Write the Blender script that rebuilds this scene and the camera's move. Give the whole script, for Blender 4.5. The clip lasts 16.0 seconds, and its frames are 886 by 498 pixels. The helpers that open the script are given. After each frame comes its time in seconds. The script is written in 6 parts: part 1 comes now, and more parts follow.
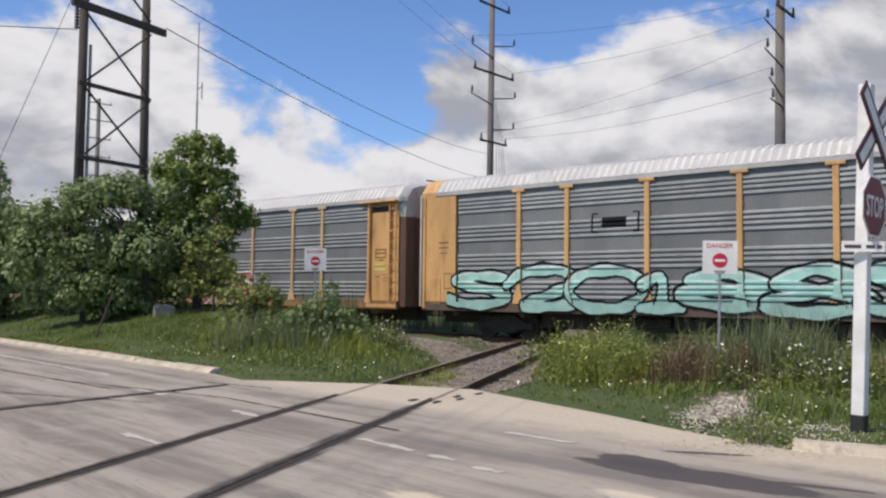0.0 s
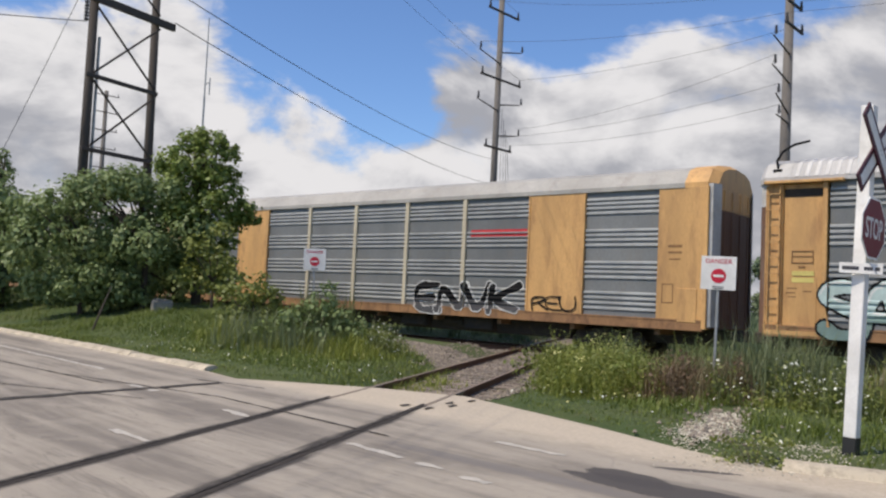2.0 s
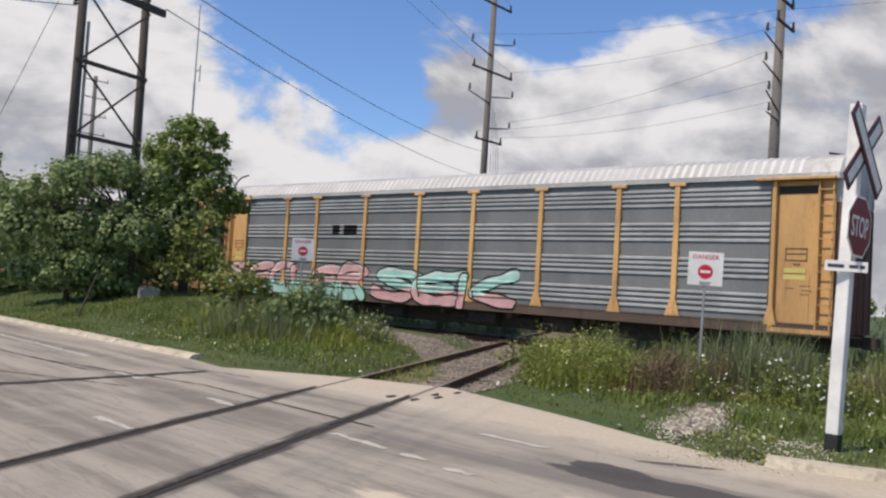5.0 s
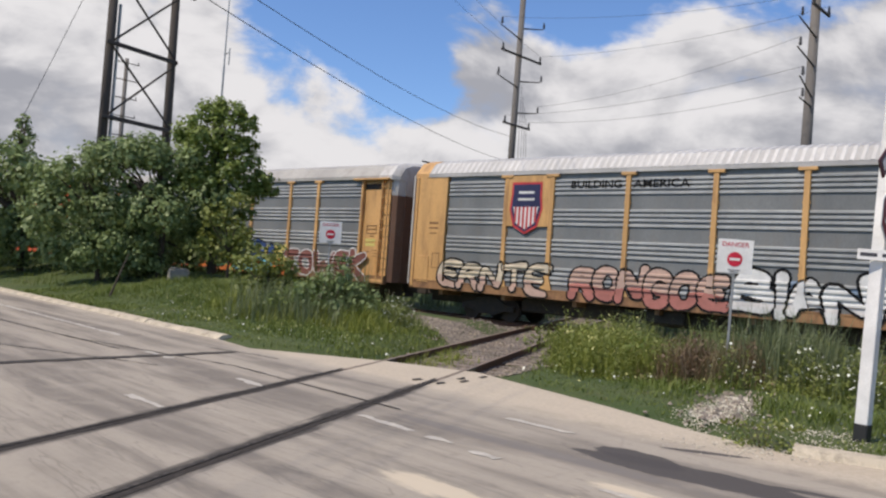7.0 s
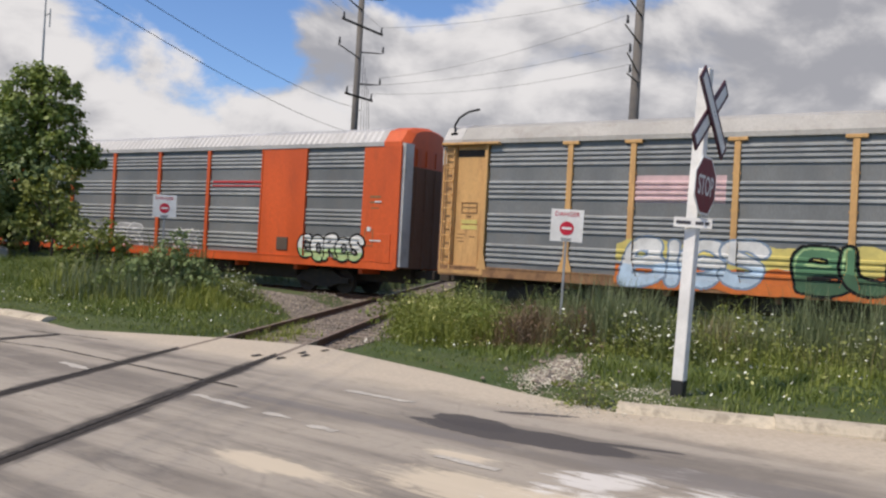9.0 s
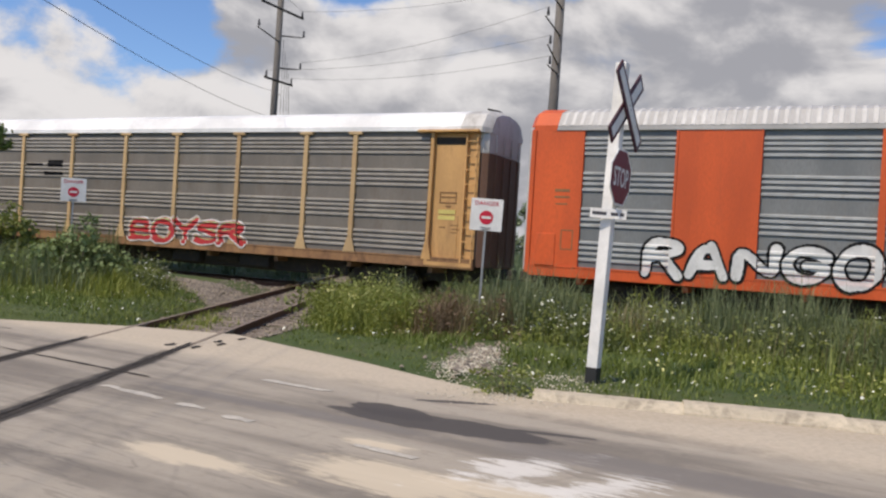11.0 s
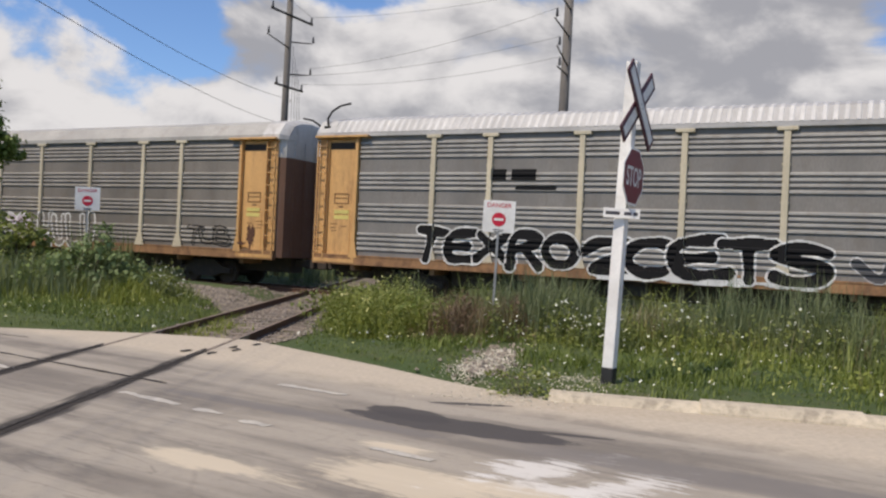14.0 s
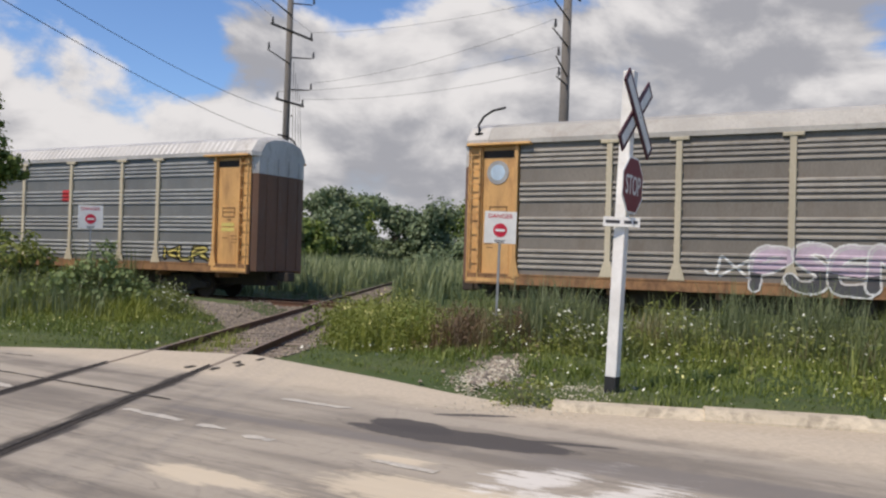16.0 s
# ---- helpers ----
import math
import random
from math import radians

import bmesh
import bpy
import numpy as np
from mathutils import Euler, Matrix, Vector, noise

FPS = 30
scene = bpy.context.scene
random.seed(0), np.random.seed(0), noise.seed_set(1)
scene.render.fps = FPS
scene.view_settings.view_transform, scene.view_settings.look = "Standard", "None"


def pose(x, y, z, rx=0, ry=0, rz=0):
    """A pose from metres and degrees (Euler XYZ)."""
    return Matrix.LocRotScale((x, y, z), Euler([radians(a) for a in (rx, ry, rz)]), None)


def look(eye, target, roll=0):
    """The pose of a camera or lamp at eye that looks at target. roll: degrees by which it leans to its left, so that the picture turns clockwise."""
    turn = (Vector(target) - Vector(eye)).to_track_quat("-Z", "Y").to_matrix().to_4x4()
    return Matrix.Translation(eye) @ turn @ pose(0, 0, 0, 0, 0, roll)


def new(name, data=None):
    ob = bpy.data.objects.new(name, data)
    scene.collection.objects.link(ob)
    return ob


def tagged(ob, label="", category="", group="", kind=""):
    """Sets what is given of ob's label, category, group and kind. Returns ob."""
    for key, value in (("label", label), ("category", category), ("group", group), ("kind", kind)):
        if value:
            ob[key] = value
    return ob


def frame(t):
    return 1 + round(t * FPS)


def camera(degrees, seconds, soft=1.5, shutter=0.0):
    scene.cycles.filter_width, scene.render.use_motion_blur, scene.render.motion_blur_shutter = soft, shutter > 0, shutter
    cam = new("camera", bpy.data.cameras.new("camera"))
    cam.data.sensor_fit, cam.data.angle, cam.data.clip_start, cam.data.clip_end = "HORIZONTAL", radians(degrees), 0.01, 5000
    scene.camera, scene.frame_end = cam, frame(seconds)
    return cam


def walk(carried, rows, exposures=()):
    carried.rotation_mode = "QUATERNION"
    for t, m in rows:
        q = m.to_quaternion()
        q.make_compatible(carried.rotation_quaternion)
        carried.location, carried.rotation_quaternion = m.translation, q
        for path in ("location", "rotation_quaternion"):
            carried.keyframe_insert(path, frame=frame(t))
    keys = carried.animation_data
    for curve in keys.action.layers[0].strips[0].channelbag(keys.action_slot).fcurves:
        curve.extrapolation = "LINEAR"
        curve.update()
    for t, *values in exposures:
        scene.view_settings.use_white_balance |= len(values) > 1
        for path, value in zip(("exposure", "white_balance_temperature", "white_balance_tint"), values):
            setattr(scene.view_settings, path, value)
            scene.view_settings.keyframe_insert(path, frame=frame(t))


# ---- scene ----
cam = camera(55.0, 16.0, soft=2.3)
PATH = [
    (0.0, -0.092, -0.021, 1.569, 93.023, -0.622, 0.152),
    (0.5, -0.044, -0.043, 1.628, 93.658, -2.475, 2.025),
    (1.0, -0.012, -0.021, 1.611, 93.957, -3.119, 1.877),
    (1.5, -0.011, -0.003, 1.601, 93.467, -3.011, 0.717),
    (2.0, -0.026, 0.003, 1.611, 93.253, -2.660, 0.197),
    (2.5, -0.016, 0.016, 1.624, 92.958, -2.896, -0.234),
    (3.0, -0.006, 0.010, 1.607, 92.647, -3.065, -0.629),
    (3.5, -0.013, 0.007, 1.614, 92.923, -3.458, -0.620),
    (6.0, -0.007, 0.018, 1.604, 92.205, -3.552, -0.521),
    (6.5, -0.016, 0.017, 1.598, 91.789, -3.664, 0.704),
    (7.0, -0.026, -0.005, 1.607, 91.583, -4.192, 1.172),
    (7.5, -0.022, -0.010, 1.604, 91.454, -3.992, 0.587),
    (8.0, 0.004, -0.022, 1.608, 91.369, -3.051, -1.872),
    (8.5, 0.057, 0.017, 1.614, 90.901, -2.847, -5.745),
    (9.0, 0.081, 0.005, 1.616, 90.356, -3.124, -9.112),
    (9.5, 0.087, 0.011, 1.619, 90.105, -3.382, -11.697),
    (10.0, 0.093, 0.003, 1.628, 90.143, -3.814, -13.585),
    (12.5, 0.092, 0.011, 1.621, 89.467, -3.536, -14.674),
    (13.0, 0.094, 0.021, 1.614, 89.437, -3.510, -14.507),
    (13.5, 0.092, 0.010, 1.621, 89.481, -3.218, -14.295),
    (14.0, 0.078, 0.010, 1.613, 90.027, -2.678, -13.643),
    (14.5, 0.065, -0.000, 1.610, 90.591, -2.274, -13.086),
    (15.0, 0.069, 0.003, 1.611, 90.534, -2.166, -12.992),
    (15.5, 0.087, 0.004, 1.611, 90.642, -1.993, -12.637),
    (16.0, 0.107, -0.024, 1.614, 90.808, -1.664, -13.374),
]
# ---- camera ----
walk(cam, [(t, pose(*p)) for t, *p in PATH], [(0.0, 0.0, 6900, 13), (3.0, 0.0, 7050, 12), (7.0, 0.0, 7000, 13), (10.0, -0.05, 7150, 13), (14.0, -0.06, 7150, 13), (16.0, -0.03, 7150, 13)])

# ---- world, sun ----
SUN_AZ, SUN_EL = -118.0, 55.0


def direction(az, el):
    a, e = radians(az), radians(el)
    return Vector((math.sin(a) * math.cos(e), math.cos(a) * math.cos(e), math.sin(e)))


def nd(nt, kind, **kw):
    node = nt.nodes.new(kind)
    for k, v in kw.items():
        node.inputs[k.replace("_", " ")].default_value = v
    return node


def mathn(nt, op, a, b=None, c=None, clamp=False):
    m = nt.nodes.new("ShaderNodeMath")
    m.operation, m.use_clamp = op, clamp
    for i, v in enumerate((a, b, c)):
        if v is None:
            continue
        if isinstance(v, (int, float)):
            m.inputs[i].default_value = v
        else:
            nt.links.new(v, m.inputs[i])
    return m.outputs[0]


def vmath(nt, op, a, b=None):
    m = nt.nodes.new("ShaderNodeVectorMath")
    m.operation = op
    for i, v in enumerate((a, b)):
        if v is None:
            continue
        if isinstance(v, (tuple, list, Vector)):
            m.inputs[i].default_value = tuple(v)
        else:
            nt.links.new(v, m.inputs[i])
    return m


def smooth(nt, v, lo, hi, a=0.0, b=1.0):
    m = nt.nodes.new("ShaderNodeMapRange")
    m.interpolation_type = "SMOOTHSTEP"
    nt.links.new(v, m.inputs["Value"])
    for k, x in (("From Min", lo), ("From Max", hi), ("To Min", a), ("To Max", b)):
        m.inputs[k].default_value = x
    return m.outputs["Result"]


def fbm(nt, vec, scale, detail=6.0, rough=0.55, lac=2.0, dist=0.0):
    n = nd(nt, "ShaderNodeTexNoise", Scale=scale, Detail=detail, Roughness=rough, Lacunarity=lac, Distortion=dist)
    nt.links.new(vec, n.inputs["Vector"])
    return n.outputs["Fac"]


def mixc(nt, fac, a, b, blend="MIX"):
    m = nt.nodes.new("ShaderNodeMix")
    m.data_type, m.blend_type = "RGBA", blend
    for sock, v in ((m.inputs[0], fac), (m.inputs[6], a), (m.inputs[7], b)):
        if isinstance(v, (int, float)):
            sock.default_value = v
        elif isinstance(v, (tuple, list)):
            sock.default_value = (*v[:3], 1)
        else:
            nt.links.new(v, sock)
    return m.outputs[2]


# cloud masses and blue openings of the partly cloudy sky: azimuth, elevation, breadth, weight
CLOUDS = [(-20, 9, 13, 0.30), (-30, 11, 12, 0.26), (14, 11.5, 11, 0.34), (4, 11, 6, 0.22), (27, 15, 8, 0.26), (40, 14, 14, 0.2),
          (-3, 6, 10, 0.22), (-10, 20, 9, -0.32), (8, 21, 9, -0.34), (-4, 13.5, 4, -0.30), (-27, 21, 9, -0.36), (20, 19, 5, -0.18),
          (42, 13, 3.5, -0.16), (6, 2, 13, 0.3), (30, 4, 14, 0.25)]


def make_world():
    w = bpy.data.worlds.new("partly_cloudy_sky")
    scene.world = w
    w.use_nodes = True
    nt = w.node_tree
    nt.nodes.clear()
    out = nt.nodes.new("ShaderNodeOutputWorld")
    sky = nt.nodes.new("ShaderNodeTexSky")
    sky.sky_type, sky.sun_disc = "NISHITA", False
    sky.sun_elevation, sky.sun_rotation = radians(SUN_EL), radians(SUN_AZ)
    sky.air_density, sky.dust_density, sky.ozone_density = 1.0, 0.2, 3.0
    bg = nd(nt, "ShaderNodeBackground", Strength=0.128)
    nt.links.new(mixc(nt, 1.0, sky.outputs[0], (0.76, 0.97, 1.26), "MULTIPLY"), bg.inputs["Color"])
    gen = nt.nodes.new("ShaderNodeTexCoord").outputs["Generated"]
    d = vmath(nt, "NORMALIZE", gen).outputs[0]
    sep = nt.nodes.new("ShaderNodeSeparateXYZ")
    nt.links.new(d, sep.inputs[0])
    flat = nt.nodes.new("ShaderNodeCombineXYZ")
    for k in "XYZ":
        nt.links.new(mathn(nt, "MULTIPLY", sep.outputs[k], 1.7 if k == "Z" else 1.0), flat.inputs[k])
    v = flat.outputs[0]
    bias = None
    for az, el, r, wt in CLOUDS:
        dist = vmath(nt, "DISTANCE", d, direction(az, el)).outputs["Value"]
        one = smooth(nt, dist, radians(r) * 1.25, 0.0, 0.0, wt)
        bias = one if bias is None else mathn(nt, "ADD", bias, one)
    n1 = fbm(nt, v, 6.5, 9.0, 0.56, 2.1, 0.25)
    cover = smooth(nt, mathn(nt, "ADD", n1, bias), 0.475, 0.645)
    cover = mathn(nt, "MULTIPLY", cover, smooth(nt, n1, 0.18, 0.42, 0.75, 1.0))
    # the noise a little higher up tells lit tops from grey undersides
    up = vmath(nt, "ADD", v, (0.0, 0.0, 0.05)).outputs[0]
    n2 = fbm(nt, up, 6.5, 5.0, 0.5, 2.1, 0.25)
    n3 = fbm(nt, v, 3.1, 4.0, 0.5)
    tone = None                            # thinner, brighter cloud on the left, heavier on the right
    for az, el, r, wt in ((-26, 11, 20, -0.09), (26, 15, 14, 0.09), (-3, 6, 8, 0.09), (14, 6, 9, 0.10), (34, 12, 9, 0.06), (-30, 6, 8, 0.10), (6, 14, 8, -0.12), (14, 12, 6, -0.06)):
        one = smooth(nt, vmath(nt, "DISTANCE", d, direction(az, el)).outputs["Value"], radians(r) * 1.25, 0.0, 0.0, wt)
        tone = one if tone is None else mathn(nt, "ADD", tone, one)
    shade = smooth(nt, mathn(nt, "ADD", mathn(nt, "SUBTRACT", n2, n1), mathn(nt, "ADD", mathn(nt, "MULTIPLY", mathn(nt, "SUBTRACT", n3, 0.5), 0.9), tone)), -0.17, 0.18)
    ccol = mixc(nt, shade, (0.93, 0.965, 1.03), (0.44, 0.475, 0.555))
    cbg = nd(nt, "ShaderNodeBackground", Strength=0.82)
    nt.links.new(ccol, cbg.inputs["Color"])
    mix = nt.nodes.new("ShaderNodeMixShader")
    nt.links.new(cover, mix.inputs[0])
    nt.links.new(bg.outputs[0], mix.inputs[1])
    nt.links.new(cbg.outputs[0], mix.inputs[2])
    nt.links.new(mix.outputs[0], out.inputs[0])


make_world()
sun = new("sun", bpy.data.lights.new("sun", "SUN"))
sun.data.energy, sun.data.angle, sun.data.color = 3.7, radians(0.6), (1.0, 0.93, 0.82)
sun.matrix_world = look(direction(SUN_AZ, SUN_EL) * 200, (0, 0, 0))

# ---- materials ----
MATS = {}


def mat(name, col, rough=0.7, metal=0.0, dirt=None, dirt_amount=0.5, scale=1.0, var=0.18, bump=0.15, streak=1.0, spread=0.0, fine=38.0, island=0.0):
    """Surface with grain and stains at two scales; streak below 1 stretches the stains downwards; spread varies single pieces."""
    if name in MATS:
        return MATS[name]
    m = bpy.data.materials.new(name)
    MATS[name] = m
    m.use_nodes = True
    nt = m.node_tree
    b = nt.nodes["Principled BSDF"]
    b.inputs["Metallic"].default_value = metal
    co = nt.nodes.new("ShaderNodeTexCoord").outputs["Object"]
    mp = nt.nodes.new("ShaderNodeMapping")
    mp.inputs["Scale"].default_value = (1, 1, streak)
    nt.links.new(co, mp.inputs["Vector"])
    v = mp.outputs[0]
    if spread:
        rnd = nt.nodes.new("ShaderNodeObjectInfo").outputs["Random"]
        sh = nt.nodes.new("ShaderNodeCombineXYZ")
        nt.links.new(mathn(nt, "MULTIPLY", rnd, 37.0), sh.inputs[0])
        v = vmath(nt, "ADD", v, sh.outputs[0]).outputs[0]
    big = fbm(nt, v, 0.9 * scale, 5.0, 0.6)
    small = fbm(nt, v, fine * scale, 3.0, 0.6)
    dark = [c * (1 - var) for c in col]
    lite = [min(1, c * (1 + var)) for c in col]
    c = mixc(nt, smooth(nt, big, 0.3, 0.7), dark, lite)
    c = mixc(nt, smooth(nt, small, 0.35, 0.75, 0.0, 0.5), c, [x * 0.72 for x in col])
    if dirt:
        mid = fbm(nt, v, 3.2 * scale, 7.0, 0.65, 2.1, 0.3)
        c = mixc(nt, smooth(nt, mid, 0.62 - 0.3 * dirt_amount, 0.8, 0.0, min(1.0, 0.5 + dirt_amount * 0.5)), c, dirt)
    if spread:
        c = mixc(nt, 1.0, c, mixc(nt, rnd, [1 - spread] * 3, [1 + spread] * 3), "MULTIPLY")
    if island:
        isl = nt.nodes.new("ShaderNodeNewGeometry").outputs["Random Per Island"]
        c = mixc(nt, 1.0, c, mixc(nt, isl, [1 - island] * 3, [1 + island, 1 + island * 0.9, 1 + island * 0.5]), "MULTIPLY")
    nt.links.new(c, b.inputs["Base Color"])
    nt.links.new(smooth(nt, mathn(nt, "ADD", big, mathn(nt, "MULTIPLY", small, 0.4)), 0.3, 1.0, max(0.05, rough - 0.12), min(1, rough + 0.12)), b.inputs["Roughness"])
    if bump:
        bp = nd(nt, "ShaderNodeBump", Strength=bump, Distance=0.02)
        nt.links.new(small, bp.inputs["Height"])
        nt.links.new(bp.outputs[0], b.inputs["Normal"])
    return m


def matte(m, level=0.15):
    """Takes the sheen off a dusty or tarry surface."""
    m.node_tree.nodes["Principled BSDF"].inputs["Specular IOR Level"].default_value = level
    return m


def leaf_mat(name, col, col2):
    if name in MATS:
        return MATS[name]
    m = bpy.data.materials.new(name)
    MATS[name] = m
    m.use_nodes = True
    nt = m.node_tree
    b = nt.nodes["Principled BSDF"]
    isl = nt.nodes.new("ShaderNodeNewGeometry").outputs["Random Per Island"]
    co = nt.nodes.new("ShaderNodeTexCoord").outputs["Object"]
    big = fbm(nt, co, 0.8, 3.0, 0.6)
    c = mixc(nt, mathn(nt, "ADD", mathn(nt, "MULTIPLY", isl, 0.6), smooth(nt, big, 0.3, 0.7, 0.0, 0.4)), col, col2)
    nt.links.new(c, b.inputs["Base Color"])
    b.inputs["Roughness"].default_value = 0.55
    tr = nt.nodes.new("ShaderNodeBsdfTranslucent")
    nt.links.new(c, tr.inputs["Color"])
    mx = nt.nodes.new("ShaderNodeMixShader")
    mx.inputs[0].default_value = 0.30
    nt.links.new(b.outputs[0], mx.inputs[1])
    nt.links.new(tr.outputs[0], mx.inputs[2])
    nt.links.new(mx.outputs[0], nt.nodes["Material Output"].inputs[0])
    return m


# ---- mesh helpers ----
def box(bm, x0, x1, y0, y1, z0, z1, bevel=0.0):
    vs = [bm.verts.new(p) for p in ((x0, y0, z0), (x1, y0, z0), (x1, y1, z0), (x0, y1, z0), (x0, y0, z1), (x1, y0, z1), (x1, y1, z1), (x0, y1, z1))]
    fs = [bm.faces.new([vs[i] for i in f]) for f in ((3, 2, 1, 0), (4, 5, 6, 7), (0, 1, 5, 4), (1, 2, 6, 5), (2, 3, 7, 6), (3, 0, 4, 7))]
    if bevel:
        es = list({e for f in fs for e in f.edges})
        bmesh.ops.bevel(bm, geom=es, offset=bevel, segments=1, affect="EDGES")
    return vs


def tube(bm, a, b, r0, r1=None, seg=10):
    a, b = Vector(a), Vector(b)
    r1 = r0 if r1 is None else r1
    m = Matrix.Translation((a + b) / 2) @ (b - a).to_track_quat("Z", "Y").to_matrix().to_4x4()
    bmesh.ops.create_cone(bm, cap_ends=True, segments=seg, radius1=r0, radius2=r1, depth=(b - a).length, matrix=m)


def prism(bm, outline, a, b, axis=0):
    """Extrudes a closed outline of two coordinates from a to b along an axis (0: x, 1: y, 2: z)."""
    def at(p, s):
        q = list(p)
        q.insert(axis, s)
        return bm.verts.new(q)
    lo, hi = [at(p, a) for p in outline], [at(p, b) for p in outline]
    n = len(outline)
    bm.faces.new(lo[::-1])
    bm.faces.new(hi)
    for i in range(n):
        bm.faces.new((lo[i], lo[(i + 1) % n], hi[(i + 1) % n], hi[i]))
    return lo + hi


# paler rib material for each screen: worn metal plus a highlight put into the colour
RIB_LIT_TONE = {"galvanised_screen": "lit_bare_rib", "dusty_screen": "lit_dusty_rib", "weathered_screen": "lit_weathered_rib"}


def mesh_of(name, bm, material, smooth_faces=False):
    bmesh.ops.recalc_face_normals(bm, faces=bm.faces)
    me = bpy.data.meshes.new(name)
    bm.to_mesh(me)
    bm.free()
    me.materials.append(material)
    if material.name in RIB_LIT_TONE:
        me.materials.append(MATS[RIB_LIT_TONE[material.name]])
    if smooth_faces:
        me.polygons.foreach_set("use_smooth", [True] * len(me.polygons))
    return me


def part(name, bm, material, parent=None, label="", m=None, smooth_faces=False):
    ob = new(name, mesh_of(name, bm, material, smooth_faces))
    ob.parent = parent
    if m is not None:
        ob.matrix_basis = m
    return tagged(ob, label) if label else ob


MESHES = {}


def piece(name, key, build, material, parent, m, label=""):
    """A part on a mesh that alike parts share."""
    k = (name, key, material.name)
    if k not in MESHES:
        bm = bmesh.new()
        build(bm)
        MESHES[k] = mesh_of(name, bm, material)
    ob = new(name, MESHES[k])
    ob.parent = parent
    ob.matrix_basis = m
    return tagged(ob, label) if label else ob


def soup(name, verts, faces, material, parent=None):
    me = bpy.data.meshes.new(name)
    me.from_pydata([tuple(v) for v in verts], [], faces)
    me.materials.append(material)
    ob = new(name, me)
    ob.parent = parent
    return ob


def text_mesh(text, height, width, depth, fat):
    cu = bpy.data.curves.new("lettering", "FONT")
    cu.body, cu.size, cu.extrude, cu.offset, cu.align_x, cu.resolution_u = text, 1.0, depth, fat, "LEFT", 3
    tmp = bpy.data.objects.new("lettering", cu)
    scene.collection.objects.link(tmp)
    dg = bpy.context.evaluated_depsgraph_get()
    me = bpy.data.meshes.new_from_object(tmp.evaluated_get(dg))
    bpy.data.objects.remove(tmp)
    co = np.empty(len(me.vertices) * 3)
    me.vertices.foreach_get("co", co)
    co = co.reshape(-1, 3)
    lo, hi = co.min(0), co.max(0)
    co[:, 0] = (co[:, 0] - lo[0]) / (hi[0] - lo[0]) * width - width / 2
    co[:, 1] = (co[:, 1] - lo[1]) / (hi[1] - lo[1]) * height
    me.vertices.foreach_set("co", co.ravel())
    me.polygons.foreach_set("use_smooth", [False] * len(me.polygons))
    return me


def lettering(name, text, x, y, z, height, width, material, parent, fat=0.0, depth=0.006, wobble=0.0, label="", turn=0.0):
    me = text_mesh(text, height, width, depth, fat)
    if wobble:
        for v in me.vertices:
            v.co.y += wobble * height * math.sin(v.co.x * 2.3 + z * 3) + wobble * 0.5 * math.sin(v.co.x * 5.1 + 1)
            v.co.x += wobble * 0.8 * math.sin(v.co.y * 4 + v.co.x)
    me.materials.append(material)
    ob = new(name, me)
    ob.parent = parent
    ob.matrix_basis = pose(x, y, z, 90, 0, turn)
    return tagged(ob, label) if label else ob


# ---- plan ----
TRACK_AZ = 41.08
TN = Vector((math.sin(radians(TRACK_AZ)), math.cos(radians(TRACK_AZ)), 0))   # away across the main track
TU = Vector((TN.y, -TN.x, 0))                                                # the way the train runs
MAIN = 25.15                                                                 # camera's foot to the main track's middle
SA = 14.74
SD = Vector((math.sin(radians(SA)), math.cos(radians(SA)), 0))               # along the spur
SN = Vector((SD.y, -SD.x, 0))
SPUR = -5.037 + 0.795                                                        # the spur's middle, across from the camera
EDGE = [(-290, 312), (-60, 73.0), (-30, 42.6), (-16.6, 29.0), (-12.1, 24.2), (-7.0, 18.95), (-4.6, 16.45), (-3.7, 15.25), (-1.15, 14.8), (0.38, 14.15), (2.04, 11.35),
        (2.76, 9.95), (3.5, 8.85), (6.4, 7.4), (10.5, 5.0), (30, -8), (250, -160)]
BACK = [(250, -175), (30, -21), (10, -9.0), (0, -2.2), (-10, 8.2), (-30, 29.0), (-60, 60), (-290, 299)]


def dist_poly(px, py, pts):
    best = np.full(np.shape(px), 1e9)
    for (ax, ay), (bx, by) in zip(pts[:-1], pts[1:]):
        dx, dy = bx - ax, by - ay
        t = np.clip(((px - ax) * dx + (py - ay) * dy) / (dx * dx + dy * dy), 0, 1)
        best = np.minimum(best, np.hypot(px - ax - t * dx, py - ay - t * dy))
    return best


def inside(px, py, pts):
    r = np.zeros(np.shape(px), bool)
    n = len(pts)
    for i in range(n):
        (ax, ay), (bx, by) = pts[i], pts[(i + 1) % n]
        c = ((ay > py) != (by > py)) & (px < (bx - ax) * (py - ay) / (by - ay + 1e-12) + ax)
        r ^= c
    return r


def sstep(x, a, b):
    t = np.clip((x - a) / (b - a), 0, 1)
    return t * t * (3 - 2 * t)


def bumps(px, py):
    return 0.035 * np.sin(px * 0.9 + 1.3 * np.sin(py * 0.7)) * np.cos(py * 1.1 + 0.6) + 0.02 * np.sin(px * 2.7 + py * 1.9)


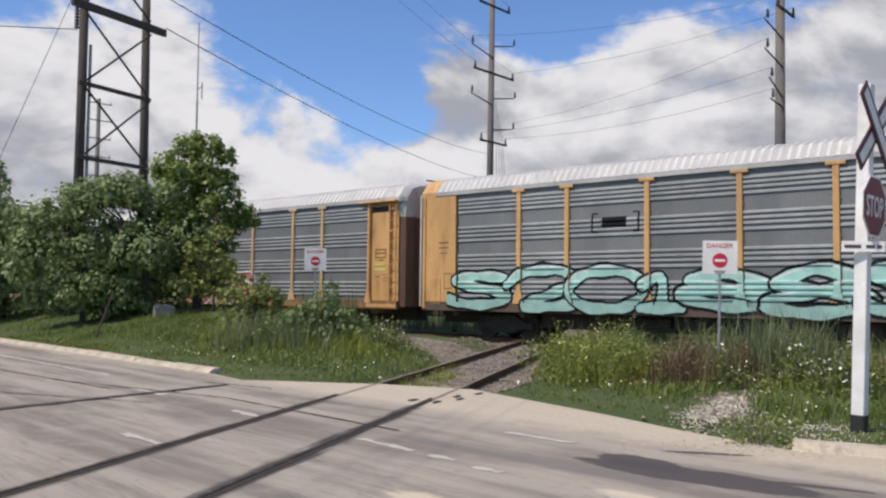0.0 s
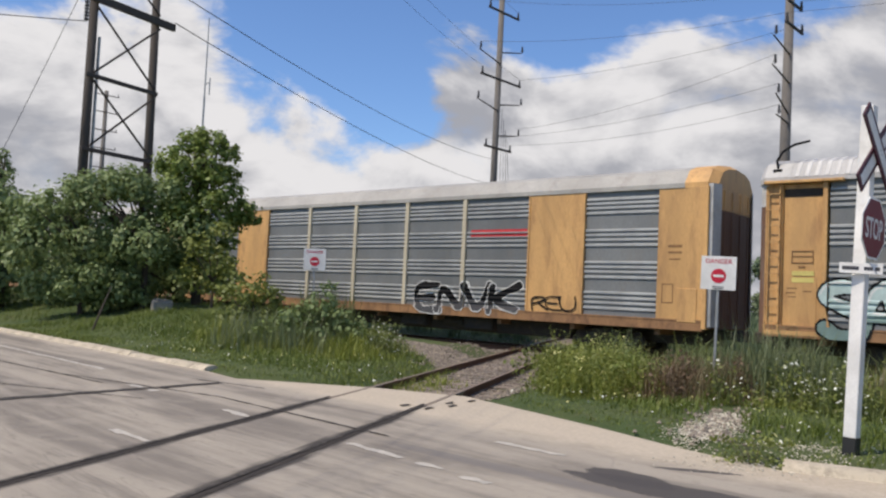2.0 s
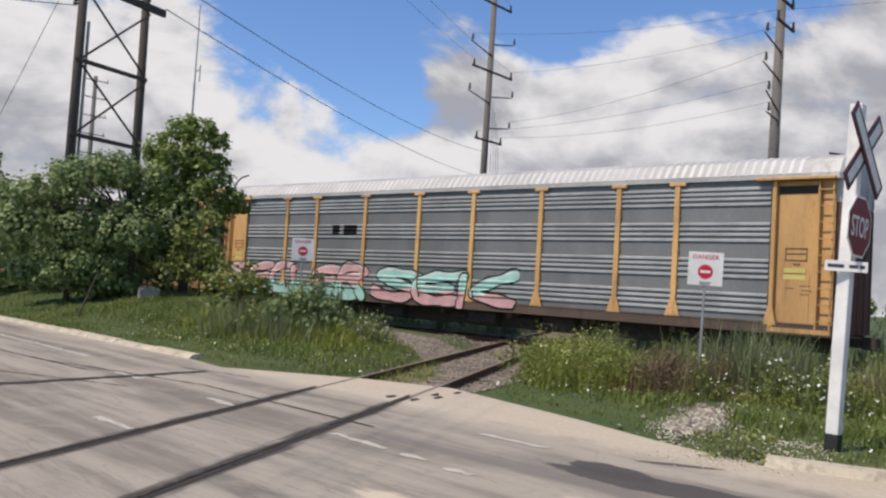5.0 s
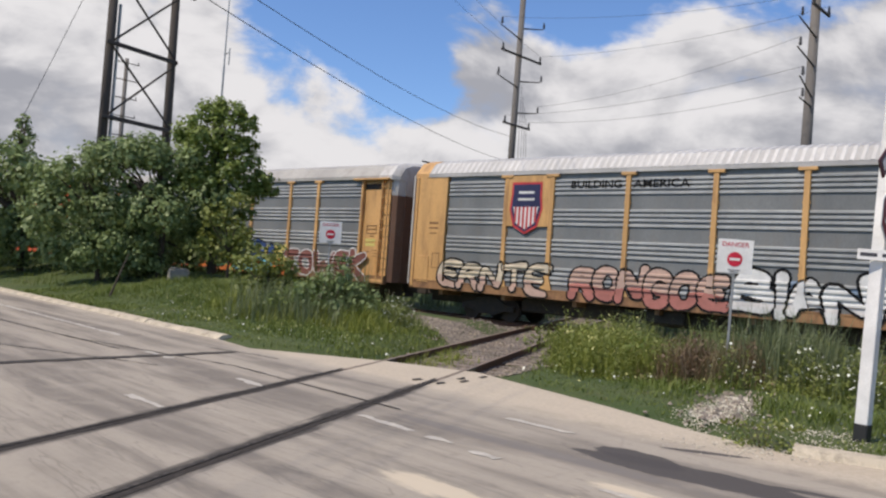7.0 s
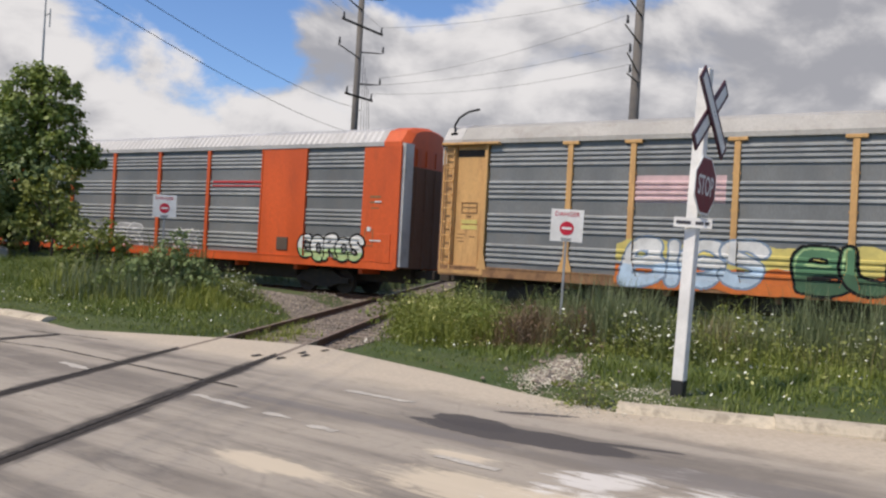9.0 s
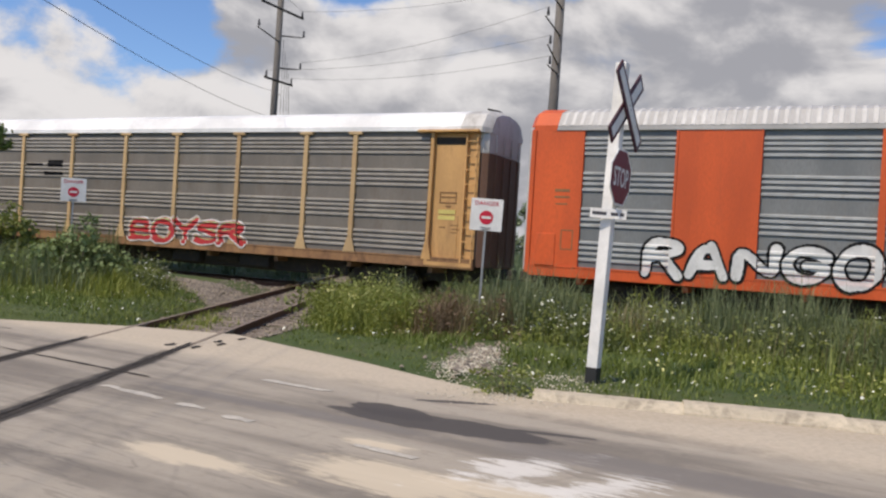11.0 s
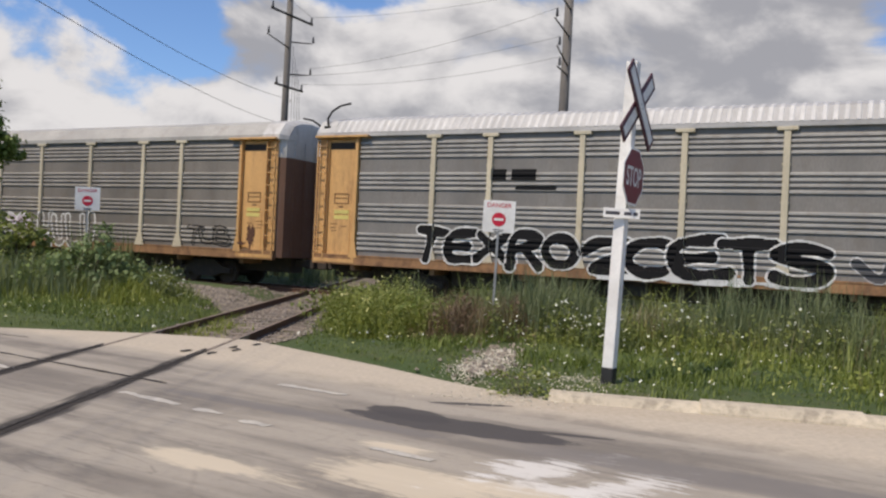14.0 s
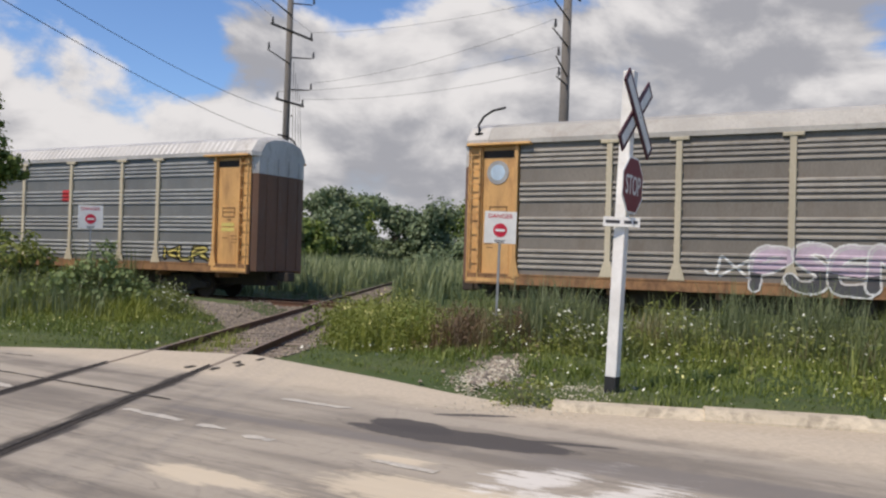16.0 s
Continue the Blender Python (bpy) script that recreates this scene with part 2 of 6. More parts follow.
def height(px, py):
    """The ground: road bed, verge, a low bank on the left, track beds."""
    px, py = np.asarray(px, float), np.asarray(py, float)
    road = inside(px, py, EDGE + BACK)
    d = np.where(road, -1.0, 1.0) * np.minimum(dist_poly(px, py, EDGE), dist_poly(px, py, BACK))
    perp = px * TN.x + py * TN.y
    along = px * TU.x + py * TU.y
    sp = np.abs(px * SN.x + py * SN.y - SPUR)
    z = -0.10 + 0.18 * sstep(d, 0.0, 0.35) + bumps(px, py) * sstep(d, 0.3, 2.0)
    bank = sstep(-along, 15.5, 24.0) * sstep(d, 0.3, 6.0) * (1 - sstep(perp, 17.5, 22.5))
    z = z + 0.85 * bank
    bed = (1 - sstep(np.abs(perp - MAIN), 1.9, 3.4))
    z = z * (1 - bed) + (-0.20) * bed
    sb = (1 - sstep(sp, 1.1, 2.1)) * sstep(d, -0.2, 0.1)
    z = z * (1 - sb) + (-0.17) * sb
    far = sstep(np.hypot(px, py), 150, 900)
    return z * (1 - far) - 0.3 * far


def along_track(s, p, z=0.0):
    q = TU * s + TN * p
    return Vector((q.x, q.y, z))


# ---- ground materials ----
def ground_mat():
    m = bpy.data.materials.new("grassy_ground")
    m.use_nodes = True
    nt = m.node_tree
    b = nt.nodes["Principled BSDF"]
    co = nt.nodes.new("ShaderNodeTexCoord").outputs["Object"]
    big, mid, small = fbm(nt, co, 0.35, 5), fbm(nt, co, 2.2, 6, 0.65), fbm(nt, co, 30, 4, 0.7)
    g = mixc(nt, smooth(nt, big, 0.35, 0.65), (0.05, 0.085, 0.018), (0.085, 0.11, 0.03))
    g = mixc(nt, smooth(nt, mid, 0.55, 0.8), g, (0.13, 0.105, 0.06))
    g = mixc(nt, smooth(nt, small, 0.4, 0.7, 0, 0.6), g, (0.035, 0.05, 0.015))
    nt.links.new(g, b.inputs["Base Color"])
    b.inputs["Roughness"].default_value = 0.95
    bp = nd(nt, "ShaderNodeBump", Strength=0.6, Distance=0.05)
    nt.links.new(small, bp.inputs["Height"])
    nt.links.new(bp.outputs[0], b.inputs["Normal"])
    return m


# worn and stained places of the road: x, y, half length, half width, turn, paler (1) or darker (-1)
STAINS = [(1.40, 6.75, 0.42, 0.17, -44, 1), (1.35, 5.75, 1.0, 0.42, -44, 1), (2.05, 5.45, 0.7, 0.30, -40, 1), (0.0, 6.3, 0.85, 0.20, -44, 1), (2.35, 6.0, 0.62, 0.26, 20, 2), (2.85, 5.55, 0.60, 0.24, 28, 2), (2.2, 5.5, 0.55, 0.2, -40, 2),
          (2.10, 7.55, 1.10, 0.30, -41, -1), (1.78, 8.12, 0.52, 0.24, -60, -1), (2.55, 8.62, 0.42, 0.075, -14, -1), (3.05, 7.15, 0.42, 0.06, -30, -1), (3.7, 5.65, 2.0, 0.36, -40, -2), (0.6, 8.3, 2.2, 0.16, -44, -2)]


def road_mat():
    """Worn concrete and asphalt with long tyre-dark bands along the road, a sandy apron and pale worn places."""
    m = bpy.data.materials.new("worn_road")
    m.use_nodes = True
    nt = m.node_tree
    b = nt.nodes["Principled BSDF"]
    co = nt.nodes.new("ShaderNodeTexCoord").outputs["Object"]
    mp = nt.nodes.new("ShaderNodeMapping")
    mp.inputs["Rotation"].default_value = (0, 0, radians(46))
    nt.links.new(co, mp.inputs["Vector"])
    st = nt.nodes.new("ShaderNodeMapping")
    st.inputs["Scale"].default_value = (0.11, 1.0, 1.0)
    nt.links.new(mp.outputs[0], st.inputs["Vector"])
    band = fbm(nt, st.outputs[0], 1.25, 5, 0.62, dist=0.25)
    mid, small, grit = fbm(nt, co, 1.3, 6, 0.65), fbm(nt, co, 14, 5, 0.7), fbm(nt, co, 150, 2, 0.6)
    pale = fbm(nt, st.outputs[0], 2.6, 7, 0.75, dist=0.5)
    c = mixc(nt, smooth(nt, band, 0.38, 0.60), (0.205, 0.180, 0.152), (0.40, 0.352, 0.288))
    c = mixc(nt, smooth(nt, mid, 0.45, 0.75, 0, 0.6), c, (0.42, 0.37, 0.305))
    c = mixc(nt, smooth(nt, pale, 0.60, 0.78, 0, 0.6), c, (0.58, 0.53, 0.44))
    c = mixc(nt, smooth(nt, small, 0.5, 0.75, 0, 0.35), c, (0.17, 0.152, 0.135))
    c = mixc(nt, smooth(nt, grit, 0.35, 0.7, 0, 0.35), c, (0.26, 0.235, 0.205))
    # long thin seams and wheel-darkened lanes
    seam = fbm(nt, st.outputs[0], 3.4, 3, 0.5, dist=0.15)
    c = mixc(nt, smooth(nt, mathn(nt, "ABSOLUTE", mathn(nt, "SUBTRACT", seam, 0.5)), 0.012, 0.003, 0.0, 0.28), c, (0.12, 0.108, 0.095))
    crackv = nt.nodes.new("ShaderNodeTexVoronoi")
    crackv.feature = "DISTANCE_TO_EDGE"
    crackv.inputs["Scale"].default_value = 0.55
    wob = nt.nodes.new("ShaderNodeMix")
    wob.data_type = "VECTOR"
    wob.inputs[0].default_value = 0.12
    nz = nd(nt, "ShaderNodeTexNoise", Scale=2.0, Detail=5.0)
    nt.links.new(co, nz.inputs["Vector"])
    nt.links.new(co, wob.inputs[4])
    nt.links.new(nz.outputs["Color"], wob.inputs[5])
    nt.links.new(wob.outputs[1], crackv.inputs["Vector"])
    c = mixc(nt, mathn(nt, "MULTIPLY", smooth(nt, crackv.outputs["Distance"], 0.012, 0.003, 0.0, 0.14), smooth(nt, mid, 0.4, 0.6)), c, (0.11, 0.10, 0.09))
    lanes = fbm(nt, st.outputs[0], 0.7, 2, 0.5)
    c = mixc(nt, smooth(nt, lanes, 0.54, 0.64, 0.0, 0.42), c, (0.17, 0.15, 0.13))
    # sandy apron towards the spur
    across = vmath(nt, "DOT_PRODUCT", co, (0.72, 0.69, 0)).outputs["Value"]
    a = smooth(nt, mathn(nt, "ADD", across, mathn(nt, "MULTIPLY", mid, 0.9)), 7.9, 8.7)
    c = mixc(nt, mathn(nt, "MULTIPLY", a, 0.85), c, mixc(nt, smooth(nt, small, 0.3, 0.7), (0.47, 0.40, 0.31), (0.60, 0.515, 0.40)))
    rag = mathn(nt, "ADD", mathn(nt, "MULTIPLY", mathn(nt, "SUBTRACT", mid, 0.5), 1.5), mathn(nt, "MULTIPLY", mathn(nt, "SUBTRACT", fbm(nt, st.outputs[0], 14.0, 7, 0.8, dist=0.6), 0.5), 1.9))
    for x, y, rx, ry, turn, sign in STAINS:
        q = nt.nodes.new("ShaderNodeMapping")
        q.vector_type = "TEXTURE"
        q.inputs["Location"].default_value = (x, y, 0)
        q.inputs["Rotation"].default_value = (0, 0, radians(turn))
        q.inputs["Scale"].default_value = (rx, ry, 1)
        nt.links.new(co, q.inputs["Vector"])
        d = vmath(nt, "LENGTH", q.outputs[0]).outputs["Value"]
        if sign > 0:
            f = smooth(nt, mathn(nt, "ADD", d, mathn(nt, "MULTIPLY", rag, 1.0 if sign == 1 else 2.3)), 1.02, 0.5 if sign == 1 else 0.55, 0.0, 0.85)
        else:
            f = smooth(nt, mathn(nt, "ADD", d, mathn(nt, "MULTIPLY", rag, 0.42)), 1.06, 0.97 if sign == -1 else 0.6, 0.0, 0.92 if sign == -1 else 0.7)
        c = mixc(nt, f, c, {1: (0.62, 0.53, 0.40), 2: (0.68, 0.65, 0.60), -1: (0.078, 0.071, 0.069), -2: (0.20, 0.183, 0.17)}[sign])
    # dark rubbed-in tar along the sunken rails, fading out before the apron
    run = vmath(nt, "DOT_PRODUCT", co, tuple(SD)).outputs["Value"]
    off = vmath(nt, "DOT_PRODUCT", co, tuple(SN)).outputs["Value"]
    reach = smooth(nt, mathn(nt, "ADD", run, mathn(nt, "MULTIPLY", mid, 2.0)), 13.2, 11.6)
    lane = nt.nodes.new("ShaderNodeCombineXYZ")
    nt.links.new(mathn(nt, "MULTIPLY", run, 0.12), lane.inputs[0])
    nt.links.new(off, lane.inputs[1])
    smear = fbm(nt, lane.outputs[0], 5.0, 6, 0.65)
    for o in (-0.755, 0.755):
        dd = mathn(nt, "ABSOLUTE", mathn(nt, "SUBTRACT", off, SPUR + o - 0.03))
        f = smooth(nt, mathn(nt, "SUBTRACT", dd, mathn(nt, "MULTIPLY", mathn(nt, "SUBTRACT", smear, 0.5), 0.36)), 0.165, 0.07, 0.0, 0.93)
        c = mixc(nt, mathn(nt, "MULTIPLY", f, reach), c, (0.052, 0.046, 0.042))
    # sandy concrete gutter beside the low kerb
    gut = None
    for (x0, y0), (x1, y1) in zip(EDGE[12:15], EDGE[13:16]):
        n = Vector((y0 - y1, x1 - x0, 0)).normalized()
        dd = mathn(nt, "SUBTRACT", n.x * x0 + n.y * y0, vmath(nt, "DOT_PRODUCT", co, tuple(n)).outputs["Value"])
        gut = dd if gut is None else mathn(nt, "MINIMUM", gut, dd)
    wavy = mathn(nt, "ADD", gut, mathn(nt, "MULTIPLY", mathn(nt, "SUBTRACT", mid, 0.5), 0.7))
    east = smooth(nt, vmath(nt, "DOT_PRODUCT", co, (1, 0, 0)).outputs["Value"], 2.6, 3.8)
    c = mixc(nt, mathn(nt, "MULTIPLY", smooth(nt, wavy, 0.68, 0.38, 0.0, 0.9), east), c, mixc(nt, smooth(nt, small, 0.3, 0.7), (0.43, 0.36, 0.27), (0.52, 0.44, 0.34)))
    nt.links.new(c, b.inputs["Base Color"])
    b.inputs["Roughness"].default_value = 0.92
    b.inputs["Specular IOR Level"].default_value = 0.2
    bp = nd(nt, "ShaderNodeBump", Strength=0.35, Distance=0.01)
    nt.links.new(grit, bp.inputs["Height"])
    nt.links.new(bp.outputs[0], b.inputs["Normal"])
    return m


ROAD = road_mat()
GROUND = ground_mat()
CONCRETE = mat("pale_concrete", (0.55, 0.475, 0.36), 0.9, dirt=(0.19, 0.16, 0.12), dirt_amount=0.7, scale=2.2)
BALLAST_M = mat("ballast", (0.25, 0.215, 0.19), 0.95, dirt=(0.13, 0.10, 0.08), dirt_amount=0.5, scale=2.0, island=0.45)
RAIL_M = mat("rusty_rail", (0.13, 0.065, 0.04), 0.8, 0.1, dirt=(0.06, 0.04, 0.03), scale=3)
RAILTOP = mat("worn_rail_head", (0.27, 0.20, 0.155), 0.5, 0.3, scale=3)
TIE_M = mat("weathered_timber", (0.20, 0.16, 0.13), 0.9, dirt=(0.05, 0.04, 0.035), scale=2, spread=0.3)


# ---- ground, road, kerbs ----
def build_ground():
    def axis(lo, hi, step):
        mid = list(np.arange(lo, hi + step / 2, step))
        out, s, a, b = [], step, lo, hi
        left, right = [], []
        while b < 3500:
            s *= 1.22
            a -= s
            b += s
            left.append(a)
            right.append(b)
        return np.array(left[::-1] + mid + right)
    xs, ys = axis(-34, 30, 0.4), axis(-6, 50, 0.4)
    X, Y = np.meshgrid(xs, ys)
    Z = height(X, Y)
    nx, ny = len(xs), len(ys)
    verts = np.stack([X.ravel(), Y.ravel(), Z.ravel()], 1).tolist()
    faces = [(j * nx + i, j * nx + i + 1, (j + 1) * nx + i + 1, (j + 1) * nx + i) for j in range(ny - 1) for i in range(nx - 1)]
    g = soup("ground", verts, faces, GROUND)
    g.data.polygons.foreach_set("use_smooth", [True] * len(g.data.polygons))
    tagged(g, "rough mown grass verge with weeds and bare soil", "ground", kind="structure")


def build_road():
    bm = bmesh.new()
    vs = [bm.verts.new((x, y, 0.0)) for x, y in EDGE + BACK]
    f = bm.faces.new(vs)
    if f.normal.z < 0:
        f.normal_flip()
    bmesh.ops.triangulate(bm, faces=[f])
    r = bmesh.ops.extrude_face_region(bm, geom=list(bm.faces))
    for v in r["geom"]:
        if isinstance(v, bmesh.types.BMVert):
            v.co.z -= 0.08
    road = part("road", bm, ROAD)
    tagged(road, "worn grey concrete and asphalt road with dark tyre bands", "road", kind="structure")
    return road


def sweep_kerb(pts, name, label):
    """A kerb of cast lengths, 0.28 m wide, with open joints and rounded, chipped tops."""
    line = [Vector((x, y, 0)) for x, y in pts]
    holder = tagged(new(name), label, "kerb", kind="structure")
    rnd = random.Random(5)
    acc = []
    for a, b in zip(line[:-1], line[1:]):
        L = (b - a).length
        n = max(1, round(L / 1.5))
        for i in range(n):
            acc.append((a.lerp(b, i / n), a.lerp(b, (i + 1) / n)))
    for a, b in acc:
        d = (b - a).normalized()
        L = (b - a).length - 0.02
        def build(bm, L=L):
            prism(bm, [(-0.05, -0.08), (-0.03, 0.02), (0.015, 0.07), (0.06, 0.1), (0.12, 0.112), (0.24, 0.112), (0.28, 0.09), (0.28, -0.08)], -L / 2, L / 2, 0)
        mid = (a + b) / 2
        drop = 0.025 if name == "kerb_2" and a == acc[0][0] else (0.03 if name == "kerb_1" else 0.0)
        piece("kerb_length", round(L, 1), build, CONCRETE, holder, Matrix.Translation((mid.x, mid.y, rnd.uniform(-0.012, 0.006) - drop)) @ pose(0, 0, 0, rnd.uniform(-2, 2), 0, math.degrees(math.atan2(d.y, d.x)) + rnd.uniform(-0.5, 0.5)))


build_ground()
build_road()
sweep_kerb(EDGE[2:7], "kerb_1", "cream concrete kerb, chipped and overgrown, along the grass verge")
sweep_kerb(EDGE[12:16], "kerb_2", "low sandy concrete kerb beside the crossing post")
# ---- tracks ----
def rail_profile():
    return [(-0.07, -0.17), (0.07, -0.17), (0.07, -0.155), (0.012, -0.13), (0.012, -0.045), (0.036, -0.035), (0.036, 0.0), (-0.036, 0.0), (-0.036, -0.035), (-0.012, -0.045), (-0.012, -0.13), (-0.07, -0.155)]


def rail(parent, a, b, z=0.0, bright=True, steel=None):
    a, b = Vector(a), Vector(b)
    d = (b - a)
    L = d.length
    m = Matrix.Translation((a.x, a.y, z)) @ pose(0, 0, 0, 0, 0, math.degrees(math.atan2(d.y, d.x)))
    bm = bmesh.new()
    prism(bm, rail_profile(), 0, L, 0)
    r = part("rail", bm, steel or RAIL_M, parent, "", m)
    if not bright:
        return
    bm = bmesh.new()
    box(bm, 0, L, -0.03, 0.03, 0.001, 0.004)
    part("running_surface", bm, RAILTOP, r, "polished steel head")


def stones(name, spots, seed, size, material, label):
    """Crushed stone: low angular lumps."""
    rnd = np.random.RandomState(seed)
    base = np.array([(1, 0, 0), (-1, 0, 0), (0, 1, 0), (0, -1, 0), (0, 0, 0.8), (0, 0, -0.5)], float)
    tri = [(0, 2, 4), (2, 1, 4), (1, 3, 4), (3, 0, 4), (2, 0, 5), (1, 2, 5), (3, 1, 5), (0, 3, 5)]
    V, F = [], []
    for i, (x, y, z) in enumerate(spots):
        s = size * rnd.uniform(0.5, 1.3)
        a = rnd.uniform(0, 6.28)
        j = base * rnd.uniform(0.6, 1.25, (6, 3)) * s
        c, sn = math.cos(a), math.sin(a)
        j = np.stack([j[:, 0] * c - j[:, 1] * sn + x, j[:, 0] * sn + j[:, 1] * c + y, j[:, 2] + z], 1)
        V.extend(j.tolist())
        F.extend([tuple(k + 6 * i for k in t) for t in tri])
    return tagged(soup(name, V, F, material), label, "gravel", kind="stuff")


TARRED = matte(mat("tarred_steel", (0.05, 0.043, 0.038), 0.9, 0.0, dirt=(0.095, 0.085, 0.075), dirt_amount=0.5, scale=4))
SANDED = mat("sanded_steel", (0.20, 0.155, 0.12), 0.8, 0.1, dirt=(0.36, 0.30, 0.235), dirt_amount=0.7, scale=5)


def build_tracks():
    main = tagged(new("main_track"), "main railway track with rusty rails on dark ballast", "railway track", kind="structure")
    for o in (-0.755, 0.755):
        rail(main, along_track(-420, MAIN + o), along_track(420, MAIN + o))
    spur = tagged(new("spur_track"), "rusty spur track crossing the road and the main line", "railway track", kind="structure")
    for o in (-0.755, 0.755):
        p = SN * (SPUR + o)
        a, b = p + SD * 14.6, p + SD * 120
        rail(spur, a, b)
        # sunken in the road: the head alone, between dark tarred flangeways
        rail(spur, p - SD * 12, p + SD * 12.2, 0.003, False, TARRED)
        rail(spur, p + SD * 12.2, a, 0.003, False, SANDED)
    rnd = random.Random(3)
    ang = math.degrees(math.atan2(TU.y, TU.x))
    def tie(bm):
        box(bm, -0.115, 0.115, -1.28, 1.28, -0.36, -0.165, 0.012)
    for s in np.arange(-60, 40, 0.56):
        c = along_track(s, MAIN)
        if abs(c.x * SN.x + c.y * SN.y - SPUR) < 1.2:
            continue
        piece("tie", 0, tie, TIE_M, main, Matrix.Translation((c.x, c.y, rnd.uniform(-0.01, 0.008))) @ pose(0, 0, 0, 0, 0, ang + rnd.uniform(-1.5, 1.5)))
    sang = math.degrees(math.atan2(SD.y, SD.x))
    for s in np.arange(15.2, 55, 0.6):
        c = SN * SPUR + SD * s
        if abs(c.dot(TN) - MAIN) < 1.45:
            continue
        piece("tie", 0, tie, TIE_M, spur, Matrix.Translation((c.x, c.y, 0.035 + rnd.uniform(-0.012, 0.006))) @ pose(0, 0, 0, 0, 0, sang + rnd.uniform(-2, 2)))
    # crossing timbers and guard rails of the diamond
    for o in (-0.66, 0.66, -1.02, 1.02):
        p = SN * (SPUR + o)
        q = p + SD * ((MAIN - p.dot(TN)) / SD.dot(TN))
        rail(spur, q - SD * 1.9, q + SD * 1.9, -0.02, False)
    r = np.random.RandomState(11)
    spots = []
    for _ in range(15000):
        s, o = r.uniform(-46, 18), r.normal(0, 1.35)
        c = along_track(s, MAIN + o)
        if abs(o) < 3.0:
            spots.append((c.x, c.y, float(height(c.x, c.y)) + 0.02 + 0.02 * r.rand()))
    for _ in range(11000):
        s, o = 14.7 + 30 * r.rand() ** 1.5, r.normal(0, 1.15)
        c = SN * (SPUR + o) + SD * s
        if o < -0.85 and s < 19.5 + 2.0 * r.rand():
            continue
        if abs(o) < 2.6 and not inside(c.x, c.y, EDGE + BACK) and (abs((s - 14.9) % 0.6 - 0.3) > 0.15 or abs(o) > 1.3 or r.rand() < 0.12):
            spots.append((c.x, c.y, float(height(c.x, c.y)) + 0.015 + 0.02 * r.rand()))
    for _ in range(6000):                      # spread stone left of the spur, wider towards the main line
        s = 15 + 9.5 * r.rand() ** 0.7
        o = -1.0 - (0.1 + 0.62 * max(0.0, s - 20.0)) * r.rand()
        c = SN * (SPUR + o) + SD * s
        if not inside(c.x, c.y, EDGE + BACK):
            spots.append((c.x, c.y, float(height(c.x, c.y)) + 0.01 + 0.02 * r.rand()))
    for _ in range(250):                      # pale gravel path from the road to the sign
        f = r.rand()
        c = Vector((3.0, 10.0, 0)).lerp(Vector((4.35, 13.2, 0)), f) + Vector((r.normal(0, 0.28), r.normal(0, 0.2), 0))
        if not inside(c.x, c.y, EDGE + BACK):
            spots.append((c.x, c.y, float(height(c.x, c.y)) + 0.01 + 0.015 * r.rand()))
    stones("ballast", spots, 4, 0.038, BALLAST_M, "grey crushed stone ballast round the tracks")
    p2 = []
    for _ in range(3600):
        f = r.rand()
        c = Vector((2.75, 9.9, 0)).lerp(Vector((4.3, 12.7, 0)), f) + Vector((r.normal(0, 0.13 + 0.10 * (1 - f)), r.normal(0, 0.12), 0))
        p2.append((c.x, c.y, float(height(c.x, c.y)) + 0.015))
    for _ in range(500):
        c = Vector((3.4, 9.05, 0)) + Vector((r.normal(0, 0.5), r.normal(0, 0.25), 0))
        p2.append((c.x, c.y, max(0.0, float(height(c.x, c.y))) + 0.008))
    for _ in range(260):
        c = Vector((4.3, 9.9, 0)) + Vector((r.normal(0, 0.35), r.normal(0, 0.2), 0))
        p2.append((c.x, c.y, float(height(c.x, c.y)) + 0.015))
    stones("gravel", p2, 8, 0.012, mat("pale_gravel", (0.55, 0.51, 0.44), 0.95, island=0.3, scale=3), "pale loose gravel of a worn path")


def strip(name, a, b, w, material, label, z=0.004, jag=0.0, seed=1, n=None):
    """A thin flat strip on the road with worn, uneven edges."""
    rnd = random.Random(seed)
    a, b = Vector((*a, 0)), Vector((*b, 0))
    d = (b - a).normalized()
    s = Vector((-d.y, d.x, 0))
    L = (b - a).length
    n = n or max(3, int(L / 0.12))
    bm = bmesh.new()
    rows = []
    for i in range(n + 1):
        p = a.lerp(b, i / n)
        k = 1.0 if 0 < i < n else 0.85
        rows.append([bm.verts.new(p + s * (w / 2 * k + rnd.uniform(-jag, jag)) + Vector((0, 0, z))), bm.verts.new(p - s * (w / 2 * k + rnd.uniform(-jag, jag)) + Vector((0, 0, z)))])
    for p, q in zip(rows[:-1], rows[1:]):
        bm.faces.new((p[0], p[1], q[1], q[0]))
    return tagged(part(name, bm, material), label, name.replace("_", " "), kind="structure")


def blot(name, cx, cy, rx, ry, ang, material, label, z=0.004, seed=1, rough=0.25):
    """A flat patch with a ragged outline."""
    bm = bmesh.new()
    n = 70
    vs = []
    for i in range(n):
        a = 2 * math.pi * i / n
        k = 1 + rough * (noise.noise(Vector((math.cos(a) * 1.6 + seed, math.sin(a) * 1.6, seed))) + 0.6 * noise.noise(Vector((math.cos(a) * 6 + seed, math.sin(a) * 6, 0))))
        p = Vector((math.cos(a) * rx * k, math.sin(a) * ry * k, 0))
        p.rotate(Euler((0, 0, radians(ang))))
        vs.append(bm.verts.new((cx + p.x, cy + p.y, z)))
    bm.faces.new(vs)
    bmesh.ops.triangulate(bm, faces=list(bm.faces))
    return tagged(part(name, bm, material), label, name.replace("_", " "), kind="structure")


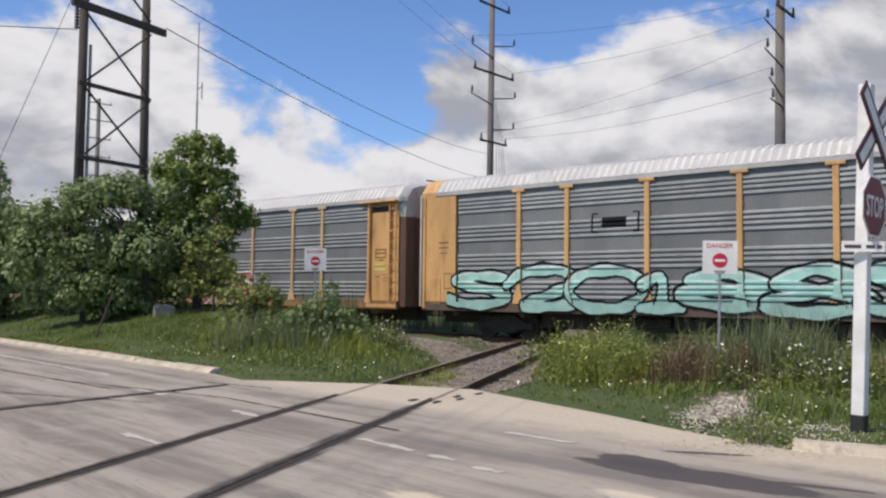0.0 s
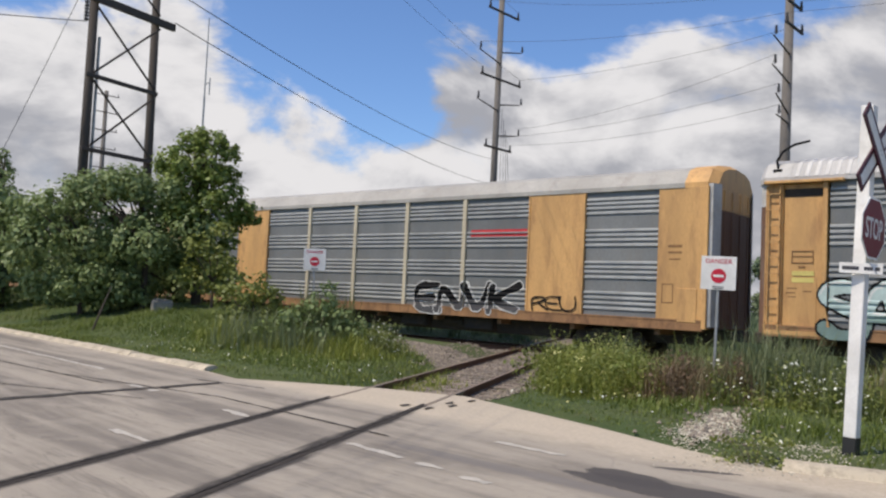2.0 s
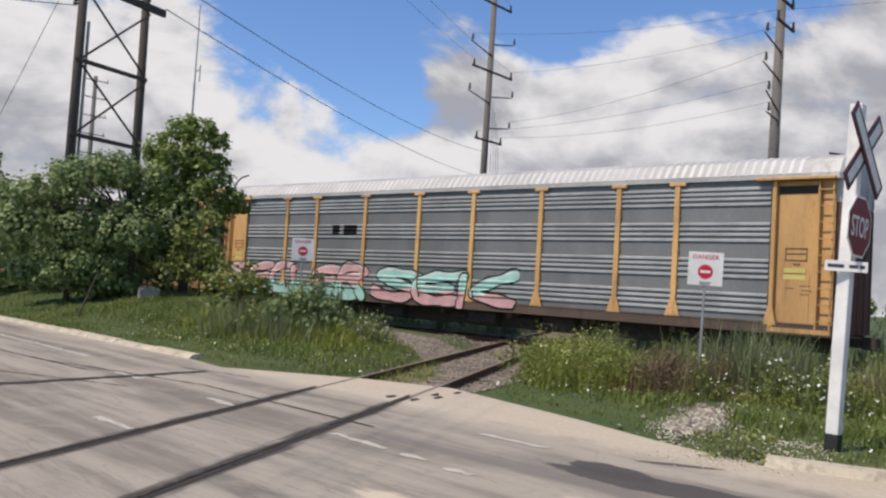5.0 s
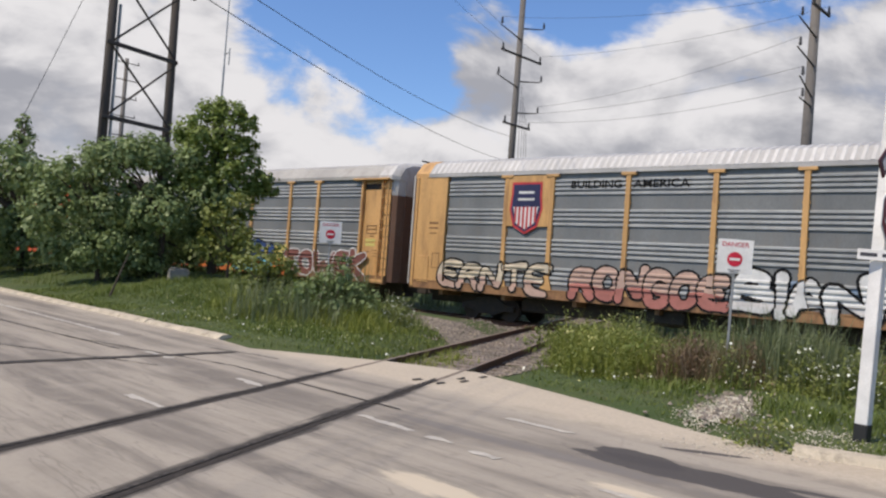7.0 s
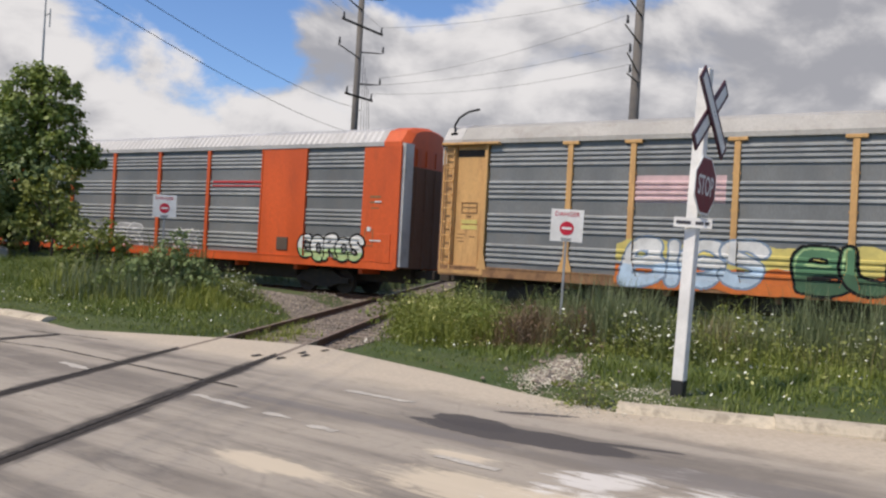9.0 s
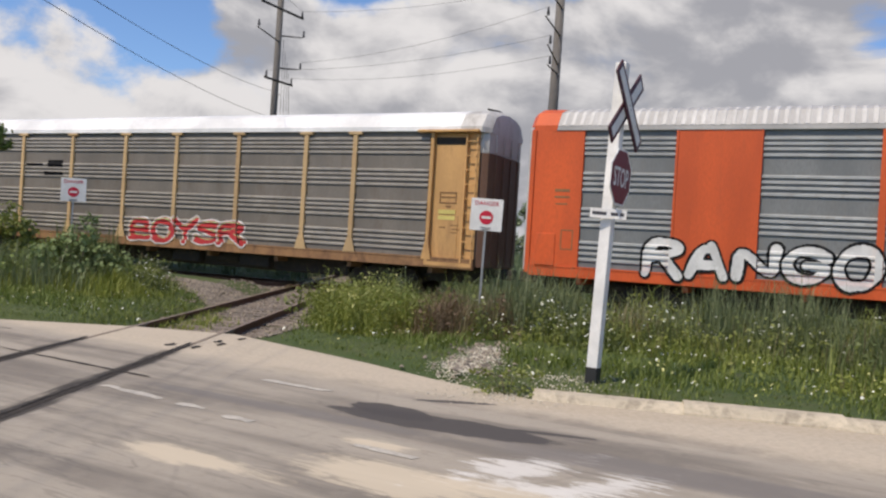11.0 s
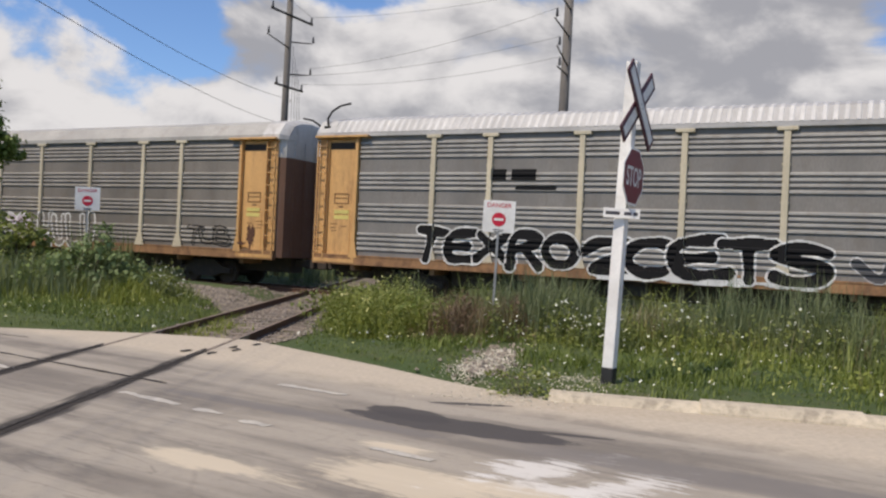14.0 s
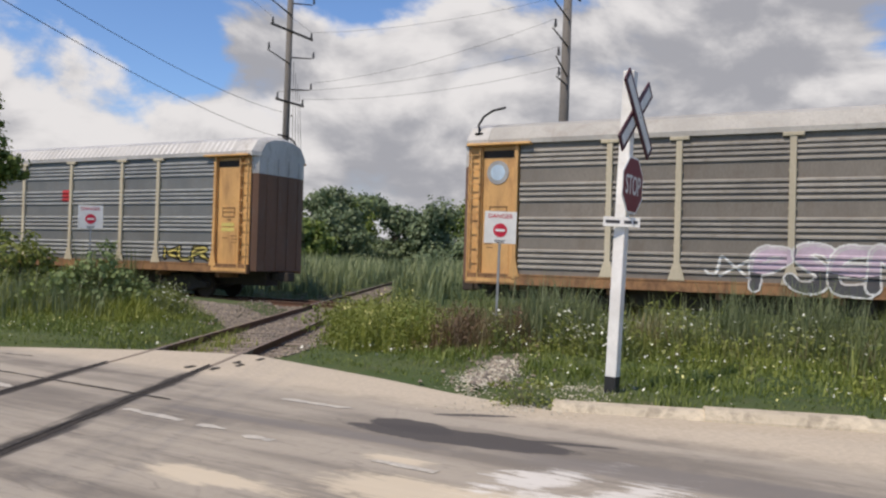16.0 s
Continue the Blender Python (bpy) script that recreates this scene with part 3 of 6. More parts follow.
def build_markings():
    paint = mat("worn_white_paint", (0.58, 0.54, 0.47), 0.8, dirt=(0.32, 0.285, 0.24), dirt_amount=1.0, scale=5)
    tar = matte(mat("black_tar", (0.045, 0.041, 0.038), 0.9, dirt=(0.15, 0.135, 0.12), dirt_amount=0.8, scale=4))
    seed = 10
    for a, b in (((0.62, 9.78), (1.3, 9.12)), ((-1.0, 9.25), (-0.38, 8.56)), ((-0.22, 8.36), (0.02, 8.1)), ((0.2, 7.82), (0.42, 7.56)), ((-2.9, 11.3), (-2.4, 10.75)),
                 ((-13.0, 22.7), (-6.25, 15.75)), ((-5.0, 13.6), (-4.3, 12.9)), ((1.2, 6.75), (1.6, 6.3)), ((-3.6, 9.4), (-3.0, 8.8))):
        seed += 1
        strip("lane_mark", a, b, 0.11, paint, "worn white lane marking on the road", 0.005, 0.035, seed)
    for o in (-0.755, 0.755):
        p = SN * (SPUR + o)
        a, b = p + SD * 0.5 - SN * 0.065, p + SD * 12.4 - SN * 0.065
        strip("tar_band", (a.x, a.y), (b.x, b.y), 0.045, tar, "black flangeway along the spur rail in the road", 0.0085, 0.008, seed + 31, 120)
    strip("tar_band", (-7.6, 8.6), (-3.75, 14.4), 0.20, tar, "black tar band of an old track in the road", 0.0085, 0.03, 77)
    for k, (p, q) in enumerate((((-6.9, 14.9), (-3.3, 12.6)), ((-4.4, 14.9), (-2.9, 13.9)), ((-7.4, 13.2), (-4.2, 12.0)), ((-9.5, 17.3), (-5.4, 13.6)), ((-3.3, 12.6), (-0.6, 9.8)))):
        strip("tar_seam", p, q, 0.035, tar, "thin black tar seam in the road", 0.0088, 0.012, 200 + k)
    for i, (x, y) in enumerate(((-0.9, 12.6), (-0.55, 12.4), (-0.25, 13.1), (0.1, 13.5), (-0.2, 12.8))):
        blot("pothole", x + 0.35, y, 0.14, 0.05, 70, tar, "small dark broken spot beside the spur rail", 0.0095, i + 20, 0.6)


build_tracks()
build_markings()


# ---- crossing post and signs ----
WHITE = mat("white_paint", (0.78, 0.77, 0.74), 0.6, dirt=(0.55, 0.52, 0.46), dirt_amount=0.3, scale=1.5, bump=0.05)
RED = mat("sign_red", (0.17, 0.014, 0.026), 0.45, scale=2, bump=0.03)
BLACK = mat("black_paint", (0.02, 0.02, 0.02), 0.6, scale=2)
GALV = mat("galvanised_steel", (0.36, 0.37, 0.37), 0.5, 0.5, scale=3)
DARKTXT = mat("dark_print", (0.05, 0.05, 0.06), 0.6, scale=4)


def build_crossing_post():
    base = Vector((4.565, 9.63, 0))
    base.z = float(height(base.x, base.y)) - 0.02
    post = tagged(new("crossing_post"), "white square timber railway crossing post with crossbuck and stop sign", "railway crossing sign")
    face = 136.0                                    # the way the signs face, as an azimuth
    post.matrix_basis = Matrix.Translation(base) @ pose(0, 0, 0, 0, 2.1, 0) @ pose(0, 0, 0, 0, 0, 180 - face)
    bm = bmesh.new()
    box(bm, -0.07, 0.07, -0.07, 0.07, 0.21, 3.97, 0.008)
    part("timber", bm, WHITE, post)
    bm = bmesh.new()
    box(bm, -0.075, 0.075, -0.075, 0.075, -0.3, 0.22, 0.01)
    part("base_band", bm, BLACK, post, "black painted foot")
    zc = 3.42
    for k, a in enumerate((48, -48)):
        y = -0.10 - 0.035 * k
        m = pose(0, y, zc, 0, a + 90, 0)
        bm = bmesh.new()
        box(bm, -0.62, 0.62, -0.012, 0.012, -0.115, 0.115, 0.004)
        blade = part("blade", bm, mat("dark_maroon", (0.07, 0.014, 0.024), 0.5, scale=2, bump=0.03), post, "white crossbuck board with a dark red border", m)
        bm = bmesh.new()
        box(bm, -0.565, 0.565, -0.0155, 0.0155, -0.062, 0.062)
        part("white_field", bm, WHITE, blade, "white field")
        for bx in (-0.03, 0.03):
            bm = bmesh.new()
            tube(bm, (bx, -0.02, 0), (bx, -0.012, 0), 0.012, seg=8)
            part("bolt", bm, GALV, blade)
    r = 0.345
    oct_ = [(r * math.cos(radians(22.5 + 45 * i)) / math.cos(radians(22.5)), 2.56 + r * math.sin(radians(22.5 + 45 * i)) / math.cos(radians(22.5))) for i in range(8)]
    ins = [((x) * 0.93, 2.56 + (z - 2.56) * 0.93) for x, z in oct_]
    bm = bmesh.new()
    prism(bm, oct_, -0.115, -0.105, 1)
    plate = part("stop_sign", bm, WHITE, post, "octagonal stop sign, dark red with a white rim")
    bm = bmesh.new()
    prism(bm, ins, -0.118, -0.1155, 1)
    part("red_field", bm, RED, plate)
    me = lettering("stop_lettering", "STOP", 0, -0.1195, 2.56 - 0.12, 0.24, 0.5, WHITE, plate, 0.012, 0.001)
    bm = bmesh.new()
    box(bm, -0.03, 0.03, -0.105, -0.085, 2.2, 2.9)
    part("bracket", bm, GALV, post)
    # small plate that faces the camera side, with unreadable print
    bm = bmesh.new()
    box(bm, -0.22, 0.22, -0.012, 0.0, -0.06, 0.06, 0.003)
    tag = part("notice_plate", bm, WHITE, post, "small white notice plate", pose(0, 0, 2.1) @ pose(0, 0, 0, 0, 0, -70) @ pose(0, -0.125, 0))
    for x0, x1 in ((-0.19, -0.02), (0.03, 0.12), (0.14, 0.19)):
        bm = bmesh.new()
        box(bm, x0, x1, -0.0145, -0.0125, -0.02, 0.02)
        part("print_bar", bm, DARKTXT, tag)
    return post


def danger_sign(x, y, yaw, ztop, lean):
    g = float(height(x, y))
    s = tagged(new("danger_sign"), "white square danger sign with red disc on a steel post", "sign", "danger signs by the track")
    s.matrix_basis = Matrix.Translation((x, y, g)) @ pose(0, 0, 0, 0, lean, yaw)
    h = ztop - g
    bm = bmesh.new()
    box(bm, -0.015, 0.015, 0.0, 0.022, -0.3, h - 0.06)
    box(bm, -0.022, 0.022, 0.022, 0.028, -0.3, h - 0.06)
    part("post", bm, GALV, s)
    bm = bmesh.new()
    box(bm, -0.29, 0.29, -0.012, -0.002, h - 0.58, h, 0.003)
    p = part("plate", bm, WHITE, s, "white square plate")
    bm = bmesh.new()
    tube(bm, (0, -0.0125, h - 0.34), (0, -0.0165, h - 0.34), 0.125, seg=32)
    disc = part("disc", bm, mat("bright_sign_red", (0.55, 0.012, 0.04), 0.45, scale=2, bump=0.03), p, "red no-entry disc")
    bm = bmesh.new()
    box(bm, -0.085, 0.085, -0.0195, -0.0168, h - 0.362, h - 0.318)
    part("bar", bm, WHITE, disc)
    lettering("danger_lettering", "DANGER", 0, -0.0135, h - 0.125, 0.08, 0.44, MATS["bright_sign_red"], p, 0.01, 0.0008)
    for k, w in enumerate((0.2, 0.16)):
        bm = bmesh.new()
        box(bm, -w / 2, w / 2, -0.0145, -0.0125, h - 0.535 - 0.03 * k, h - 0.52 - 0.03 * k)
        part("print_bar", bm, DARKTXT, p)
    return s


build_crossing_post()
danger_sign(4.62, 14.72, -17, 2.54, 1.0)
danger_sign(-3.56, 22.75, 9, 2.75, -0.5)

# ---- autorack cars ----
S_ROWS = [(0.0, -8.06), (0.5, 2.23), (1.0, 12.55), (1.5, 22.89), (2.0, 33.21), (2.5, 43.50), (3.0, 53.74), (3.5, 63.94), (4.0, 74.08), (4.5, 84.15), (5.0, 94.13), (5.5, 104.02), (6.0, 113.81), (6.5, 123.48), (7.0, 133.03), (7.5, 142.45), (8.0, 151.74), (8.5, 160.90), (9.0, 169.93), (9.5, 178.84), (10.0, 187.60), (10.5, 196.20), (11.0, 204.64), (11.5, 212.95), (12.0, 221.17), (12.5, 229.33), (13.0, 237.49), (13.5, 245.71), (14.0, 254.06), (14.5, 262.54), (15.0, 271.11), (15.5, 279.75), (16.0, 288.44)]
OFFS = [-0.26, -0.04, -0.22, 0.32, 0.0, 0.32, 0.40, 0.19, -0.05, -0.26, -0.40, -0.40]
RIBS = (4.97, 4.83, 4.69, 4.53, 3.97, 3.82, 3.67, 3.50, 2.95, 2.80, 2.65, 2.48, 1.99, 1.83, 1.67, 1.50)
HALF = 13.62


def wall_panel(width):
    def build(bm):
        """Side screen sheet with groups of pressed ribs."""
        prof = [(-1.500, 1.27)]
        for z in sorted(RIBS):
            prof += [(-1.500, z - 0.05), (-1.545, z - 0.03), (-1.545, z + 0.025), (-1.500, z + 0.05)]
        prof += [(-1.500, 5.22)]
        w = width / 2
        lo = [bm.verts.new((-w, y, z)) for y, z in prof]
        hi = [bm.verts.new((w, y, z)) for y, z in prof]
        for i in range(len(prof) - 1):
            f = bm.faces.new((lo[i], hi[i], hi[i + 1], lo[i + 1]))
            # outer and upper rib faces carry the painted highlight, undersides the screen's colour
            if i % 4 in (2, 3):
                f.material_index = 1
        box(bm, -w, w, -1.47, -1.46, 1.27, 5.22)
    return build


def post_shape(bm):
    box(bm, -0.085, 0.085, -1.59, -1.49, 1.27, 5.16, 0.012)
    prism(bm, [(-0.24, 1.25), (0.24, 1.25), (0.20, 1.38), (0.10, 1.72), (-0.10, 1.72), (-0.20, 1.38)], -1.60, -1.57, 1)
    box(bm, -0.26, 0.26, -1.61, -1.50, 5.10, 5.20, 0.01)
    for z in (2.2, 3.2, 4.2):
        box(bm, -0.11, 0.11, -1.56, -1.50, z, z + 0.05)


def flat_panel(width):
    def build(bm):
        w = width / 2
        box(bm, -w, w, -1.575, -1.46, 1.27, 5.22, 0.01)
        for x in (-w + 0.04, w - 0.04):
            box(bm, x - 0.03, x + 0.03, -1.60, -1.57, 1.3, 5.18)
    return build


def end_panel(bm):
    box(bm, -0.80, 0.80, -1.46, -1.40, 1.1, 5.15)
    box(bm, -0.83, -0.71, -1.60, -1.40, 1.1, 5.18, 0.012)
    box(bm, 0.36, 0.44, -1.54, -1.40, 1.1, 5.15, 0.01)
    box(bm, -0.83, 0.80, -1.60, -1.40, 1.02, 1.14)
    prism(bm, [(-0.95, 1.2), (-0.60, 1.2), (-0.72, 1.75), (-0.83, 1.75)], -1.602, -1.58, 1)
    box(bm, -0.55, 0.2, -1.475, -1.455, 1.25, 2.6)


def bay_gap(bm):
    # dark strip laid on the panel as the shade under the canopy
    box(bm, -0.69, 0.35, -1.464, -1.45, 4.80, 5.02)


def bay_print(bm):
    """Unreadable stencilling of a bay: a ruled plate and short rows."""
    for x0, x1, z0, z1 in ((-0.46, 0.12, 3.30, 3.325), (-0.46, 0.12, 2.98, 3.005), (-0.46, -0.435, 2.98, 3.325), (0.095, 0.12, 2.98, 3.325), (-0.42, 0.08, 3.16, 3.18), (-0.24, -0.06, 2.86, 2.91),
                           (-0.05, 0.22, 2.28, 2.31), (0.0, 0.25, 2.16, 2.19), (-0.02, 0.2, 2.05, 2.08), (-0.42, -0.2, 2.2, 2.24)):
        box(bm, x0, x1, -1.479, -1.458, z0, z1)


def bay_plate(bm):
    for z in (2.46, 2.64):
        box(bm, -0.48, 0.1, -1.481, -1.458, z, z + 0.13)


def full_print(bm):
    for x0, x1, z0, z1 in ((-0.45, 0.0, 3.42, 3.5), (-0.45, 0.0, 3.24, 3.3), (-0.4, -0.05, 3.05, 3.09), (-0.62, -0.25, 2.3, 2.33), (-0.62, -0.25, 1.75, 1.78), (-0.62, -0.59, 1.75, 2.33), (-0.28, -0.25, 1.75, 2.33)):
        box(bm, x0, x1, -1.582, -1.57, z0, z1)


def full_end_panel(bm):
    box(bm, -0.80, 0.80, -1.575, -1.40, 1.02, 5.22, 0.015)
    box(bm, 0.66, 0.80, -1.62, -1.55, 1.02, 5.22, 0.015)
    box(bm, -0.1, 0.5, -1.60, -1.57, 1.2, 2.2, 0.01)


def ladder(bm):
    for x in (0.42, 0.78):
        box(bm, x - 0.02, x + 0.02, -1.61, -1.56, 1.15, 5.1)
    for i in range(9):
        z = 1.35 + 0.44 * i
        box(bm, 0.42, 0.78, -1.64, -1.615, z, z + 0.028)
        for x in (0.42, 0.78):
            box(bm, x - 0.012, x + 0.012, -1.63, -1.56, z, z + 0.028)


def canopy_strip(bm):
    box(bm, -1.25, 0.84, -1.72, -1.46, 5.16, 5.235, 0.01)


def roof_shape(bm):
    prof = [(-1.58, 5.21), (-1.58, 5.34), (-1.26, 5.76), (-0.80, 5.92), (0, 6.00), (0.80, 5.92), (1.26, 5.76), (1.58, 5.34), (1.58, 5.21)]
    prism(bm, prof, -HALF + 0.75, HALF - 0.75, 0)
    box(bm, -HALF + 0.75, HALF - 0.75, -1.60, -1.575, 5.20, 5.25)
    box(bm, -HALF + 0.75, HALF - 0.75, 1.575, 1.60, 5.20, 5.25)


def roof_ribs(bm):
    out = [(-1.590, 5.345), (-1.266, 5.774), (-0.80, 5.936), (0, 6.016), (0.80, 5.936), (1.266, 5.774), (1.590, 5.345)]
    x = -HALF + 0.9
    while x < HALF - 0.9:
        a = [bm.verts.new((x, y, z)) for y, z in out]
        b = [bm.verts.new((x + 0.09, y, z)) for y, z in out]
        a2 = [bm.verts.new((x - 0.03, y, z - 0.03)) for y, z in out]
        b2 = [bm.verts.new((x + 0.12, y, z - 0.03)) for y, z in out]
        for i in range(len(out) - 1):
            for p, q in ((a, b), (a2, a), (b, b2)):
                bm.faces.new((p[i], q[i], q[i + 1], p[i + 1]))
        x += 0.26


def roof_end(bm):
    a = [(-1.585, 5.18), (-1.585, 5.35), (-1.265, 5.77), (-0.80, 5.93), (0, 6.01), (0.80, 5.93), (1.265, 5.77), (1.585, 5.35), (1.585, 5.18)]
    lo = [bm.verts.new((HALF - 0.76, y, z)) for y, z in a]
    mi = [bm.verts.new((HALF - 0.05, y * 0.985, z)) for y, z in a]
    hi = [bm.verts.new((HALF + 0.16, y * 0.80, 5.18 + (z - 5.18) * 0.86)) for y, z in a]
    for p, q in ((lo, mi), (mi, hi)):
        for i in range(len(a) - 1):
            bm.faces.new((p[i], q[i], q[i + 1], p[i + 1]))
    bm.faces.new(hi)
    bm.faces.new(lo[::-1])


def end_door(z0, z1):
    def build(bm):
        pts = [(HALF - 0.6, -1.42), (HALF - 0.05, -1.42), (HALF + 0.10, -1.30), (HALF + 0.17, -0.95), (HALF + 0.17, 0.95), (HALF + 0.10, 1.30), (HALF - 0.05, 1.42), (HALF - 0.6, 1.42)]
        prism(bm, pts, z0, z1, 2)
        for y in (-0.9, -0.3, 0.3, 0.9):
            box(bm, HALF + 0.16, HALF + 0.20, y - 0.04, y + 0.04, z0 + 0.05, z1 - 0.05)
    return build


def sill_shape(bm):
    for sg in (-1, 1):
        y0, y1 = sorted((sg * 1.585, sg * 1.42))
        box(bm, -HALF + 0.1, HALF - 0.1, y0, y1, 0.96, 1.27, 0.01)
        y0, y1 = sorted((sg * 1.600, sg * 1.45))
        box(bm, -HALF + 0.1, HALF - 0.1, y0, y1, 1.235, 1.285)
    box(bm, -HALF + 0.1, HALF - 0.1, -1.45, 1.45, 1.10, 1.26)
    for x in np.arange(-12, 12.1, 3):
        box(bm, x - 0.08, x + 0.08, -1.42, 1.42, 0.78, 1.1)


def centre_sill(bm):
    box(bm, -13.4, 13.4, -0.35, 0.35, 0.50, 1.1)
    # added wide block, stands in for the shade under the car
    box(bm, -8.6, 8.6, -0.85, 0.85, 0.42, 1.1, 0.05)
    for sg in (-1, 1):
        x0, x1 = sorted((sg * 13.4, sg * 14.28))
        box(bm, x0, x1, -0.12, 0.12, 0.72, 0.98, 0.02)
        x0, x1 = sorted((sg * 13.9, sg * 14.29))
        box(bm, x0, x1, -0.2, 0.2, 0.68, 1.02, 0.03)
    for x in (-3.5, 1.0, 4.2):
        box(bm, x, x + 1.3, -1.2, -0.45, 0.5, 0.95, 0.05)
        tube(bm, (x - 1.2, -0.8, 0.75), (x - 0.2, -0.8, 0.75), 0.2, seg=12)


def side_frame(bm):
    for sg in (-1, 1):
        y0, y1 = sorted((sg * 0.92, sg * 1.06))
        prism(bm, [(-1.2, 0.36), (-1.2, 0.56), (-0.85, 0.6), (-0.4, 0.84), (0.4, 0.84), (0.85, 0.6), (1.2, 0.56), (1.2, 0.36), (0.75, 0.36), (0.35, 0.22), (-0.35, 0.22), (-0.75, 0.36)], y0, y1, 1)
    box(bm, -0.25, 0.25, -0.95, 0.95, 0.4, 0.72)


def wheelset(bm):
    for sg in (-1, 1):
        tube(bm, (0, sg * 0.70, 0.42), (0, sg * 0.82, 0.42), 0.42, seg=24)
        tube(bm, (0, sg * 0.68, 0.42), (0, sg * 0.71, 0.42), 0.445, seg=24)
    tube(bm, (0, -1.0, 0.42), (0, 1.0, 0.42), 0.08, seg=10)


def corner_panel(bm):
    prism(bm, [(HALF - 0.02, -1.55), (HALF + 0.10, -1.50), (HALF + 0.22, -1.18), (HALF + 0.19, -1.16), (HALF + 0.06, -1.44), (HALF - 0.02, -1.48)], 1.1, 5.3, 2)


def roof_hose(bm):
    """A bent black pipe that stands up from the roof's end."""
    pts = [Vector((13.25, -1.35, 5.55)), Vector((13.3, -1.35, 5.85)), Vector((13.15, -1.33, 6.1)), Vector((12.85, -1.3, 6.28)), Vector((12.45, -1.25, 6.36))]
    for a, b in zip(pts[:-1], pts[1:]):
        tube(bm, a, b, 0.035, seg=7)
    box(bm, 13.12, 13.38, -1.45, -1.25, 5.4, 5.6, 0.02)


TURN = pose(0, 0, 0, 0, 0, 180)
# underframe grime; its dark colour also paints the shade under the canopies
UNDER = mat("underframe_grime_and_shade", (0.045, 0.036, 0.030), 0.85, dirt=(0.10, 0.06, 0.04), dirt_amount=0.5, scale=1.5)
DOOR_BROWN = mat("brown_end_door", (0.17, 0.09, 0.058), 0.75, dirt=(0.20, 0.16, 0.13), dirt_amount=0.4, scale=1.0, streak=0.25)
PALE_CAP = mat("pale_roof_cap", (0.52, 0.51, 0.49), 0.6, 0.1, dirt=(0.25, 0.22, 0.19), dirt_amount=0.5, scale=0.8, streak=0.4)
YELLOW = mat("autorack_yellow", (0.64, 0.365, 0.14), 0.6, dirt=(0.26, 0.13, 0.06), dirt_amount=0.55, scale=0.9, streak=0.22, spread=0.08, bump=0.05)
TAN = mat("faded_tan", (0.54, 0.37, 0.19), 0.7, dirt=(0.36, 0.20, 0.09), dirt_amount=0.4, scale=0.9, streak=0.22, spread=0.08, bump=0.05)
CREAM = mat("faded_cream", (0.52, 0.46, 0.34), 0.7, dirt=(0.34, 0.25, 0.14), dirt_amount=0.35, scale=0.9, streak=0.22, spread=0.06, bump=0.05)
ORANGE = mat("bright_orange", (0.62, 0.095, 0.018), 0.5, dirt=(0.40, 0.07, 0.02), dirt_amount=0.35, scale=0.8, streak=0.25, spread=0.06, bump=0.05)
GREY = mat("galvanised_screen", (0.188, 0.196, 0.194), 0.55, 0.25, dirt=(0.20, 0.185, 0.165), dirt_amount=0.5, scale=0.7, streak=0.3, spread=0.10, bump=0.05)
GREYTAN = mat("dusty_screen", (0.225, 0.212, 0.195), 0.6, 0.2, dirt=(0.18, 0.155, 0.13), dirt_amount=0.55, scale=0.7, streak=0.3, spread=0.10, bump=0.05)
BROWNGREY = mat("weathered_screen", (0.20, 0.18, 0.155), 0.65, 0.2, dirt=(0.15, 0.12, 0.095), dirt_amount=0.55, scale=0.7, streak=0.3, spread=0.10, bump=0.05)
# rib colours: worn bare, and lightened further for the light on their tops
mat("lit_bare_rib", (0.385, 0.395, 0.39), 0.5, 0.25, dirt=(0.28, 0.26, 0.24), dirt_amount=0.6, scale=1.0, spread=0.1, bump=0.05)
mat("lit_dusty_rib", (0.40, 0.385, 0.36), 0.6, 0.2, dirt=(0.25, 0.22, 0.19), dirt_amount=0.6, scale=1.0, spread=0.1, bump=0.05)
mat("lit_weathered_rib", (0.35, 0.325, 0.29), 0.6, 0.2, dirt=(0.21, 0.18, 0.15), dirt_amount=0.6, scale=1.0, spread=0.1, bump=0.05)
ROOF_PALE = mat("pale_roof", (0.44, 0.43, 0.415), 0.6, 0.1, dirt=(0.34, 0.32, 0.29), dirt_amount=0.45, scale=0.6)
ROOF_DULL = mat("dull_roof", (0.40, 0.385, 0.355), 0.7, 0.1, dirt=(0.27, 0.24, 0.21), dirt_amount=0.5, scale=0.6)
ROOF_WHITE = mat("white_roof", (0.80, 0.80, 0.79), 0.5, 0.0, dirt=(0.62, 0.60, 0.57), dirt_amount=0.35, scale=0.6)
RIB_WHITE = mat("white_roof_rib", (0.56, 0.55, 0.53), 0.55, 0.1, scale=1.0)
RUST_SILL = mat("rusty_sill", (0.33, 0.175, 0.08), 0.75, dirt=(0.10, 0.05, 0.03), dirt_amount=0.85, scale=0.8, streak=0.6)
DARK_SILL = mat("dark_sill", (0.11, 0.075, 0.055), 0.8, dirt=(0.05, 0.035, 0.03), dirt_amount=0.5, scale=0.8, streak=0.6)
INK = matte(mat("spray_black", (0.014, 0.014, 0.015), 0.85, scale=3, bump=0.02))


def spray(name, col):
    return mat("spray_" + name, col, 0.55, dirt=[c * 0.75 for c in col], dirt_amount=0.4, scale=2.0, bump=0.02)


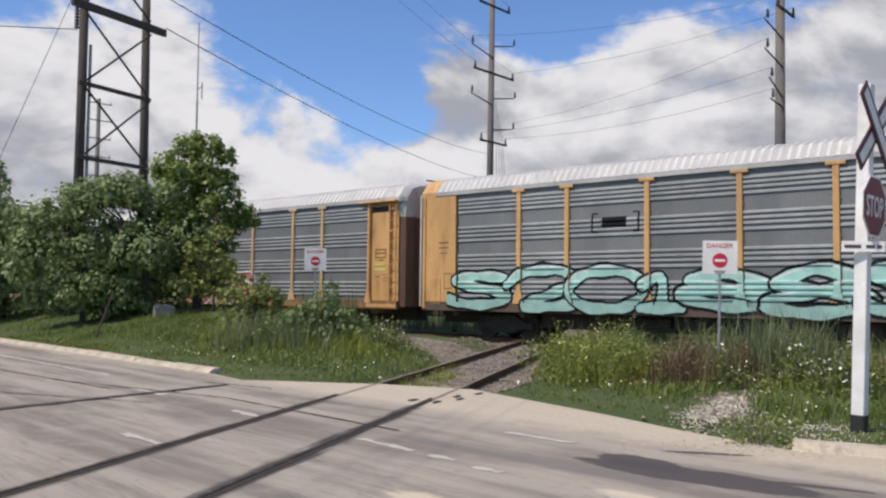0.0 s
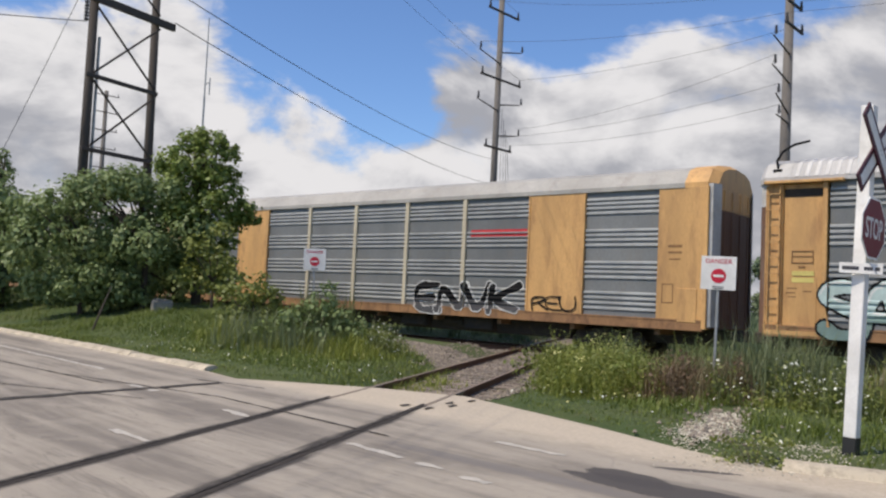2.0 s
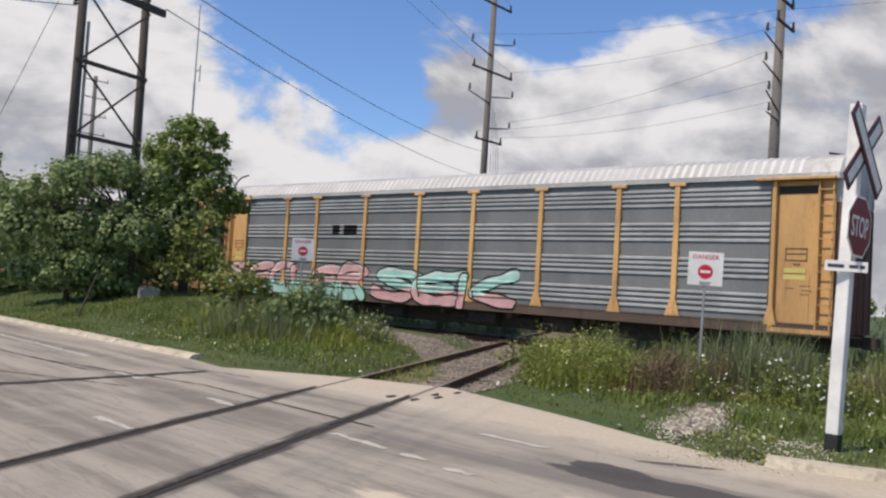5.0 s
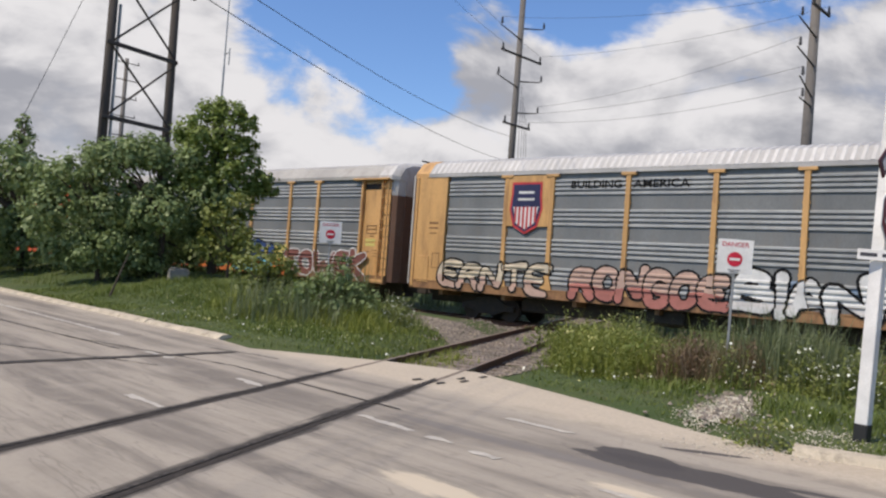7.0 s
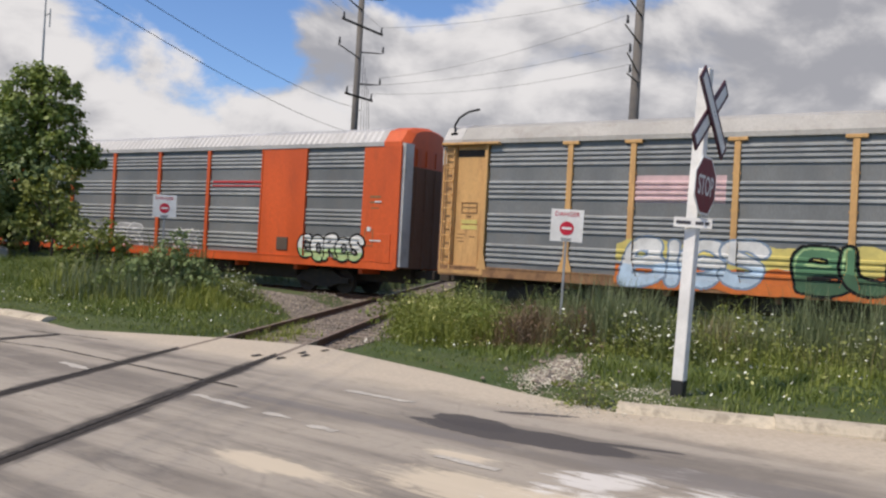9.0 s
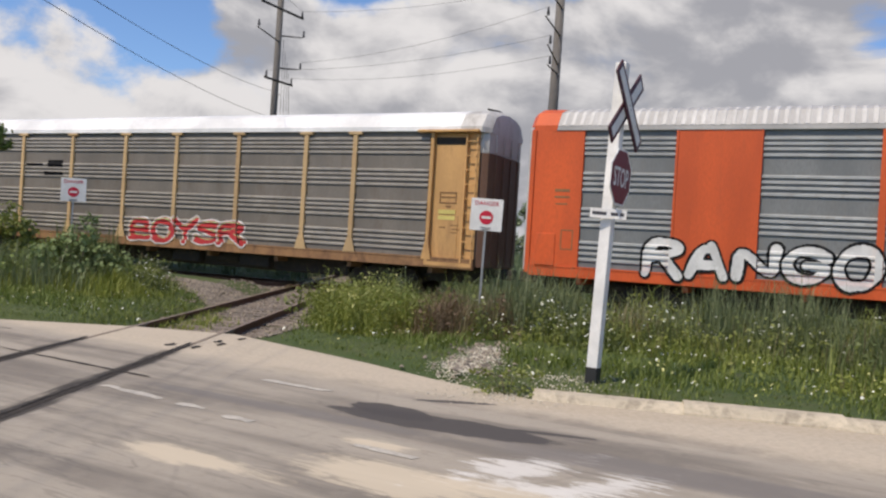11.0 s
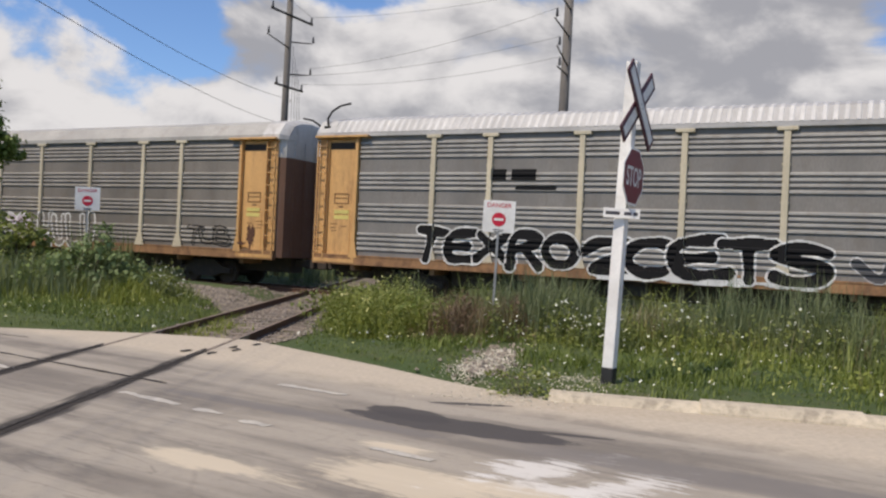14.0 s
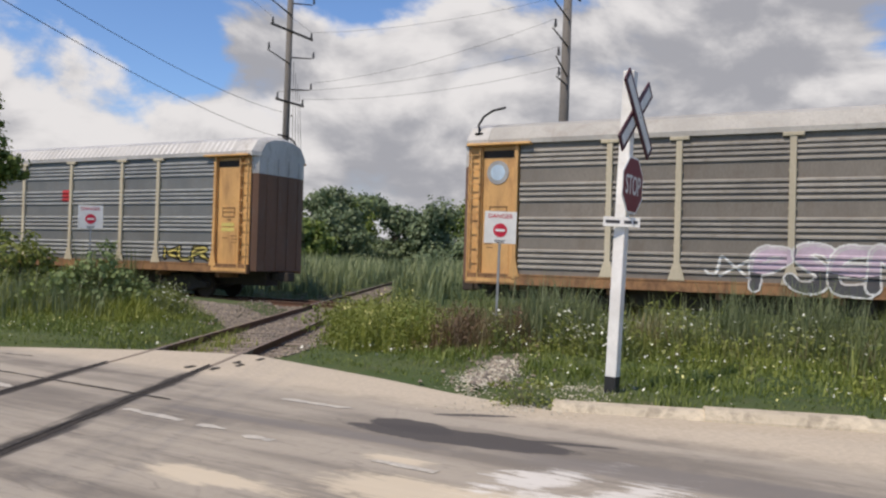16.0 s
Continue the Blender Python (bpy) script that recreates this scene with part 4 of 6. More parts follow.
MINT, PALEBLUE, SWHITE, PINK, SRED = spray("mint", (0.36, 0.62, 0.55)), spray("pale_blue", (0.45, 0.58, 0.70)), spray("white", (0.66, 0.66, 0.64)), spray("pink", (0.62, 0.36, 0.36)), spray("red", (0.50, 0.04, 0.045))
SGREEN, DKGREEN, SYELLOW, BEIGE = spray("green", (0.38, 0.55, 0.26)), spray("dark_green", (0.05, 0.12, 0.06)), spray("yellow", (0.62, 0.52, 0.16)), spray("beige", (0.58, 0.50, 0.38))
DKGREY, PALEGREY, PINKTAN, BLUEGREY, DKMINT = spray("dark_grey", (0.075, 0.075, 0.08)), spray("pale_grey", (0.52, 0.51, 0.50)), spray("pink_tan", (0.52, 0.36, 0.29)), spray("blue_grey", (0.20, 0.27, 0.36)), spray("dull_mint", (0.16, 0.24, 0.22))
DULLMINT = spray("shaded_mint", (0.29, 0.48, 0.43))
SGREY, LILAC, SORANGE, RUSTPINK = spray("grey", (0.34, 0.34, 0.34)), spray("lilac", (0.50, 0.40, 0.48)), spray("orange", (0.62, 0.16, 0.03)), spray("rust_pink", (0.42, 0.16, 0.13))


POSTS_A = (-9.05, -7.10, -4.20, -1.30, 1.30, 4.20, 7.10, 9.05)
POSTS_B = (-4.35, -1.45, 1.45, 4.35)


# brush strokes of the sprayed letters on a grid 4 wide and 6 high
STROKES = {"A": "00-15-25-26-40 12-32", "B": "00-06-36-35-33-03 23-43-40-00", "C": "45-36-16-04-02-10-30-41", "D": "00-06-26-44-42-20-00", "E": "46-06-00-40 03-33", "F": "00-06-46 03-33",
           "G": "45-36-16-04-02-10-30-42-43-23", "H": "00-06 40-46 03-43", "I": "20-26", "J": "01-10-30-32-36", "K": "00-06 46-03-40", "L": "06-00-40", "M": "00-06-23-46-40", "N": "00-06-40-46",
           "O": "20-10-02-04-16-36-44-42-30-20", "P": "00-06-36-45-34-03", "R": "00-06-36-45-34-03 23-40", "S": "45-36-16-05-14-33-42-30-10-01", "T": "06-46 26-20", "U": "06-02-10-30-42-46",
           "V": "06-20-46", "W": "06-10-24-30-46", "X": "00-46 06-40", "Y": "06-23-46 23-20", "0": "20-10-02-04-16-36-44-42-30-20", "1": "04-26-20 00-40", "2": "04-16-36-45-43-00-40", "3": "05-16-36-45-33-23 33-42-30-10-01",
           "5": "46-06-03-33-42-41-30-10-01", "8": "23-04-15-26-35-44-23-02-01-20-41-42-23", "9": "30-42-45-36-16-05-04-13-33-43"}


def stroke_segments(ch):
    """The letter's strokes as short straight pieces, their corners rounded off."""
    segs = []
    for st in STROKES[ch].split():
        p = np.array([(int(k[0]) / 4 - 0.5, int(k[1]) / 6 - 0.5) for k in st.split("-")])
        for _ in range(2):
            if len(p) > 2:
                q = np.empty((2 * len(p) - 2, 2))
                q[0::2], q[1::2] = 0.75 * p[:-1] + 0.25 * p[1:], 0.25 * p[:-1] + 0.75 * p[1:]
                p = np.concatenate([p[:1], q, p[-1:]])
        segs += list(zip(p[:-1], p[1:]))
    return segs


def rib_depth(z):
    y = -1.5
    for r in RIBS:
        d = z - r
        if -0.05 <= d <= 0.05:
            y = -1.5 - 0.045 * min(1.0, (d + 0.05) / 0.02, (0.05 - d) / 0.025)
    return y


def side_grid(x0, x1, z0, z1):
    """Columns and rows over a stretch of a car's side, the rows fitted to its ribs."""
    cuts = [z + k for z in RIBS for k in (-0.05, -0.03, 0.025, 0.05)] + [1.288]
    zs = np.concatenate([np.arange(z0, z1, 0.024), [k for k in cuts if z0 < k < z1]])
    zs = np.unique(np.round(zs, 4))
    zs = zs[np.concatenate([[True], np.diff(zs) > 0.002])]
    return np.arange(x0, x1, 0.022), zs


def paint(car, name, xs, zs, mask, material, label, lift, under=None):
    """Lays a coat of paint on the cells of a car's side, over panels, ribs, posts and sill."""
    panels = any(o.name.startswith("solid_panel") for o in car.children)
    xm = (xs[:-1] + xs[1:]) / 2
    V, F = [], []
    if panels:
        steps = [(p, 0.09, -1.59) for p in POSTS_B] + [(-8.325, 1.125, -1.603), (8.325, 1.125, -1.603), (-12.85, 0.83, -1.603), (12.85, 0.83, -1.603)]
    else:
        steps = [(p, 0.09, -1.59) for p in POSTS_A] + [(-12.7, 0.88, -1.605), (12.7, 0.88, -1.605)]
    for j in range(len(zs) - 1):
        if not mask[j].any():
            continue
        zm = (zs[j] + zs[j + 1]) / 2
        lev = np.zeros(len(xm))
        if zm < 1.288:
            lev[:] = -1.604
        else:
            for p, w, y in steps:
                if not panels and w < 0.1 and zm < 1.72:
                    w, y = np.interp(zm, (1.27, 1.38, 1.72), (0.24, 0.21, 0.11)), -1.604
                lev[np.abs(xm - p) < w] = y
        key = np.where(mask[j], lev - 10.0, 0.0)
        edge = np.flatnonzero(np.concatenate([[True], key[1:] != key[:-1], [True]]))
        for a, b in zip(edge[:-1], edge[1:]):
            if key[a] == 0.0:
                continue
            ya, yb = (lev[a], lev[a]) if lev[a] else (rib_depth(zs[j]), rib_depth(zs[j + 1]))
            n = len(V)
            V += [(xs[a], ya - lift, zs[j]), (xs[b], ya - lift, zs[j]), (xs[b], yb - lift, zs[j + 1]), (xs[a], yb - lift, zs[j + 1])]
            F.append((n, n + 1, n + 2, n + 3))
    if V:
        return tagged(soup(name, V, F, material, under or car), label)


def graffiti(car, text, x0, x1, z0, z1, fill, line, weight=0.13, edge=0.055, inner=None, low=None, over=1.18):
    """Sprayed letters, each with its own size and tilt and lapping over the last: outline, fill, bright inner strokes, a darker or other lower part."""
    rnd = random.Random(sum(ord(k) for k in text) + len(text))
    xs, zs = side_grid(x0 - 0.25, x1 + 0.25, max(0.97, z0 - 0.15), z1 + 0.3)
    X, Z = np.meshgrid((xs[:-1] + xs[1:]) / 2, (zs[:-1] + zs[1:]) / 2)
    C, L = np.zeros(X.shape, int), np.full(X.shape, -1)
    wid = [0.55 if k in "I1J" else (1.3 if k in "WM" else 1.0) for k in text]
    cell = (x1 - x0) / sum(wid)
    x = x0
    for i, ch in enumerate(text):
        w = cell * wid[i]
        cw, h = w * over, (z1 - z0) * rnd.uniform(0.86, 1.1)
        r = weight * (z1 - z0)
        a, sh = radians(rnd.uniform(-7, 7)), rnd.uniform(-0.15, 0.2)
        cx, cz = x + w / 2, (z0 + z1) / 2 + rnd.uniform(-0.05, 0.05) * h
        best, up = np.full(X.shape, 9.0), np.zeros(X.shape)
        sw, shh = max(0.05, cw - 2 * r), max(0.05, h - 2 * r)
        for p, q in stroke_segments(ch):
            def at(k):
                u, v = k[0] * sw, k[1] * shh
                u += sh * v
                return np.array((cx + u * math.cos(a) - v * math.sin(a), cz + u * math.sin(a) + v * math.cos(a)))
            P, Q = at(p), at(q)
            d = Q - P
            t = np.clip(((X - P[0]) * d[0] + (Z - P[1]) * d[1]) / max(1e-9, d @ d), 0, 1)
            ox, oz = X - P[0] - t * d[0], Z - P[1] - t * d[1]
            swell = 1 + 0.16 * np.sin((P[0] + t * d[0]) * 5 + (P[1] + t * d[1]) * 4 + i)
            dist = np.hypot(ox, oz) / swell
            near = dist < best
            best, up = np.where(near, dist, best), np.where(near, oz - 0.6 * ox, up)
        C[best < r + edge] = 1
        L[best < r + edge] = i
        C[best < r] = 2
        if inner is not None:
            C[(best < r * 0.82) & (best > r * 0.50) & (up > r * 0.35)] = 3
        if low is not None:
            C[(best < r) & (Z < z0 + 0.42 * (z1 - z0) + 0.06 * np.sin(X * 3))] = 4
        x += w
    for i in range(len(text)):
        letter = paint(car, "graffiti_letter", xs, zs, (C == 2) & (L == i), fill, "spray-painted graffiti letter", 0.005)
        for k, name, mt, lab in ((1, "outline", line, "sprayed outline of the letter"), (3, "highlight", inner, "thin bright strokes in the letter"), (4, "lower_coat", low, "second colour low in the letter")):
            if mt is not None and letter is not None:
                paint(car, name, xs, zs, (C == k) & (L == i), mt, lab, 0.005, letter)


def coat(car, name, x0, x1, z0, z1, material, label, lift=0.003, ragged=0.0, seed=1):
    """A flat coat of paint on a car's side; its outline may be ragged."""
    xs, zs = side_grid(x0 - 0.1, x1 + 0.1, max(0.97, z0 - ragged * 1.5), z1 + ragged * 1.5)
    X, Z = np.meshgrid((xs[:-1] + xs[1:]) / 2, (zs[:-1] + zs[1:]) / 2)
    wave = ragged * (np.sin(X * 2.3 + seed) + 0.5 * np.sin(X * 7.1 + 2 * seed))
    return paint(car, name, xs, zs, (X > x0) & (X < x1) & (Z > z0 - wave) & (Z < z1 + wave), material, label, lift)


def bars(car, x, z, rows, material, name="print_bar"):
    """Rows of plain bars for print that cannot be read: width, height, dx, dz."""
    lab = "pale painted patch" if name == "primer_patch" else ("red painted stripe" if name == "stripe" else "plain block of print")
    for w, h, dx, dz in rows:
        coat(car, name, x + dx - w / 2, x + dx + w / 2, z + dz - h / 2, z + dz + h / 2, material, lab)


STENCIL = mat("faded_stencil", (0.25, 0.13, 0.055), 0.8, dirt=(0.42, 0.25, 0.11), dirt_amount=0.5, scale=5)
RUST_SCAB = mat("rust_scab", (0.09, 0.04, 0.025), 0.9, dirt=(0.20, 0.09, 0.04), dirt_amount=0.5, scale=6)


def rust_patch(car, x, z, w, h, y, seed):
    """A ragged scab of bare rust where the paint has gone."""
    rnd = random.Random(seed)
    pts = []
    for i in range(26):
        a = 2 * math.pi * i / 26
        k = rnd.uniform(0.45, 1.0)
        pts.append((x + w / 2 * k * math.cos(a), z + h / 2 * k * math.sin(a)))
    bm = bmesh.new()
    prism(bm, pts, y - 0.004, y + 0.01, 1)
    part("rust_patch", bm, RUST_SCAB, car, "ragged patch of bare rust")


def autorack(label, screen, trim, post_m, roof, ribbed=False, sill=None, sides="posts", end_l="ladder", end_r="ladder", door=None, cap=None, ends=None):
    car = tagged(new("autorack_car"), label, "railway car", "cars of the freight train")
    sill, door, cap, ends = sill or RUST_SILL, door or DOOR_BROWN, cap or PALE_CAP, ends or trim
    bm = bmesh.new()
    sill_shape(bm)
    part("side_sill", bm, sill, car)
    piece("centre_sill", 0, centre_sill, UNDER, car, Matrix())
    for x in (-10.0, 10.0):
        t = piece("truck", 0, side_frame, UNDER, car, pose(x, 0, 0))
        for dx in (-0.88, 0.88):
            piece("wheelset", 0, wheelset, UNDER, t, pose(dx, 0, 0))
    piece("roof", 0, roof_shape, roof, car, Matrix())
    if ribbed:
        piece("roof_corrugation", 0, roof_ribs, RIB_WHITE, car, Matrix())
    for flip in (Matrix(), TURN):
        piece("roof_end", 0, roof_end, cap, car, flip)
        piece("end_door", 0, end_door(1.05, 4.55), door, car, flip)
        piece("end_door_top", 0, end_door(4.56, 5.2), cap, car, flip, "pale upper end door")
        if sides == "posts":
            px = [-9.05, -7.10, -4.20, -1.30, 1.30 + 0.0, 4.20, 7.10, 9.05]
            edges = [-11.80] + px + [11.80]
            for a, b in zip(edges[:-1], edges[1:]):
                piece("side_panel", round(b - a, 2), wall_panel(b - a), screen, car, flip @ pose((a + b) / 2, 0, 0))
            for x in px:
                piece("post", 0, post_shape, post_m, car, flip @ pose(x, 0, 0))
        else:
            px = [-4.35, -1.45, 1.45, 4.35]
            edges = [-7.2] + px + [7.2]
            spans = list(zip(edges[:-1], edges[1:])) + [(-12.05, -9.45), (9.45, 12.05)]
            for a, b in spans:
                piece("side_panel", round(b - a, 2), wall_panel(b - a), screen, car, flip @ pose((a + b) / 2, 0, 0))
            for x in px:
                piece("post", 1, lambda bm: box(bm, -0.09, 0.09, -1.59, -1.48, 1.27, 5.22, 0.01), post_m, car, flip @ pose(x, 0, 0))
            for x in (-8.325, 8.325):
                piece("solid_panel", 0, flat_panel(2.25), trim, car, flip @ pose(x, 0, 0))
        for k, (kind, side) in enumerate(((end_r, 1), (end_l, -1))):
            # mirrored in x for the left end
            mir = Matrix.Identity(4) if side == 1 else Matrix.Scale(-1, 4, (1, 0, 0))
            m = flip @ mir @ pose(12.68 if sides == "posts" else 12.83, 0, 0)
            if kind == "full":
                piece("end_panel", "full", full_end_panel, ends, car, m)
                tagged(piece("print_bars", "full", full_print, STENCIL, car, m), "faded brown stencilling", kind="stuff")
                piece("corner_panel", 0, corner_panel, PALE_CAP, car, flip @ mir, "pale weathered corner sheet")
            else:
                piece("end_panel", "bay", end_panel, ends, car, m)
                piece("bay_gap", 0, bay_gap, UNDER, car, m, "dark strip for the shade in the gap under the canopy")
                tagged(piece("print_bars", "bay", bay_print, STENCIL, car, m), "faded brown stencilling", kind="stuff")
                piece("notice_plate", 0, bay_plate, SYELLOW, car, m, "faded yellow notice plates")
                piece("ladder", 0, ladder, ends, car, m)
                piece("canopy", 0, canopy_strip, ends, car, m)
                if side == -1:
                    piece("hose", 0, roof_hose, INK, car, flip @ mir, "black bent pipe on the roof end")
    return car


def make_train():
    cars = []
    # 0
    c = autorack("grey autorack car with yellow posts and mint green graffiti", GREY, YELLOW, YELLOW, ROOF_PALE, True, DARK_SILL, end_l="full", cap=YELLOW)
    graffiti(c, "S2O188S", -12.0, 4.6, 1.02, 2.5, MINT, INK, 0.112, 0.085, SWHITE, DULLMINT, 1.2)
    bars(c, -5.36, 3.9, ((0.9, 0.34, 0, 0), (0.07, 0.62, -0.8, 0), (0.07, 0.62, 0.85, 0), (0.2, 0.07, -0.7, 0.3), (0.2, 0.07, -0.7, -0.3), (0.2, 0.07, 0.75, 0.3), (0.2, 0.07, 0.75, -0.3)), INK)
    cars.append(c)
    # 1
    c = autorack("grey autorack car with tan posts and pale graffiti", GREY, YELLOW, TAN, ROOF_PALE, True, RUST_SILL)
    graffiti(c, "SATAS", -11.9, -7.05, 1.02, 2.5, spray("silver_mint", (0.44, 0.56, 0.54)), INK, 0.11, 0.06, SWHITE, DKMINT, 1.35)
    coat(c, "painted_ground", -6.05, -2.2, 1.75, 2.38, MINT, "mint green painted cloud behind the letters", 0.003, 0.07, 5)
    graffiti(c, "BUSS", -6.1, -2.15, 1.12, 2.0, INK, SWHITE, 0.12, 0.045, MINT)
    graffiti(c, "POKS", -1.9, 4.15, 1.08, 2.4, RUSTPINK, SWHITE, 0.15, 0.05, PINK)
    bars(c, -6.7, 3.75, ((0.5, 0.12, 0, 0), (0.35, 0.12, 0.6, 0), (0.6, 0.12, 1.3, 0)), INK)
    cars.append(c)
    # 2
    c = autorack("grey autorack car with broad orange-yellow side panels", GREY, YELLOW, CREAM, ROOF_DULL, False, RUST_SILL, sides="panels", end_l="full", end_r="full", cap=YELLOW)
    graffiti(c, "ENVK", 2.05, 6.85, 1.05, 2.2, INK, SWHITE, 0.115, 0.035, None, DKGREY)
    graffiti(c, "REU", 7.5, 9.2, 1.3, 1.85, INK, INK, 0.05, 0.0)
    bars(c, 5.88, 3.9, ((2.5, 0.10, 0, 0.14), (2.5, 0.10, 0, -0.02)), SRED, "stripe")
    cars.append(c)
    # 3
    c = autorack("weathered brown-grey autorack car with cream posts", BROWNGREY, TAN, CREAM, ROOF_DULL, False, RUST_SILL)
    cars.append(c)
    # 4
    c = autorack("grey autorack car with tan posts and pink and mint graffiti", GREY, YELLOW, YELLOW, ROOF_PALE, True, DARK_SILL)
    coat(c, "painted_ground", -12.3, -3.9, 0.98, 1.5, MINT, "mint green painted ground under the letters", 0.003, 0.06, 8)
    graffiti(c, "SECLER", -12.8, -4.0, 1.05, 2.4, PINK, INK, 0.125, 0.05, SWHITE, MINT, 1.25)
    graffiti(c, "SEK", -3.4, 3.2, 1.02, 2.25, MINT, INK, 0.14, 0.06, SWHITE, PINK)
    bars(c, -5.5, 3.8, ((0.45, 0.4, -0.4, 0), (0.8, 0.4, 0.45, 0)), INK)
    cars.append(c)
    # 5
    c = autorack("grey autorack car with yellow posts, shield emblem and large graffiti", GREY, YELLOW, YELLOW, ROOF_PALE, True, RUST_SILL, end_l="full", end_r="full", cap=YELLOW)
    bm = bmesh.new()
    box(bm, -9.15, -7.12, -1.575, -1.5, 3.4, 5.18, 0.01)
    part("emblem_panel", bm, YELLOW, c, "yellow panel")
    bm = bmesh.new()
    prism(bm, [(-8.72, 4.86), (-7.58, 4.86), (-7.58, 4.5), (-7.52, 4.0), (-7.7, 3.45), (-8.15, 3.22), (-8.6, 3.45), (-8.78, 4.0), (-8.72, 4.5)], -1.59, -1.575, 1)
    NAVY = spray("navy", (0.02, 0.022, 0.075))
    e = part("emblem", bm, NAVY, c, "shield emblem with blue head and red stripes")
    bm = bmesh.new()
    prism(bm, [(-8.66, 4.8), (-7.64, 4.8), (-7.64, 4.5), (-7.6, 4.12), (-8.7, 4.12), (-8.66, 4.5)], -1.595, -1.59, 1)
    part("blue_field", bm, NAVY, e)
    bm = bmesh.new()
    prism(bm, [(-8.80, 4.94), (-7.50, 4.94), (-7.50, 4.5), (-7.44, 4.0), (-7.63, 3.39), (-8.15, 3.13), (-8.67, 3.39), (-8.86, 4.0), (-8.80, 4.5)], -1.584, -1.572, 1)
    part("rim", bm, SRED, e, "dark red rim of the shield")
    bm = bmesh.new()
    prism(bm, [(-8.69, 4.08), (-7.61, 4.08), (-7.75, 3.52), (-8.15, 3.30), (-8.55, 3.52)], -1.592, -1.588, 1)
    part("white_field", bm, SWHITE, e)
    for i in range(6):
        x = -8.62 + 0.17 * i
        bm = bmesh.new()
        d = 0.25 * abs((i - 2.5) / 2.5) ** 1.6
        box(bm, x, x + 0.085, -1.595, -1.59, 3.3 + d, 4.08)
        part("red_stripe", bm, SRED, e)
    for dx, dz, w in ((-8.15, 4.58, 0.66), (-8.15, 4.34, 0.7)):
        bm = bmesh.new()
        box(bm, dx - w / 2, dx + w / 2, -1.598, -1.594, dz - 0.04, dz + 0.04)
        part("print_bar", bm, SWHITE, e)
    lettering("slogan", "BUILDING", -5.4, -1.552, 4.70, 0.26, 1.9, INK, c, 0.01, 0.004, 0, "dark painted slogan")
    lettering("slogan", "AMERICA", -3.08, -1.552, 4.70, 0.26, 1.9, INK, c, 0.01, 0.004, 0, "dark painted slogan")
    graffiti(c, "ERNTE", -12.0, -7.0, 1.05, 2.1, BEIGE, INK, 0.11, 0.07, None, PINKTAN, 1.05)
    graffiti(c, "RU", 5.55, 6.75, 1.4, 1.8, INK, INK, 0.07, 0.0)
    graffiti(c, "K", 9.3, 9.8, 1.4, 1.8, INK, INK, 0.08, 0.0)
    coat(c, "painted_ground", -0.7, 5.6, 1.42, 2.0, BLUEGREY, "faded blue paint behind the letters", 0.002, 0.06, 6)
    graffiti(c, "RONGOE", -6.1, -0.75, 1.02, 2.2, PINKTAN, INK, 0.135, 0.065, None, RUSTPINK, 1.15)
    graffiti(c, "BIANIS", -0.5, 4.6, 1.02, 2.3, SWHITE, INK, 0.125, 0.08, None, None, 1.3)
    cars.append(c)
    # 6
    c = autorack("grey autorack car with tan posts and bright multicoloured graffiti", GREY, YELLOW, YELLOW, ROOF_DULL, False, RUST_SILL)
    coat(c, "painted_ground", -7.5, 7.1, 0.99, 1.68, SORANGE, "orange painted ground of the graffiti", 0.001, 0.05, 3)
    coat(c, "painted_ground", -7.5, 7.1, 1.66, 2.28, SYELLOW, "yellow painted ground of the graffiti", 0.0018, 0.08, 4)
    graffiti(c, "BIGS", -7.15, -3.4, 1.1, 2.45, SWHITE, BLUEGREY, 0.115, 0.06, None, PALEBLUE, 1.2)
    graffiti(c, "BUMS", -2.5, 2.35, 1.08, 2.35, spray("mid_green", (0.09, 0.22, 0.11)), INK, 0.12, 0.075, SGREEN, DKGREEN, 1.25)
    graffiti(c, "SBI", 3.0, 6.2, 1.02, 2.45, spray("deep_blue", (0.03, 0.07, 0.22)), INK, 0.12, 0.06, None, spray("cyan", (0.16, 0.45, 0.55)), 1.2)
    graffiti(c, "TOWEK", 6.95, 12.4, 1.05, 2.25, spray("maroon", (0.20, 0.075, 0.06)), SWHITE, 0.13, 0.05, None, None, 1.1)
    bars(c, -5.74, 3.79, ((2.56, 0.77, 0, 0),), spray("pale_pink", (0.66, 0.46, 0.46)), "primer_patch")
    cars.append(c)
    # 7
    c = autorack("bright orange autorack car with grey ribbed screens", GREY, ORANGE, ORANGE, ROOF_PALE, True, ORANGE, sides="panels", end_l="full", end_r="full", cap=ORANGE)
    graffiti(c, "RANGO", -10.2, -4.2, 1.15, 2.2, SWHITE, INK, 0.12, 0.07, None, None, 0.95)
    graffiti(c, "EPC", -3.95, -2.5, 1.42, 1.85, SWHITE, SGREY, 0.06, 0.0)
    graffiti(c, "ER", -1.15, 0.5, 1.36, 2.15, SGREY, SWHITE, 0.12, 0.045)
    graffiti(c, "OSK", 2.5, 3.9, 1.36, 2.05, SGREY, SWHITE, 0.12, 0.045)
    bm = bmesh.new()
    box(bm, 8.17, 8.71, -1.612, -1.59, 1.46, 1.93, 0.006)
    part("hatch", bm, DARK_SILL, c, "small dark hatch in the orange panel")
    graffiti(c, "COROS", 9.3, 12.15, 1.2, 2.05, SWHITE, INK, 0.12, 0.065, None, SGREEN, 1.2)
    bars(c, 12.75, 3.3, ((0.3, 0.07, 0, 0), (0.5, 0.05, -0.05, -1.35), (0.16, 0.16, -0.35, -0.95)), SWHITE)
